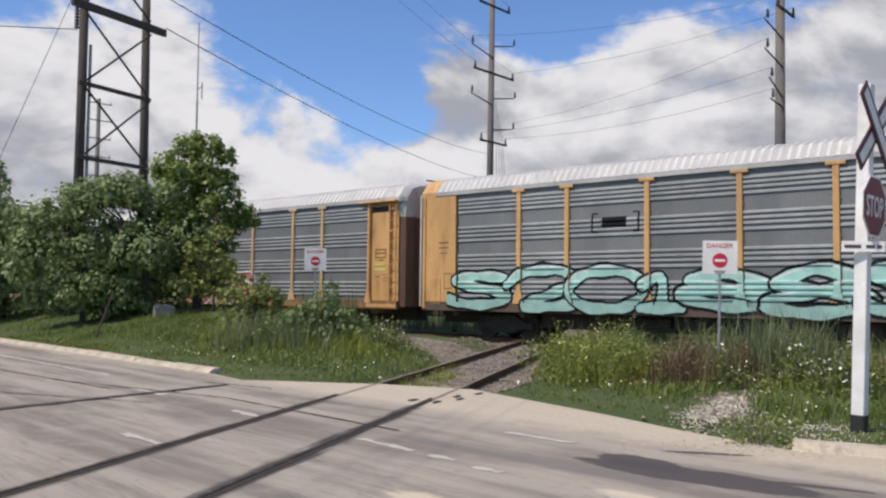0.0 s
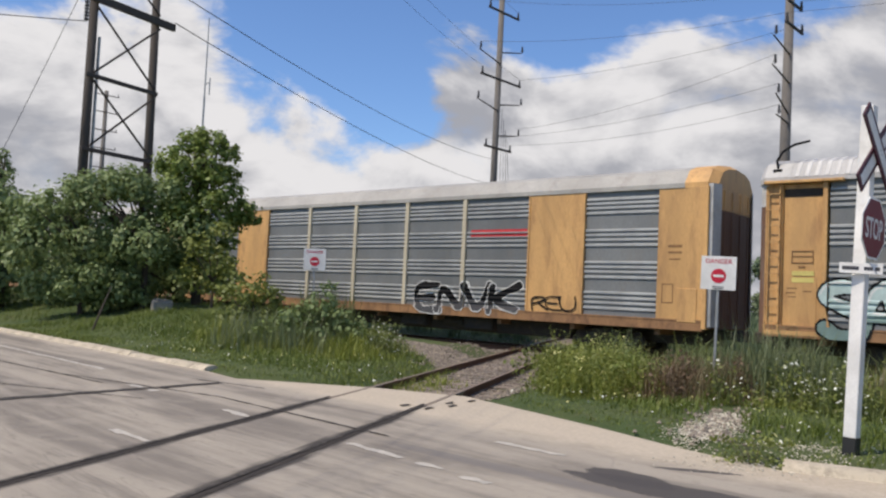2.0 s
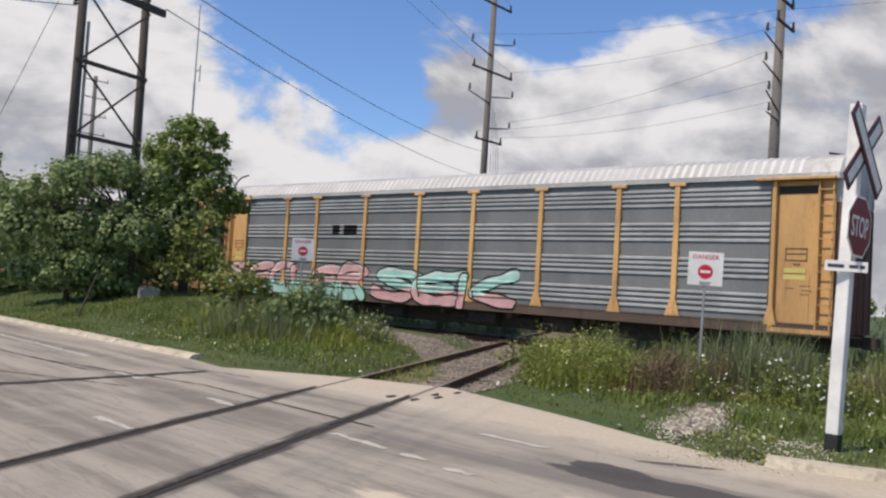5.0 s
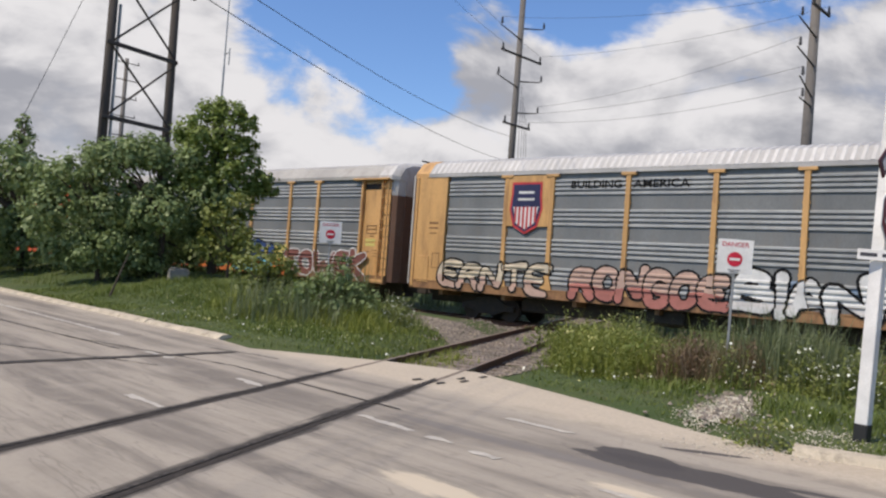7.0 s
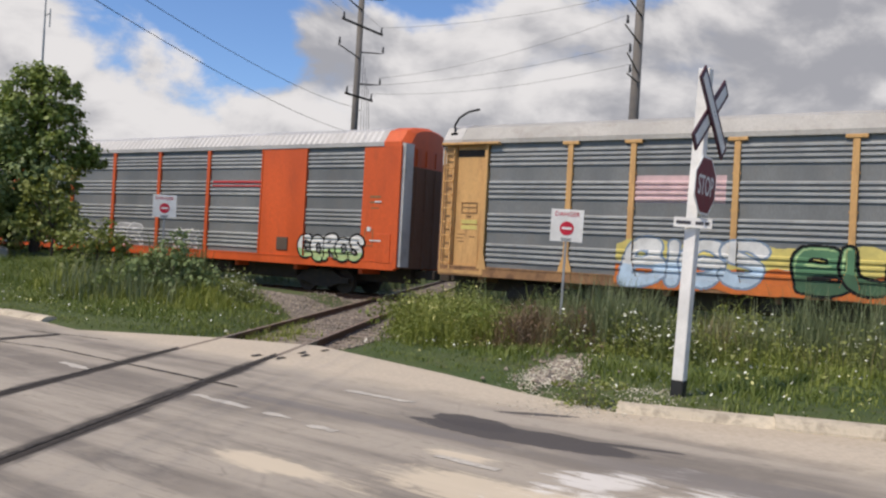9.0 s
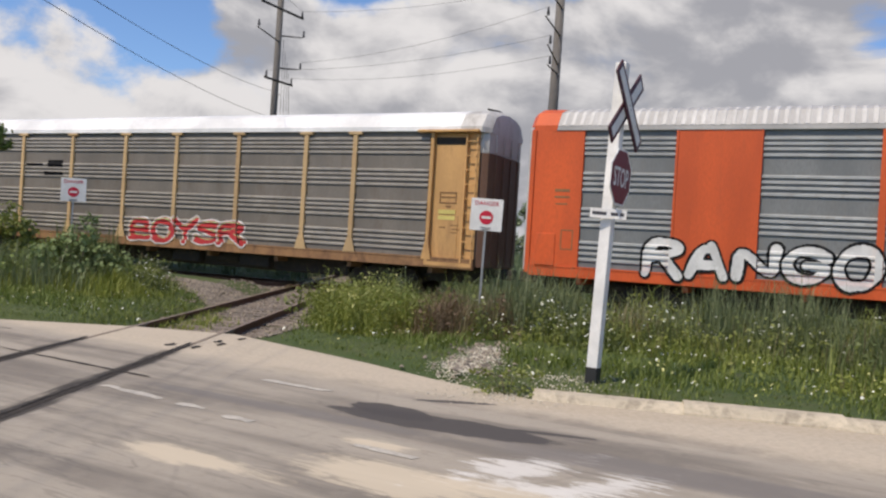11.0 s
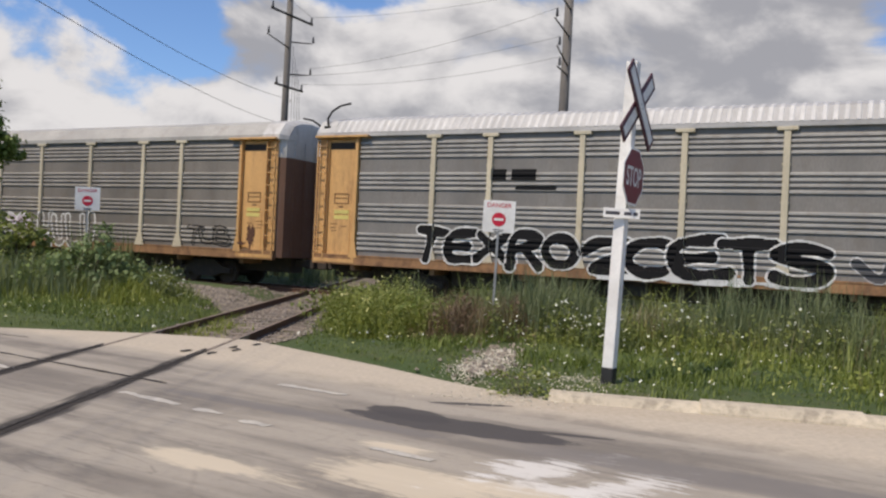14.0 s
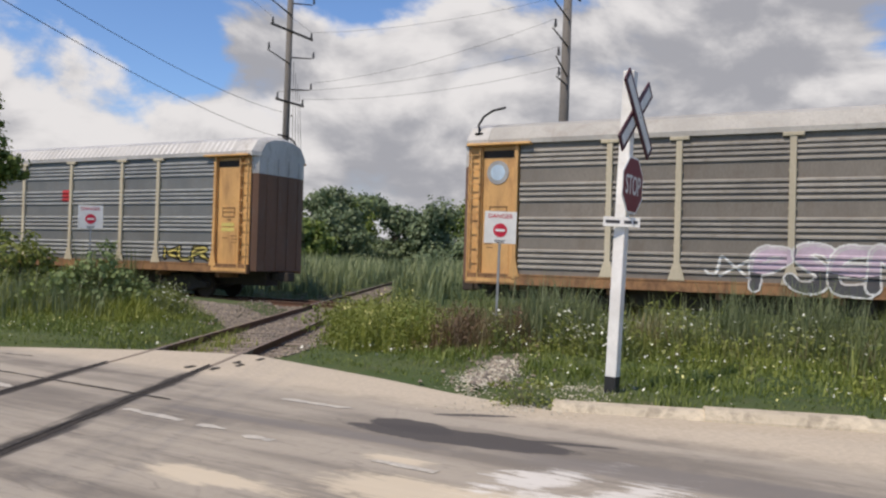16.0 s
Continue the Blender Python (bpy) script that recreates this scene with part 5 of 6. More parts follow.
    bars(c, 5.88, 3.87, ((2.6, 0.10, 0, 0.10), (2.6, 0.06, 0, -0.05)), SRED, "stripe")
    cars.append(c)
    # 8
    c = autorack("weathered autorack car with a clean white roof", BROWNGREY, YELLOW, TAN, ROOF_WHITE, False, RUST_SILL)
    graffiti(c, "CRON", -11.3, -8.6, 1.32, 2.05, PALEGREY, SGREY, 0.10, 0.03)
    graffiti(c, "BOYSR", -0.8, 4.6, 1.15, 2.1, SRED, SWHITE, 0.13, 0.05, SGREEN)
    bars(c, -5.7, 3.85, ((0.9, 0.3, 0.5, 0.15), (1.1, 0.16, 0.4, -0.25), (1.0, 0.1, -0.7, 0.1)), INK)
    cars.append(c)
    # 9
    c = autorack("weathered grey autorack car with cream posts and black and white graffiti", GREYTAN, YELLOW, CREAM, ROOF_PALE, True, RUST_SILL)
    graffiti(c, "TEXRO", -9.6, -4.2, 1.15, 2.3, INK, SWHITE, 0.125, 0.05, None, None, 1.12)
    graffiti(c, "2OETS", -4.0, 2.4, 1.02, 2.25, INK, SWHITE, 0.125, 0.055, None, None, 1.3)
    coat(c, "painted_ground", -3.6, 2.2, 0.99, 1.2, SWHITE, "white paint under the black letters", 0.002, 0.05, 9)
    graffiti(c, "VONE", 3.05, 6.85, 1.05, 2.0, DKGREY, PALEGREY, 0.14, 0.03)
    graffiti(c, "KHOHR", 7.15, 11.2, 1.02, 2.1, SWHITE, INK, 0.125, 0.06, None, PALEGREY, 1.18)
    bars(c, -6.2, 3.95, ((0.5, 0.34, -0.6, 0), (0.8, 0.34, 0.2, 0), (1.3, 0.12, 0.6, -0.4)), INK)
    cars.append(c)
    # 10
    c = autorack("weathered brown-grey autorack car with cream posts and white graffiti", BROWNGREY, YELLOW, CREAM, ROOF_DULL, False, RUST_SILL, cap=PALE_CAP)
    graffiti(c, "PSEMOB", -5.1, 0.75, 1.04, 2.3, LILAC, SWHITE, 0.115, 0.055, PALEGREY, DKGREY, 1.2)
    graffiti(c, "JX", -6.3, -5.2, 1.4, 2.0, SWHITE, SGREY, 0.06, 0.0)
    graffiti(c, "HULU", 1.3, 4.55, 1.04, 2.4, BROWNGREY, SWHITE, 0.075, 0.06, None, None, 0.95)
    rust_patch(c, 12.42, 1.75, 0.5, 1.0, -1.477, 5)
    rust_patch(c, 12.12, 1.5, 0.5, 0.16, -1.604, 6)
    graffiti(c, "TUB", 9.5, 11.5, 1.4, 2.05, BROWNGREY, INK, 0.07, 0.045)
    bm = bmesh.new()
    tube(bm, (-12.55, -1.46, 4.35), (-12.55, -1.48, 4.35), 0.36, seg=28)
    b = part("badge", bm, SGREY, c, "round grey and blue badge")
    bm = bmesh.new()
    tube(bm, (-12.55, -1.48, 4.35), (-12.55, -1.486, 4.35), 0.24, seg=24)
    part("badge_middle", bm, PALEBLUE, b)
    cars.append(c)
    # 11
    c = autorack("weathered grey autorack car running loose behind a widening gap", GREY, YELLOW, CREAM, ROOF_PALE, True, RUST_SILL)
    bars(c, 3.9, 3.83, ((0.5, 0.5, 0, 0),), SRED, "red_tag")
    graffiti(c, "KUR", 9.5, 11.6, 1.36, 1.85, SYELLOW, INK, 0.09, 0.06)
    cars.append(c)
    return cars


CARS = make_train()


def motions():
    """The train runs past, slowing; the last car has come loose and falls behind."""
    ang = math.degrees(math.atan2(TU.y, TU.x))
    for i, car in enumerate(CARS):
        rows = []
        for t, s in S_ROWS:
            p = s - 28.6 * i + OFFS[i]
            if i == 11:
                p -= 2.95 * max(0.0, t - 13.6)
            q = along_track(p, MAIN)
            rows.append((t, pose(q.x, q.y, 0.004, 0, 0, ang)))
        walk(car, rows)

# ---- poles, tower, wires ----
POLE_WOOD = mat("grey_pole_wood", (0.17, 0.155, 0.14), 0.9, dirt=(0.08, 0.07, 0.06), dirt_amount=0.5, scale=1.2, streak=0.2)
DARK_WOOD = mat("dark_creosoted_wood", (0.07, 0.058, 0.05), 0.9, dirt=(0.12, 0.105, 0.09), dirt_amount=0.4, scale=1.2, streak=0.2)
PORCELAIN = mat("dark_insulator", (0.06, 0.055, 0.055), 0.4, scale=4)
WIRE_M = mat("wire_metal", (0.06, 0.06, 0.065), 0.6, 0.4, scale=1)


def polar(az, dist, z=0.0):
    return Vector((math.sin(radians(az)) * dist, math.cos(radians(az)) * dist, z))


def wire(a, b, sag, r=0.012, label="thin dark overhead wire"):
    a, b = Vector(a), Vector(b)
    cu = bpy.data.curves.new("overhead_wire", "CURVE")
    cu.dimensions, cu.bevel_depth, cu.bevel_resolution = "3D", r, 0
    sp = cu.splines.new("POLY")
    n = 24
    sp.points.add(n)
    for i in range(n + 1):
        f = i / n
        p = a.lerp(b, f)
        sp.points[i].co = (p.x, p.y, p.z - sag * 4 * f * (1 - f), 1)
    tmp = bpy.data.objects.new("overhead_wire", cu)
    scene.collection.objects.link(tmp)
    me = bpy.data.meshes.new_from_object(tmp.evaluated_get(bpy.context.evaluated_depsgraph_get()))
    bpy.data.objects.remove(tmp)
    me.materials.append(WIRE_M)
    return tagged(new("overhead_wire", me), label, "wire", "overhead wires")


def utility_pole(foot, top, r0, r1, arms, label, lean=0.0, arm_dir=None):
    """arms: height, length, side (-1, 0, 1), rise; returns the tips of the insulators."""
    g = float(height(foot.x, foot.y)) - 0.3
    ob = tagged(new("utility_pole"), label, "utility pole", "utility poles")
    d = arm_dir if arm_dir is not None else TN
    ob.matrix_basis = Matrix.Translation((foot.x, foot.y, g)) @ pose(0, 0, 0, 0, lean, 0) @ pose(0, 0, 0, 0, 0, math.degrees(math.atan2(d.y, d.x)))
    bm = bmesh.new()
    tube(bm, (0, 0, 0), (0, 0, top - g), r0, r1, 14)
    part("shaft", bm, POLE_WOOD, ob, "", None, True)
    tips = []
    for z, L, side, rise in arms:
        z -= g
        x0, x1 = (-L / 2, L / 2) if side == 0 else ((0, L) if side > 0 else (-L, 0))
        bm = bmesh.new()
        if side == 0:
            box(bm, x0, x1, -r1 - 0.08, -r1, z - 0.045, z + 0.045, 0.01)
        else:
            tube(bm, (0, -0.1, z - rise), (side * L, -0.1, z), 0.035, 0.025, 8)
        part("cross_arm", bm, DARK_WOOD, ob)
        for x in ((x0 + 0.1, x1 - 0.1) if side == 0 else ((x1 if side > 0 else x0),)):
            bm = bmesh.new()
            for k in range(4):
                tube(bm, (x, -r1 - 0.05, z + 0.05 + 0.07 * k), (x, -r1 - 0.05, z + 0.09 + 0.07 * k), 0.06 - 0.007 * k, seg=10)
            tube(bm, (x, -r1 - 0.05, z), (x, -r1 - 0.05, z + 0.3), 0.025, seg=6)
            part("insulator", bm, PORCELAIN, ob)
            tips.append(ob.matrix_basis @ Vector((x, -r1 - 0.05, z + 0.32)))
    return tips


def h_frame():
    a, b = polar(-23.65, 43.2), polar(-19.9, 45.6)
    mid = (a + b) / 2
    ax = (b - a).normalized()
    W = (b - a).length
    ob = tagged(new("transmission_tower"), "dark timber H-frame transmission tower with steel cross bracing", "transmission tower")
    g = float(height(mid.x, mid.y)) - 0.3
    ob.matrix_basis = Matrix.Translation((mid.x, mid.y, 0)) @ pose(0, 0, 0, 0, 0, math.degrees(math.atan2(ax.y, ax.x)))
    h = W / 2
    for s in (-1, 1):
        bm = bmesh.new()
        tube(bm, (s * (h + (0.16 if s > 0 else 0.0)), 0, g), (s * h - (0.1 if s > 0 else -0.02), 0, 18.5), 0.25, 0.19, 14)
        part("leg", bm, DARK_WOOD, ob, "", None, True)
    bm = bmesh.new()
    box(bm, -h - 0.9, h + 0.95, -0.42, -0.22, 14.75, 15.12, 0.02)
    part("cross_arm", bm, DARK_WOOD, ob)
    for z in (11.25, 7.75):
        bm = bmesh.new()
        box(bm, -h - 0.4, h + 0.1, -0.36, -0.24, z - 0.1, z + 0.1, 0.015)
        part("cross_beam", bm, DARK_WOOD, ob)
    for z0, z1 in ((11.4, 14.6), (7.9, 11.1), (15.3, 18.0)):
        for s in (-1, 1):
            bm = bmesh.new()
            tube(bm, (-s * h, -0.28 - 0.03 * s, z0), (s * h, -0.28 - 0.03 * s, z1), 0.055, seg=8)
            part("brace", bm, DARK_WOOD, ob)
    for x in (-h - 0.75,):
        bm = bmesh.new()
        for k in range(7):
            tube(bm, (x, -0.5, 14.7 - 0.16 * k), (x, -0.5, 14.62 - 0.16 * k), 0.12, seg=10)
        tube(bm, (x, -0.5, 14.75), (x, -0.5, 13.6), 0.03, seg=6)
        part("insulator_string", bm, PORCELAIN, ob)
    bm = bmesh.new()
    box(bm, -h + 0.26, -h + 0.36, -0.2, -0.1, g, 13.2)
    part("conduit", bm, GALV, ob, "grey conduit pipe")
    return ob, [ob.matrix_basis @ Vector((x, -0.5, z)) for x, z in ((-h - 0.75, 13.6), (h + 0.8, 15.15), (h - 0.1, 16.9), (-h, 17.6))]


def antenna():
    p = polar(-16.62, 88)
    ob = tagged(new("antenna_mast"), "thin tall grey antenna mast behind the trees", "mast")
    ob.matrix_basis = Matrix.Translation((p.x, p.y, -0.4))
    bm = bmesh.new()
    tube(bm, (0, 0, 0), (0, 0, 21), 0.14, 0.10, 8)
    tube(bm, (0, 0, 21), (0, 0, 29.0), 0.08, 0.05, 8)
    part("shaft", bm, GALV, ob)
    bm = bmesh.new()
    tube(bm, (0, 0, 22.2), (0.45, 0, 22.5), 0.05, seg=6)
    tube(bm, (0.45, 0, 21.2), (0.45, 0, 22.9), 0.06, seg=6)
    part("side_antenna", bm, GALV, ob)


def build_lines():
    ta = utility_pole(polar(2.75, 39.0), 15.9, 0.18, 0.13, [(14.9, 2.3, 0, 0), (13.4, 1.5, 1, 0.35), (12.85, 1.6, -1, 0.35), (11.75, 3.0, 0, 0), (10.9, 1.6, 1, 0.3), (10.6, 1.6, -1, 0.3), (9.4, 1.5, 1, 0.25), (8.55, 2.0, 0, 0)],
                      "grey wooden utility pole with many cross arms and insulators", 0.3)
    tb = utility_pole(polar(21.25, 31.6), 13.4, 0.22, 0.145, [(12.4, 1.4, 0, 0), (11.6, 1.7, 0, 0), (10.9, 1.7, -1, 0.3), (9.9, 1.7, -1, 0.3), (9.0, 1.3, -1, 0.5), (8.3, 1.2, -1, 0.1)],
                      "tall weathered wooden utility pole with short arms", 0.6)
    tc = utility_pole(polar(52, 31.5), 13.2, 0.27, 0.19, [(12.4, 2.2, 0, 0), (11.6, 2.4, 0, 0), (9.9, 1.8, -1, 0.3)], "tall weathered wooden utility pole with short arms", 0.0)
    td = utility_pole(Vector((-9.5, 0.2, 0)), 12.6, 0.2, 0.15, [(12.2, 2.6, 0, 0), (11.2, 2.6, 0, 0)], "wooden utility pole beside the road", 0, Vector((0.4, 0.9, 0)).normalized())
    te = utility_pole(polar(2.85, 140), 25.2, 0.22, 0.16, [(20.2, 1.2, 0, 0), (24.4, 1.2, 0, 0)], "distant wooden utility pole behind the train", 0)
    utility_pole(polar(-22.55, 95), 21.5, 0.28, 0.2, [(21.0, 2.6, 0, 0), (19.2, 2.6, 0, 0), (17.3, 2.6, 0, 0), (15.4, 2.6, 0, 0), (13.4, 2.6, 0, 0)], "distant pole with a ladder of short arms", 0)
    for i, j in ((0, 0), (3, 2), (5, 3), (8, 5), (9, 6), (10, 7)):
        if i < len(ta) and j < len(tb):
            wire(ta[i], tb[j], 0.35, 0.006)
    for i in range(3):
        wire(tb[i], tc[i], 0.4, 0.006)
    for i, j in ((0, 0), (1, 1), (4, 2), (5, 3)):
        wire(ta[i], td[j], 0.9, 0.007)
    for k in range(4):
        wire(polar(2.75, 39.0, 10.4 - 0.5 * k) + Vector((0.28 + 0.1 * k, -0.2, 0)), polar(2.75, 39.0, -0.2) + Vector((0.42 + 0.24 * k, -0.2, 0)), 0.05, 0.010)
    ob, tt = h_frame()
    wire(tt[1], te[0], 1.2, 0.03, "heavy dark power line from the tower")
    wire(tt[2], te[2], 1.4, 0.03, "heavy dark power line from the tower")
    wire(tt[0], polar(-62, 60, 15.0), 0.9, 0.022, "heavy dark power line from the tower")
    wire(tt[3], polar(-31.5, 46, 0.3), 0.2, 0.015, "steel guy wire of the tower")
    antenna()


build_lines()


# ---- plants ----
LEAF_DARK = leaf_mat("dark_leaves", (0.10, 0.155, 0.052), (0.31, 0.385, 0.15))
LEAF_MID = leaf_mat("mid_leaves", (0.085, 0.135, 0.025), (0.29, 0.36, 0.08))
# distance haze put into the leaf colour: paler, less contrast
LEAF_HAZE = leaf_mat("hazy_leaves", (0.10, 0.145, 0.07), (0.21, 0.27, 0.14))
LEAF_LIGHT = leaf_mat("light_leaves", (0.105, 0.142, 0.026), (0.30, 0.325, 0.08))
GRASS_M = leaf_mat("grass_blades", (0.085, 0.130, 0.020), (0.225, 0.265, 0.055))
FRESH_M = leaf_mat("fresh_weeds", (0.14, 0.178, 0.025), (0.36, 0.39, 0.085))
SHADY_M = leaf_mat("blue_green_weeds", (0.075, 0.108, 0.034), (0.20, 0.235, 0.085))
DOCK_M = leaf_mat("withered_dock", (0.12, 0.075, 0.045), (0.30, 0.20, 0.12))
REED_M = leaf_mat("reed_blades", (0.11, 0.145, 0.065), (0.25, 0.285, 0.135))
# far grass, haze mixed into its green
HAZE_GRASS = leaf_mat("hazy_long_grass", (0.17, 0.22, 0.09), (0.30, 0.34, 0.17))
DRY_M = leaf_mat("dry_stalks", (0.16, 0.125, 0.06), (0.30, 0.25, 0.13))
BARK = mat("bark", (0.085, 0.065, 0.05), 0.95, dirt=(0.04, 0.03, 0.025), scale=3, streak=0.4, bump=0.6)


def blades(name, pts, hts, width, bend, material, label, category, seed, per=1, parent=None):
    """Bent grass blades at the given spots, as one mesh."""
    r = np.random.RandomState(seed)
    p = np.repeat(np.asarray(pts, float), per, 0)
    h = np.repeat(np.asarray(hts, float), per) * r.uniform(0.55, 1.15, len(p))
    n = len(p)
    p[:, :2] += r.normal(0, 0.045, (n, 2)) * (per > 1)
    a = r.uniform(0, 2 * math.pi, n)
    b = r.uniform(0.1, 1.0, n) * bend * h
    w = width * r.uniform(0.6, 1.3, n)
    dx, dy = np.cos(a), np.sin(a)
    sx, sy = -dy * w, dx * w
    z0 = p[:, 2] - 0.03
    V = np.empty((n, 5, 3))
    V[:, 0] = np.stack([p[:, 0] - sx, p[:, 1] - sy, z0], 1)
    V[:, 1] = np.stack([p[:, 0] + sx, p[:, 1] + sy, z0], 1)
    V[:, 2] = np.stack([p[:, 0] + dx * b * 0.3 + sx * 0.8, p[:, 1] + dy * b * 0.3 + sy * 0.8, z0 + h * 0.6], 1)
    V[:, 3] = np.stack([p[:, 0] + dx * b * 0.3 - sx * 0.8, p[:, 1] + dy * b * 0.3 - sy * 0.8, z0 + h * 0.6], 1)
    V[:, 4] = np.stack([p[:, 0] + dx * b, p[:, 1] + dy * b, z0 + h], 1)
    F = []
    for i in range(n):
        k = 5 * i
        F.append((k, k + 1, k + 2, k + 3))
        F.append((k + 3, k + 2, k + 4))
    ob = soup(name, V.reshape(-1, 3).tolist(), F, material, parent)
    return tagged(ob, label, category, kind="stuff")


def heads(name, pts, size, material, label, seed, tilt=0.5):
    """Small flat flower heads."""
    r = np.random.RandomState(seed)
    V, F = [], []
    for i, (x, y, z) in enumerate(pts):
        s = size * r.uniform(0.5, 1.3)
        tx, ty = r.normal(0, tilt, 2)
        base = len(V)
        for k in range(6):
            a = k * math.pi / 3
            c, sn = math.cos(a) * s, math.sin(a) * s
            V.append((x + c, y + sn, z + tx * c + ty * sn))
        V.append((x, y, z + 0.4 * s))
        for k in range(6):
            F.append((base + k, base + (k + 1) % 6, base + 6))
    return tagged(soup(name, V, F, material), label, "wildflowers", kind="stuff")


def scatter(n, x0, x1, y0, y1, seed, keep):
    r = np.random.RandomState(seed)
    x, y = r.uniform(x0, x1, n), r.uniform(y0, y1, n)
    ok = ~inside(x, y, EDGE + BACK)
    sp = np.abs(x * SN.x + y * SN.y - SPUR)
    perp = x * TN.x + y * TN.y
    ok &= (dist_poly(x, y, EDGE) > 0.22)
    k = keep(x, y, sp, perp, r.rand(n)) & ok
    x, y = x[k], y[k]
    return np.stack([x, y, height(x, y)], 1)


def path_dist(x, y):
    return dist_poly(x, y, [(2.9, 9.9), (4.35, 13.1)])


def build_grass():
    def free(x, y, sp, q):
        off = x * SN.x + y * SN.y - SPUR
        run = x * SD.x + y * SD.y
        return sp > np.where(off < 0, 0.82 + 0.62 * np.clip(run - 20, 0, 7), 1.65) + 0.6 * q
    clear = lambda x, y, sp, perp, q: free(x, y, sp, q) & (np.abs(perp - MAIN) > 2.3 + 0.6 * q) & (path_dist(x, y) > 0.15 + 0.35 * q)
    near = lambda x, y, sp, perp, q: clear(x, y, sp, perp, q) & (perp < MAIN)
    P = np.concatenate([scatter(90000, -14, 20, 5, 27, 21, near), scatter(34000, -40, -4, 14, 50, 22, near)])
    kd = dist_poly(P[:, 0], P[:, 1], EDGE)
    hts = 0.07 + 0.10 * sstep(kd, 0.3, 2.5) + 0.06 * np.sin(P[:, 0] * 1.7 + 2 * np.sin(P[:, 1] * 1.1))
    blades("grass", P, np.maximum(hts, 0.06), 0.009, 1.0, GRASS_M, "green mown grass of the verge", "grass", 31, 2)
    # rank weeds between the verge and the track, in drifts of different kinds
    def drift(x, y, k, f=0.55):
        return np.array([noise.noise(Vector((u * f, v * f, k))) + 0.5 * noise.noise(Vector((u * f * 2.6, v * f * 2.6, k + 5))) for u, v in zip(x, y)])

    def tall(x, y, sp, perp, q):
        right = (x > SPUR + y * 0.26)
        zone = np.where(right, sstep(perp + 1.2 * drift(x, y, 2.0) + 1.7 * sstep(x, 5.4, 7.5), 12.4, 14.2), sstep(perp + 1.2 * drift(x, y, 2.0), 17.8, 19.6) * 0.9)
        return near(x, y, sp, perp, q) & (q < zone * np.clip(0.5 + 1.2 * drift(x, y, 0.0), 0.06, 1)) & (sp > 1.5) & (path_dist(x, y) > 0.45)
    W = np.concatenate([scatter(38000, -6, 26, 7, 27, 41, tall), scatter(11000, -30, -2, 18, 45, 42, tall)])
    r = np.random.RandomState(14)

    def clump(cx, cy, sx, sy, n):
        """Spots of one stand of weeds, leaving the rails and the road free."""
        x, y = r.normal(cx, sx, n), r.normal(cy, sy, n)
        k = ~inside(x, y, EDGE + BACK) & free(x, y, np.abs(x * SN.x + y * SN.y - SPUR), r.rand(n)) & (path_dist(x, y) > 0.3)
        dome = np.exp(-0.32 * (((x - cx) / sx) ** 2 + ((y - cy) / sy) ** 2)) * r.uniform(0.5, 1.15, n)
        return np.stack([x[k], y[k], height(x[k], y[k]), dome[k]], 1)

    def stand(clumps, top):
        """Joins stands: their spots, and heights that fall off towards each stand's edge."""
        c = np.concatenate(clumps)
        return c[:, :3].copy(), 0.12 + top * c[:, 3]

    def herbs(name, spots, hts, n, material, label, seed, lo=0.02, hi=0.055):
        """Small leaves in all directions up the stems."""
        rr = np.random.RandomState(seed)
        k = rr.randint(0, len(spots), n)
        c = spots[k].copy()
        c[:, :2] += rr.normal(0, 0.07, (n, 2))
        c[:, 2] += hts[k] * rr.uniform(0.08, 1.0, n)
        face = rr.normal(0, 0.6, (n, 3)) + np.array((0, 0, 0.7))
        u = np.cross(face, rr.normal(0, 1, (n, 3)))
        u /= np.linalg.norm(u, axis=1)[:, None] + 1e-9
        v = np.cross(face, u)
        v /= np.linalg.norm(v, axis=1)[:, None] + 1e-9
        z = rr.uniform(lo, hi, n)[:, None]
        Q = np.stack([c - u * z, c + v * z * 0.45, c + u * z, c - v * z * 0.45], 1)
        tagged(soup(name, Q.reshape(-1, 3).tolist(), [(4 * i, 4 * i + 1, 4 * i + 2, 4 * i + 3) for i in range(n)], material), label, "weeds", kind="stuff")

    perp = W[:, 0] * TN.x + W[:, 1] * TN.y
    right = W[:, 0] > SPUR + W[:, 1] * 0.26
    h = 0.16 + np.where(right, 0.62, 0.34) * sstep(perp + 1.2 * sstep(W[:, 0], 5.4, 7.5), 13, 16) * np.clip(0.42 + 2.0 * drift(W[:, 0], W[:, 1], 3.0, 0.8), 0.02, 1.35) * (1 - 0.4 * sstep(perp, 20.0, 22))
    kind = drift(W[:, 0], W[:, 1], 7.0, 0.45)
    for lo, hi, mt, lab, sd in ((-9, -0.08, SHADY_M, "blue-green rank weeds beside the track", 43), (-0.08, 0.14, LEAF_LIGHT, "rank green weeds beside the track", 46), (0.14, 9, FRESH_M, "fresh yellow-green weeds beside the track", 47)):
        k = (kind >= lo) & (kind < hi)
        blades("weeds", W[k], h[k], 0.010, 0.75, mt, lab, "weeds", sd, 3)
        herbs("herb_leaves", W[k], h[k], int(1.6 * k.sum()) + 10, mt, "small leaves of herbs in the weeds", sd + 100)
    # single stands: yellow-flowered herbs by the spur, withered dock, flowering stands, long grass before the dark clump
    yellow, hy = stand([clump(2.05, 15.6, 0.28, 0.45, 240), clump(2.6, 15.3, 0.33, 0.5, 340), clump(2.35, 14.4, 0.35, 0.3, 140), clump(3.2, 16.2, 0.4, 0.4, 220), clump(3.35, 14.6, 0.28, 0.35, 130)], 0.85)
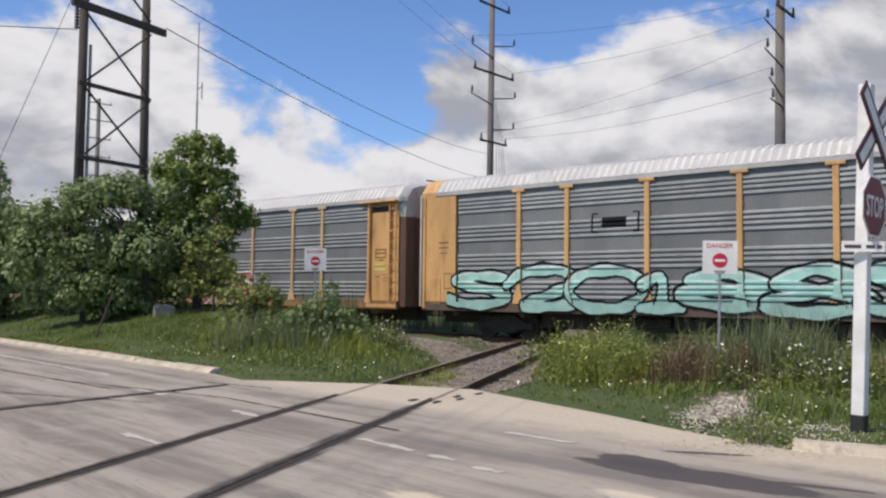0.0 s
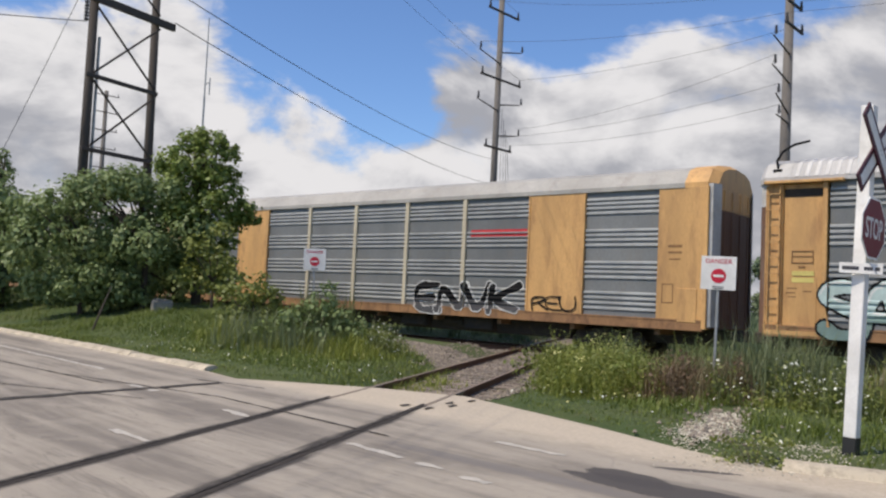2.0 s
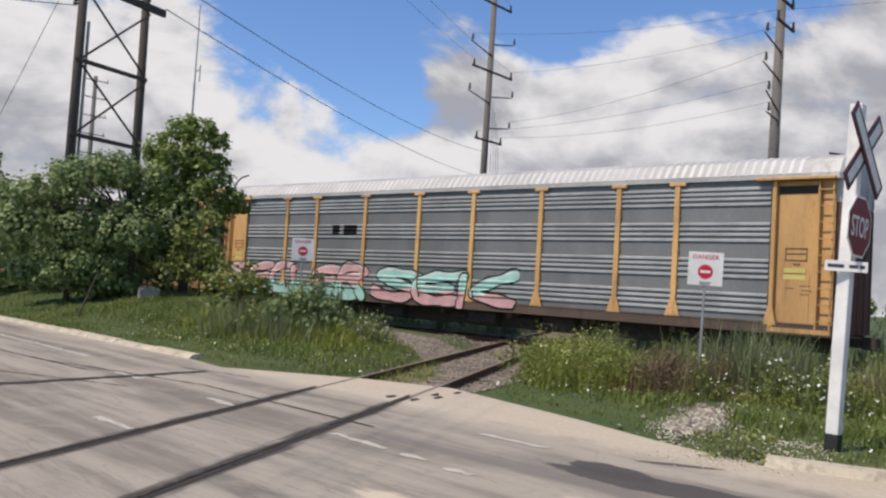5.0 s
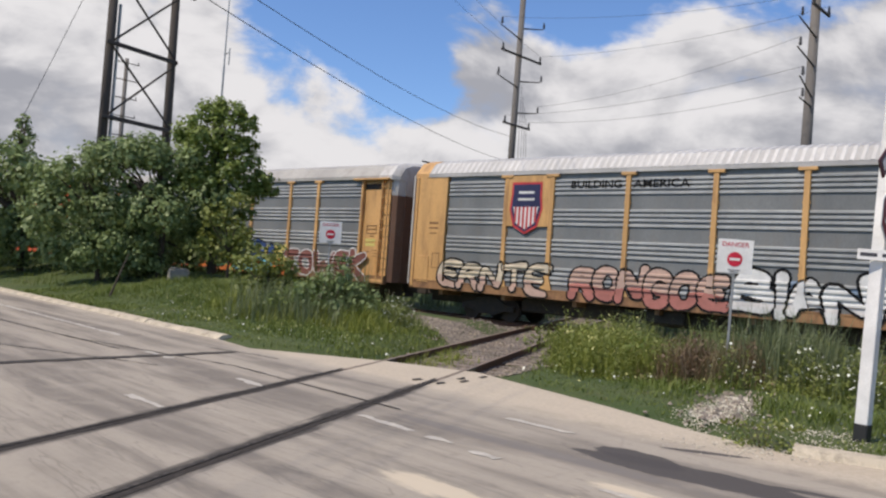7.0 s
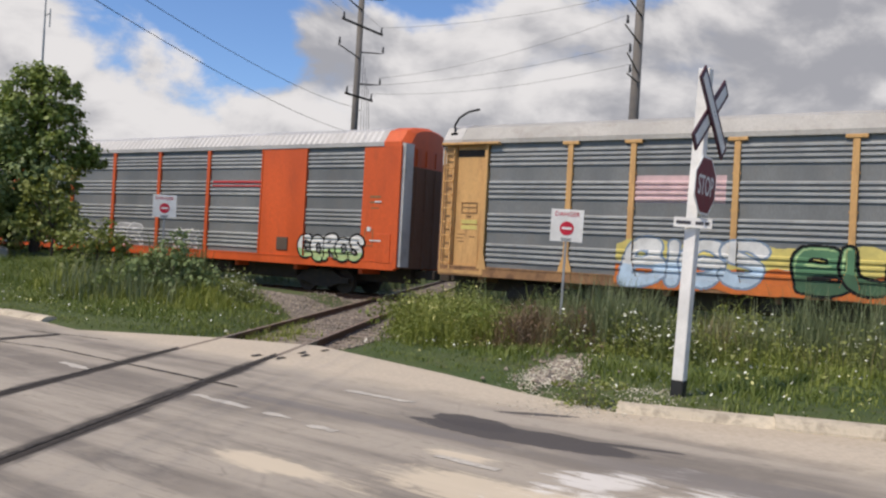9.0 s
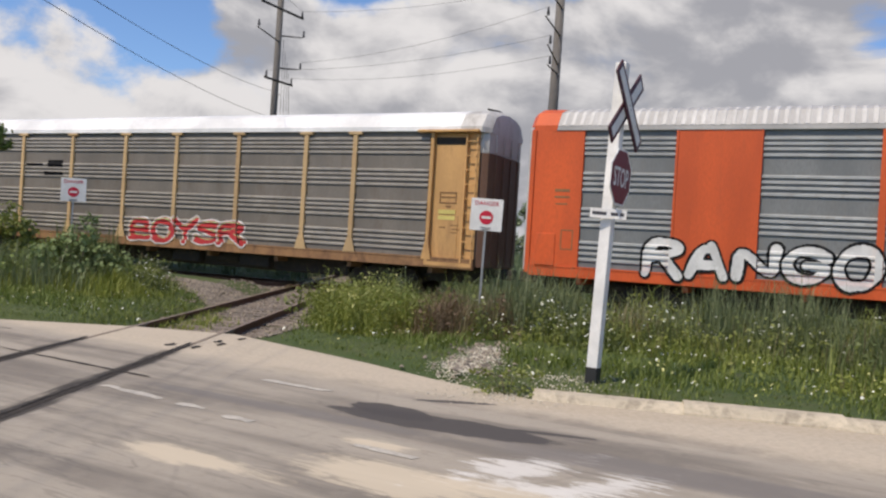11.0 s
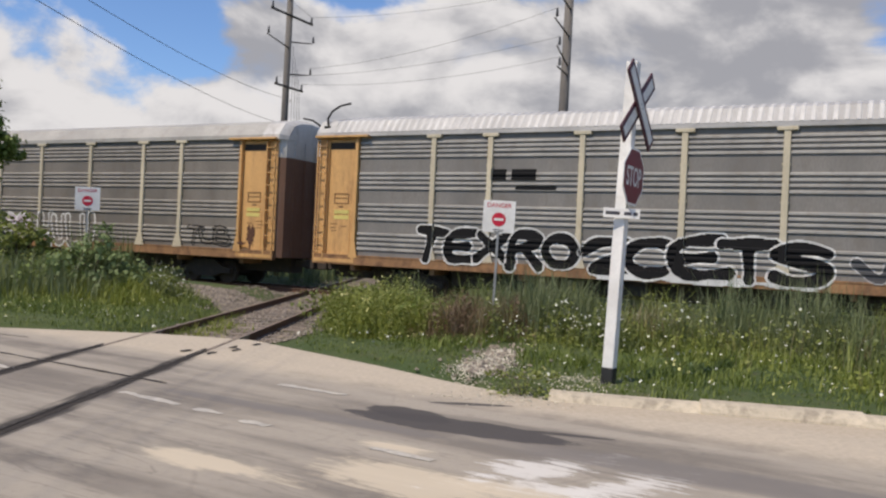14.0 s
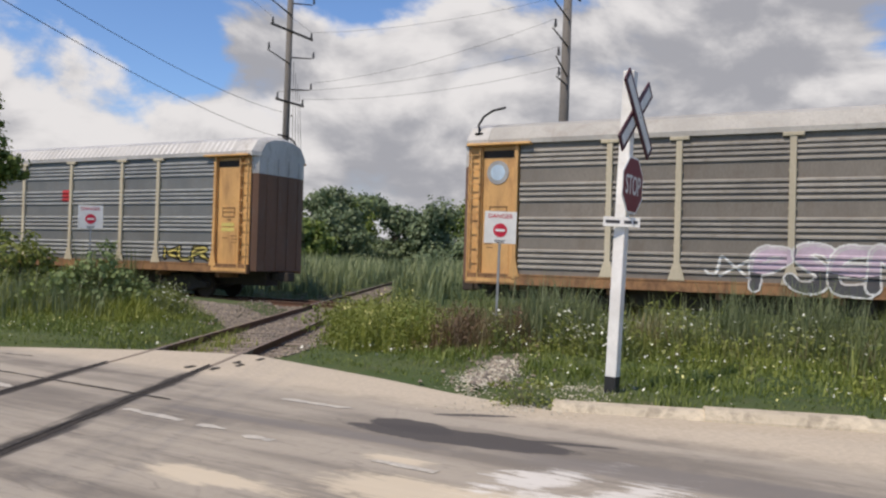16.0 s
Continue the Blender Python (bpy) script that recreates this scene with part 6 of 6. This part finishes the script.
    blades("weeds", yellow, hy, 0.006, 0.9, FRESH_M, "tall yellow-green herbs by the spur track", "weeds", 48, 4)
    herbs("herb_leaves", yellow, hy, 8000, LEAF_LIGHT, "small fresh leaves of tall herbs", 148, 0.018, 0.045)
    dock, hd = stand([clump(4.05, 14.6, 0.3, 0.3, 170), clump(4.75, 14.3, 0.25, 0.3, 110), clump(3.6, 14.2, 0.25, 0.25, 80)], 0.75)
    blades("withered_weeds", dock, hd, 0.007, 0.5, DOCK_M, "withered red-brown dock round the sign", "weeds", 49, 4)
    herbs("withered_leaves", dock, hd, 2600, DOCK_M, "withered brown dock leaves", 149, 0.015, 0.045)
    bloom, hb = stand([clump(6.2, 13.3, 0.4, 0.4, 220), clump(5.6, 13.9, 0.3, 0.3, 150), clump(-1.75, 21.6, 0.3, 0.5, 220), clump(-1.5, 22.8, 0.3, 0.4, 150), clump(9.3, 12.6, 1.0, 0.5, 170), clump(12.0, 11.0, 1.0, 0.5, 160), clump(7.6, 13.2, 0.5, 0.4, 120), clump(4.5, 13.9, 0.2, 0.25, 60), clump(1.25, 17.6, 0.2, 0.5, 100)], 0.7)
    blades("weeds", bloom, hb, 0.006, 0.5, SHADY_M, "thin stems of flowering weeds", "weeds", 50, 3)
    herbs("herb_leaves", bloom, hb, 6500, LEAF_LIGHT, "leaves of flowering weeds", 150)
    longg, hl = stand([clump(-4.4, 21.3, 0.7, 0.5, 420), clump(-3.2, 20.6, 0.7, 0.6, 700), clump(-2.3, 20.2, 0.5, 0.6, 400), clump(-5.6, 22.4, 0.6, 0.5, 220)], 0.55)
    blades("long_grass", longg, hl, 0.010, 0.8, FRESH_M, "long bright green grass on the bank", "grass", 52, 4)
    dark, hk = stand([clump(-3.0, 21.2, 0.28, 0.35, 300), clump(-3.5, 21.6, 0.3, 0.35, 240), clump(-2.5, 21.6, 0.25, 0.35, 160)], 1.55)
    blades("tall_weeds", dark, hk, 0.013, 0.35, SHADY_M, "tall dark green weeds before the sign", "weeds", 54, 4)
    between = np.concatenate([SPUR * np.array((SN.x, SN.y)) + np.outer(r.uniform(14.9, 17.4, 220), (SD.x, SD.y)) + np.outer(r.normal(-0.3, 0.25, 220), (SN.x, SN.y)),
                              SPUR * np.array((SN.x, SN.y)) + np.outer(r.uniform(14.8, 20, 160), (SD.x, SD.y)) + np.outer(r.normal(-0.72, 0.06, 160), (SN.x, SN.y))])
    between = np.column_stack([between, height(between[:, 0], between[:, 1])])
    blades("track_weeds", between, r.uniform(0.06, 0.24, len(between)), 0.008, 0.9, FRESH_M, "small weeds growing between the spur rails", "weeds", 53, 4)
    r = np.random.RandomState(8)
    D = W[r.rand(len(W)) < 0.10]
    blades("dry_stalks", D, np.full(len(D), 0.6), 0.004, 0.3, DRY_M, "dry brown stalks among the weeds", "weeds", 44, 2)
    # reeds round the near sign and along the right
    def reeds(cx, cy, sx, sy, n, hh, seed):
        rr = np.random.RandomState(seed)
        x, y = rr.normal(cx, sx, n), rr.normal(cy, sy, n)
        k = ~inside(x, y, EDGE + BACK) & free(x, y, np.abs(x * SN.x + y * SN.y - SPUR), rr.rand(n))
        return np.stack([x[k], y[k], height(x[k], y[k])], 1), np.full(k.sum(), hh)
    sets = [reeds(5.35, 14.7, 0.28, 0.35, 520, 1.3, 1), reeds(6.2, 15.0, 0.3, 0.4, 420, 1.2, 2), reeds(7.9, 14.4, 0.35, 0.4, 200, 1.0, 3), reeds(8.9, 13.7, 0.3, 0.4, 260, 1.35, 30), reeds(10.3, 13.3, 0.4, 0.4, 380, 1.4, 31), reeds(11.6, 12.7, 0.3, 0.4, 200, 1.0, 32), reeds(12.9, 12.1, 0.5, 0.5, 480, 1.45, 4), reeds(14.6, 11.2, 0.5, 0.5, 420, 1.5, 33), reeds(16.6, 9.8, 0.8, 0.6, 520, 1.3, 5),
            reeds(-3.3, 20.6, 0.5, 0.5, 500, 1.0, 6), reeds(-4.7, 21.6, 0.5, 0.6, 360, 1.05, 7), reeds(20, 7.5, 1.8, 0.9, 700, 1.2, 9)]
    R = np.concatenate([s[0] for s in sets])
    H = np.concatenate([s[1] for s in sets])
    blades("reeds", R, H * np.random.RandomState(2).uniform(0.45, 1.1, len(H)), 0.009, 0.5, REED_M, "tall grey-green reeds and grasses", "reeds", 51, 2)
    dry = [reeds(4.35, 14.3, 0.35, 0.3, 260, 0.7, 21), reeds(3.5, 15.0, 0.4, 0.35, 180, 0.6, 22), reeds(7.4, 14.0, 0.5, 0.4, 120, 0.8, 23), reeds(13.5, 11.5, 1.8, 0.7, 160, 0.9, 24)]
    blades("dry_stalks", np.concatenate([s[0] for s in dry]), np.concatenate([s[1] for s in dry]), 0.006, 0.55, DRY_M, "brown withered stalks round the sign", "weeds", 45, 2)
    # flowers
    q = np.random.RandomState(5)
    lump = np.array([noise.noise(Vector((x * 0.9, y * 0.9, 9.0))) for x, y in W[:, :2]])
    some = q.rand(len(W)) < 0.012 + 0.07 * np.clip(lump, 0, 1)
    FW = W[some].copy()
    FW[:, 2] += h[some] * q.uniform(0.75, 1.05, len(FW))
    pick = q.rand(len(bloom)) < 0.42
    BW = bloom[pick].copy()
    BW[:, :2] += q.normal(0, 0.09, (len(BW), 2))
    BW[:, 2] += hb[pick] * q.uniform(0.65, 1.12, len(BW))
    YW = np.repeat(yellow, 2, 0)[::7]
    YW[:, :2] += q.normal(0, 0.08, (len(YW), 2))
    YW[:, 2] += np.repeat(hy, 2)[::7] * q.uniform(0.6, 1.05, len(YW))
    extra = scatter(11000, -8, 18, 6, 24, 61, lambda x, y, sp, perp, k: near(x, y, sp, perp, k) & (k < 0.15 + 0.5 * (drift(x, y, 4.0, 0.9) > 0.0)))
    extra[:, 2] += 0.13
    heads("white_wildflowers", np.concatenate([FW, BW]), 0.021, mat("flower_white", (0.74, 0.74, 0.64), 0.8, scale=3, bump=0), "white umbels of wild carrot", 62, 0.4)
    heads("clover_flowers", extra[::2], 0.016, MATS["flower_white"], "small white clover flowers in the grass", 64)
    heads("yellow_wildflowers", np.concatenate([YW, FW[::6] + np.array((0.1, 0.05, -0.08)), extra[1::4]]), 0.017, mat("flower_yellow", (0.66, 0.62, 0.26), 0.8, scale=3, bump=0), "small yellow wildflowers in the grass", 63)
    # long grass in the open strip beyond the track, its colour paled for haze
    open_strip = scatter(9000, 3, 26, 33, 82, 73, lambda x, y, sp, perp, k: (perp > MAIN + 3.5) & (sp > 1.6) & (np.abs(np.degrees(np.arctan2(x, y)) - 9.5) < 8))
    blades("long_grass", open_strip, np.random.RandomState(4).uniform(0.9, 1.9, len(open_strip)), 0.035, 0.5, HAZE_GRASS, "long green grass beyond the track, paled as by haze", "grass", 74, 3)
    # beyond the main track
    far = lambda x, y, sp, perp, k: (perp > MAIN + 2.6) & (sp > 1.4) & (perp < 75)
    B = scatter(26000, -45, 45, 24, 92, 71, far)
    blades("far_weeds", B, 0.5 + 0.5 * np.random.RandomState(3).rand(len(B)) + 0.9 * sstep(B[:, 1], 45, 80), 0.03, 0.6, LEAF_HAZE, "tall weeds and scrub beyond the track", "weeds", 72, 3)


def leaves(r, centre, radius, n, size, squash=1.0, shell=0.55):
    """Leaf quads round one clump, most near its surface, folded along the midrib."""
    d = r.normal(0, 1, (n, 3))
    d /= np.linalg.norm(d, axis=1)[:, None]
    rad = radius * (shell + (1.08 - shell) * r.rand(n) ** 0.6)
    bump = 1 + 0.34 * np.sin(d[:, 0] * 7 + centre[0]) * np.sin(d[:, 1] * 6 + centre[1]) + 0.15 * np.sin(d[:, 2] * 9)
    c = d * (rad * bump)[:, None] * np.array((1, 1, squash)) + np.asarray(centre)
    face = d * 0.9 + np.array((0, 0, 0.35)) + r.normal(0, 0.42, (n, 3))
    u = np.cross(face, r.normal(0, 1, (n, 3)))
    u /= np.linalg.norm(u, axis=1)[:, None] + 1e-9
    v = np.cross(face, u)
    v /= np.linalg.norm(v, axis=1)[:, None] + 1e-9
    s = (size * r.uniform(0.55, 1.35, n))[:, None]
    w = s * 0.42
    return np.stack([c - u * s * 0.5, c + v * w, c + u * s * 0.6, c - v * w], 1)


def foliage(name, lobes, density, size, material, parent, seed, label=""):
    r = np.random.RandomState(seed)
    Q = np.concatenate([leaves(r, c, rad, int(density * rad * rad), size, sq) for c, rad, sq in lobes])
    n = len(Q)
    ob = soup(name, Q.reshape(-1, 3).tolist(), [(4 * i, 4 * i + 1, 4 * i + 2, 4 * i + 3) for i in range(n)], material, parent)
    return tagged(ob, label) if label else ob


def limbs(parent, foot, tips, r0, seed):
    """A tapered trunk that forks into limbs reaching the clumps."""
    rnd = random.Random(seed)
    fork = Vector(foot) + Vector((0, 0, max(0.15, (min(t[2] for t in tips) - foot[2]) * 0.6)))
    bm = bmesh.new()
    tube(bm, foot, fork, r0, r0 * 0.75, 9)
    part("trunk", bm, BARK, parent, "", None, True)
    for t in tips:
        t = Vector(t)
        mid = fork.lerp(t, 0.5) + Vector((rnd.uniform(-0.2, 0.2), rnd.uniform(-0.2, 0.2), 0.15))
        bm = bmesh.new()
        tube(bm, fork, mid, r0 * 0.55, r0 * 0.35, 7)
        tube(bm, mid, t, r0 * 0.35, r0 * 0.10, 6)
        part("limb", bm, BARK, parent, "", None, True)


def plant(name, label, category, az, dist, lobes, density, size, material, r0, seed, group=""):
    """lobes: sideways and height offsets and radius, seen from the road; depth is varied by the seed."""
    f = polar(az, dist)
    g = float(height(f.x, f.y))
    ob = tagged(new(name), label, category, group)
    ob.matrix_basis = Matrix.Translation((f.x, f.y, g)) @ pose(0, 0, 0, 0, 0, -az)
    rnd = random.Random(seed)
    L = []
    for dx, z, rad in lobes:
        L.append(((dx, rnd.uniform(-0.5, 0.5) * rad * 1.3, z), rad, rnd.uniform(0.75, 0.95)))
        for _ in range(5):
            a, e = rnd.uniform(0, 6.28), rnd.uniform(-0.4, 1.0)
            k = rad * rnd.uniform(0.8, 1.15)
            L.append(((dx + k * math.cos(a) * math.cos(e), L[-1][0][1] * 0.5 + k * math.sin(a) * math.cos(e), max(0.35, z + k * math.sin(e) * 0.9)), rad * rnd.uniform(0.28, 0.55), 0.85))
    if r0:
        limbs(ob, (0, 0, -0.2), ([l[0] for l in L if l[0][2] > 0.8] or [l[0] for l in L])[:(9 if dist < 50 else 4)], r0, seed)
    foliage("crown", L, density, size, material, ob, seed)
    return ob


def build_plants():
    # the tall bright tree and the dark shrubs round it
    plant("tree", "bushy green deciduous tree with an uneven lobed crown", "tree", -16.4, 31.0,
          [(-0.45, 5.65, 0.55), (0.2, 5.7, 0.5), (0.8, 5.35, 0.38), (-1.15, 4.9, 0.55), (0.0, 4.75, 0.7), (0.95, 4.7, 0.32), (-0.7, 4.1, 0.8), (0.65, 3.85, 0.7), (1.5, 3.45, 0.4), (1.75, 3.1, 0.25), (1.1, 3.0, 0.5), (0.2, 3.0, 0.8), (-0.8, 2.9, 0.8), (0.95, 2.2, 0.35)], 1350, 0.135, LEAF_MID, 0.17, 101)
    plant("shrub", "large dark green shrub on the grassy bank", "shrub", -19.6, 30.2,
          [(-1.7, 3.7, 0.75), (-0.7, 4.1, 0.7), (0.3, 3.6, 0.85), (1.3, 2.7, 0.8), (-1.5, 2.2, 0.9), (-0.2, 2.2, 0.95), (0.9, 1.75, 0.7), (-1.1, 1.0, 0.8), (-0.6, 0.6, 0.6), (1.9, 1.9, 0.6), (-1.8, 0.7, 0.75)], 1150, 0.135, LEAF_DARK, 0.12, 102)
    # added backing shrub, makes the hollow under the tree dark
    plant("shrub", "dark shrub added to fill the shaded hollow under the tree", "shrub", -17.6, 33.5,
          [(-1.6, 1.2, 0.9), (-0.4, 1.4, 0.9), (0.8, 1.3, 0.9), (1.6, 0.8, 0.6), (0.2, 0.5, 0.8), (-1.2, 0.5, 0.8)], 800, 0.14, LEAF_DARK, 0.08, 114)
    # added backing shrub, keeps the bright train from showing through dark hollows
    plant("shrub", "dark shrub added behind the others to fill shaded hollows", "shrub", -21.4, 35.5,
          [(-2.4, 1.2, 0.9), (-1.2, 1.5, 1.0), (0.1, 1.4, 1.0), (1.4, 1.3, 1.0), (2.4, 1.0, 0.8), (-1.8, 0.5, 0.8), (0.8, 0.5, 0.8)], 700, 0.16, LEAF_DARK, 0.08, 115)
    plant("shrub", "large dark green shrub on the grassy bank", "shrub", -23.2, 31.2,
          [(-1.1, 3.6, 0.7), (-0.1, 4.0, 0.7), (0.9, 4.4, 0.65), (-1.4, 2.4, 0.8), (0.2, 2.5, 0.9), (-0.9, 1.0, 0.8), (0.5, 0.9, 0.9), (1.4, 2.7, 0.7), (1.5, 0.8, 0.75), (-2.0, 1.9, 0.6)], 1150, 0.135, LEAF_DARK, 0.12, 103)
    plant("shrub", "dense dark hedge shrub behind the verge", "shrub", -27.6, 38.0,
          [(-2.2, 3.8, 1.2), (-0.8, 3.9, 1.2), (0.7, 3.6, 1.1), (1.8, 3.3, 1.0), (-1.8, 1.4, 1.4), (0.2, 1.3, 1.4), (1.8, 1.2, 1.2), (-2.6, 0.8, 1.0), (2.6, 0.9, 1.0), (2.9, 2.4, 0.9)], 330, 0.22, LEAF_DARK, 0.14, 104)
    plant("shrub", "dense dark hedge shrub behind the verge", "shrub", -34.0, 42.0,
          [(-2.4, 4.2, 1.4), (-0.6, 4.4, 1.4), (1.4, 4.0, 1.4), (-1.8, 1.4, 1.6), (0.6, 1.4, 1.6), (2.4, 1.4, 1.5), (3.4, 2.6, 1.2), (-3.2, 2.2, 1.2)], 300, 0.24, LEAF_DARK, 0.16, 105)
    plant("conifer", "dark narrow conifer rising over the hedge", "tree", -28.1, 46.0,
          [(0, 6.6, 0.35), (0.1, 6.0, 0.5), (-0.2, 5.3, 0.7), (0.2, 4.6, 0.85), (-0.2, 3.8, 1.0), (0.1, 2.6, 1.2), (0, 1.4, 1.2)], 330, 0.20, LEAF_DARK, 0.14, 106)
    # light shrubs and vines at the foot of the tree
    plant("shrub", "yellow-green hanging branches at the foot of the tree", "shrub", -15.4, 28.6, [(-0.5, 1.9, 0.45), (0.2, 1.5, 0.55), (-0.3, 0.9, 0.6), (0.5, 0.7, 0.5), (0.2, 2.5, 0.35)], 620, 0.13, LEAF_LIGHT, 0.05, 107)
    plant("vine_bush", "light green vine-covered bush in the long grass", "bush", -12.9, 24.2, [(-0.5, 0.9, 0.5), (0.0, 1.2, 0.45), (0.45, 0.9, 0.45), (-0.2, 0.4, 0.6), (0.6, 0.4, 0.45)], 800, 0.11, LEAF_LIGHT, 0.04, 108)
    plant("weed_clump", "dark green clump of tall weeds before the sign", "weeds", -8.4, 21.0, [(-0.5, 0.8, 0.4), (0.0, 1.2, 0.35), (0.4, 0.9, 0.38), (0.75, 0.6, 0.35), (-0.1, 0.4, 0.45), (0.15, 1.6, 0.2)], 800, 0.10, LEAF_DARK, 0.03, 109)
    plant("weed_clump", "leafy green clump of weeds in the verge", "weeds", -10.6, 21.6, [(-0.4, 0.5, 0.4), (0.2, 0.7, 0.38), (0.6, 0.4, 0.35)], 800, 0.09, LEAF_MID, 0.02, 110)
    plant("weed_clump", "leafy green clump of weeds by the spur track", "weeds", 7.2, 16.4, [(-0.5, 0.35, 0.35), (0.2, 0.45, 0.38), (0.8, 0.35, 0.35)], 900, 0.07, LEAF_LIGHT, 0.015, 111)
    plant("weed_clump", "leafy green clump of weeds by the spur track", "weeds", 11.5, 15.4, [(-0.5, 0.3, 0.3), (0.2, 0.42, 0.34), (0.7, 0.3, 0.3)], 900, 0.07, LEAF_MID, 0.015, 112)
    plant("weed_clump", "small green clump of weeds at the kerb's end", "weeds", 19.8, 9.75, [(-0.25, 0.12, 0.14), (0.0, 0.16, 0.15), (0.25, 0.12, 0.13)], 2600, 0.045, LEAF_LIGHT, 0.008, 113)
    # woods beyond the track
    rnd = random.Random(77)
    spots = [(9.8, 86, 5.9), (7.6, 96, 6.6), (12.0, 84, 5.9), (5.8, 88, 7.4), (5.3, 92, 6.6), (6.6, 82, 4.6), (3.9, 78, 3.4), (1.4, 66, 2.6), (14.4, 66, 2.4), (14.4, 92, 5.2), (2.6, 84, 2.6), (17.5, 95, 5.5), (-0.5, 92, 2.6), (21, 100, 5.4), (-4, 96, 2.8), (25.5, 100, 5.4), (30, 100, 5.4), (-8, 105, 5.8), (11.0, 112, 7.4), (8.4, 118, 7.8), (32.5, 88, 4.2), (34.4, 94, 4.6), (37.6, 82, 4.0), (39.6, 90, 4.6), (41.8, 86, 4.4), (44.5, 92, 4.8), (35.8, 66, 1.9), (33.6, 62, 1.7), (38.6, 64, 1.9)]
    for az, d, h in spots:
        h *= 1.4
        lobes = [(rnd.uniform(-1.8, 1.8), h * rnd.uniform(0.45, 0.86), rnd.uniform(1.1, 1.7)) for _ in range(5)] + [(rnd.uniform(-2.4, 2.4), h * 0.25, 1.6) for _ in range(4)]
        plant("tree", "distant leafy tree in the scrub beyond the track", "tree", az, d, lobes, 150, 0.36, LEAF_HAZE if rnd.random() < 0.7 else LEAF_MID, 0.16, int(az * 10) + 500, "trees beyond the track")


def warehouse():
    """The pale building far behind the track."""
    f = polar(-1.2, 152)
    ob = tagged(new("warehouse"), "distant low cream-coloured warehouse with a flat roof", "building")
    ob.matrix_basis = Matrix.Translation((f.x, f.y, -0.4)) @ pose(0, 0, 0, 0, 0, 4)
    cream = mat("cream_cladding", (0.62, 0.62, 0.50), 0.8, dirt=(0.48, 0.47, 0.38), dirt_amount=0.4, scale=0.3, streak=0.3)
    bm = bmesh.new()
    box(bm, -13, 13, 0, 22, 0, 13.2)
    part("wall", bm, cream, ob)
    bm = bmesh.new()
    box(bm, -13.2, 13.2, -0.2, 22.2, 13.2, 13.7, 0.05)
    part("roof", bm, ROOF_DULL, ob)
    bm = bmesh.new()
    box(bm, -13.1, 13.1, -0.25, 0.0, 9.6, 10.2)
    part("band", bm, mat("grey_trim", (0.30, 0.32, 0.31), 0.7, scale=1), ob, "grey band round the wall")
    for x in (-9, -3, 3, 9):
        bm = bmesh.new()
        box(bm, x - 1.8, x + 1.8, -0.12, 0.0, 0.4, 4.6)
        part("loading_door", bm, GALV, ob)


def small_things():
    warehouse()
    f = polar(-18.45, 29.2)
    g = float(height(f.x, f.y))
    bm = bmesh.new()
    box(bm, -0.32, 0.32, -0.26, 0.26, -0.15, 0.33, 0.05)
    box(bm, -0.27, 0.27, -0.2, 0.2, 0.33, 0.37, 0.02)
    tagged(part("concrete_block", bm, mat("old_grey_concrete", (0.27, 0.255, 0.22), 0.95, dirt=(0.13, 0.12, 0.09), dirt_amount=0.6, scale=2.5), None, "", Matrix.Translation((f.x, f.y, g)) @ pose(0, 0, 0, 0, 3, 25)), "weathered concrete block in the grass under the tree", "concrete block")
    f = polar(-22.6, 26.6)
    g = float(height(f.x, f.y))
    bm = bmesh.new()
    tube(bm, (0, 0, -0.2), (0.3, 0, 0.7), 0.035, 0.028, 7)
    tube(bm, (0.3, 0, 0.7), (0.5, 0.02, 1.3), 0.028, 0.016, 7)
    tagged(part("stake", bm, BARK, None, "", Matrix.Translation((f.x, f.y, g)) @ pose(0, 0, 0, 0, 0, 15)), "dark crooked wooden stake leaning in the grass", "stake")


build_grass()
build_plants()
small_things()

motions()
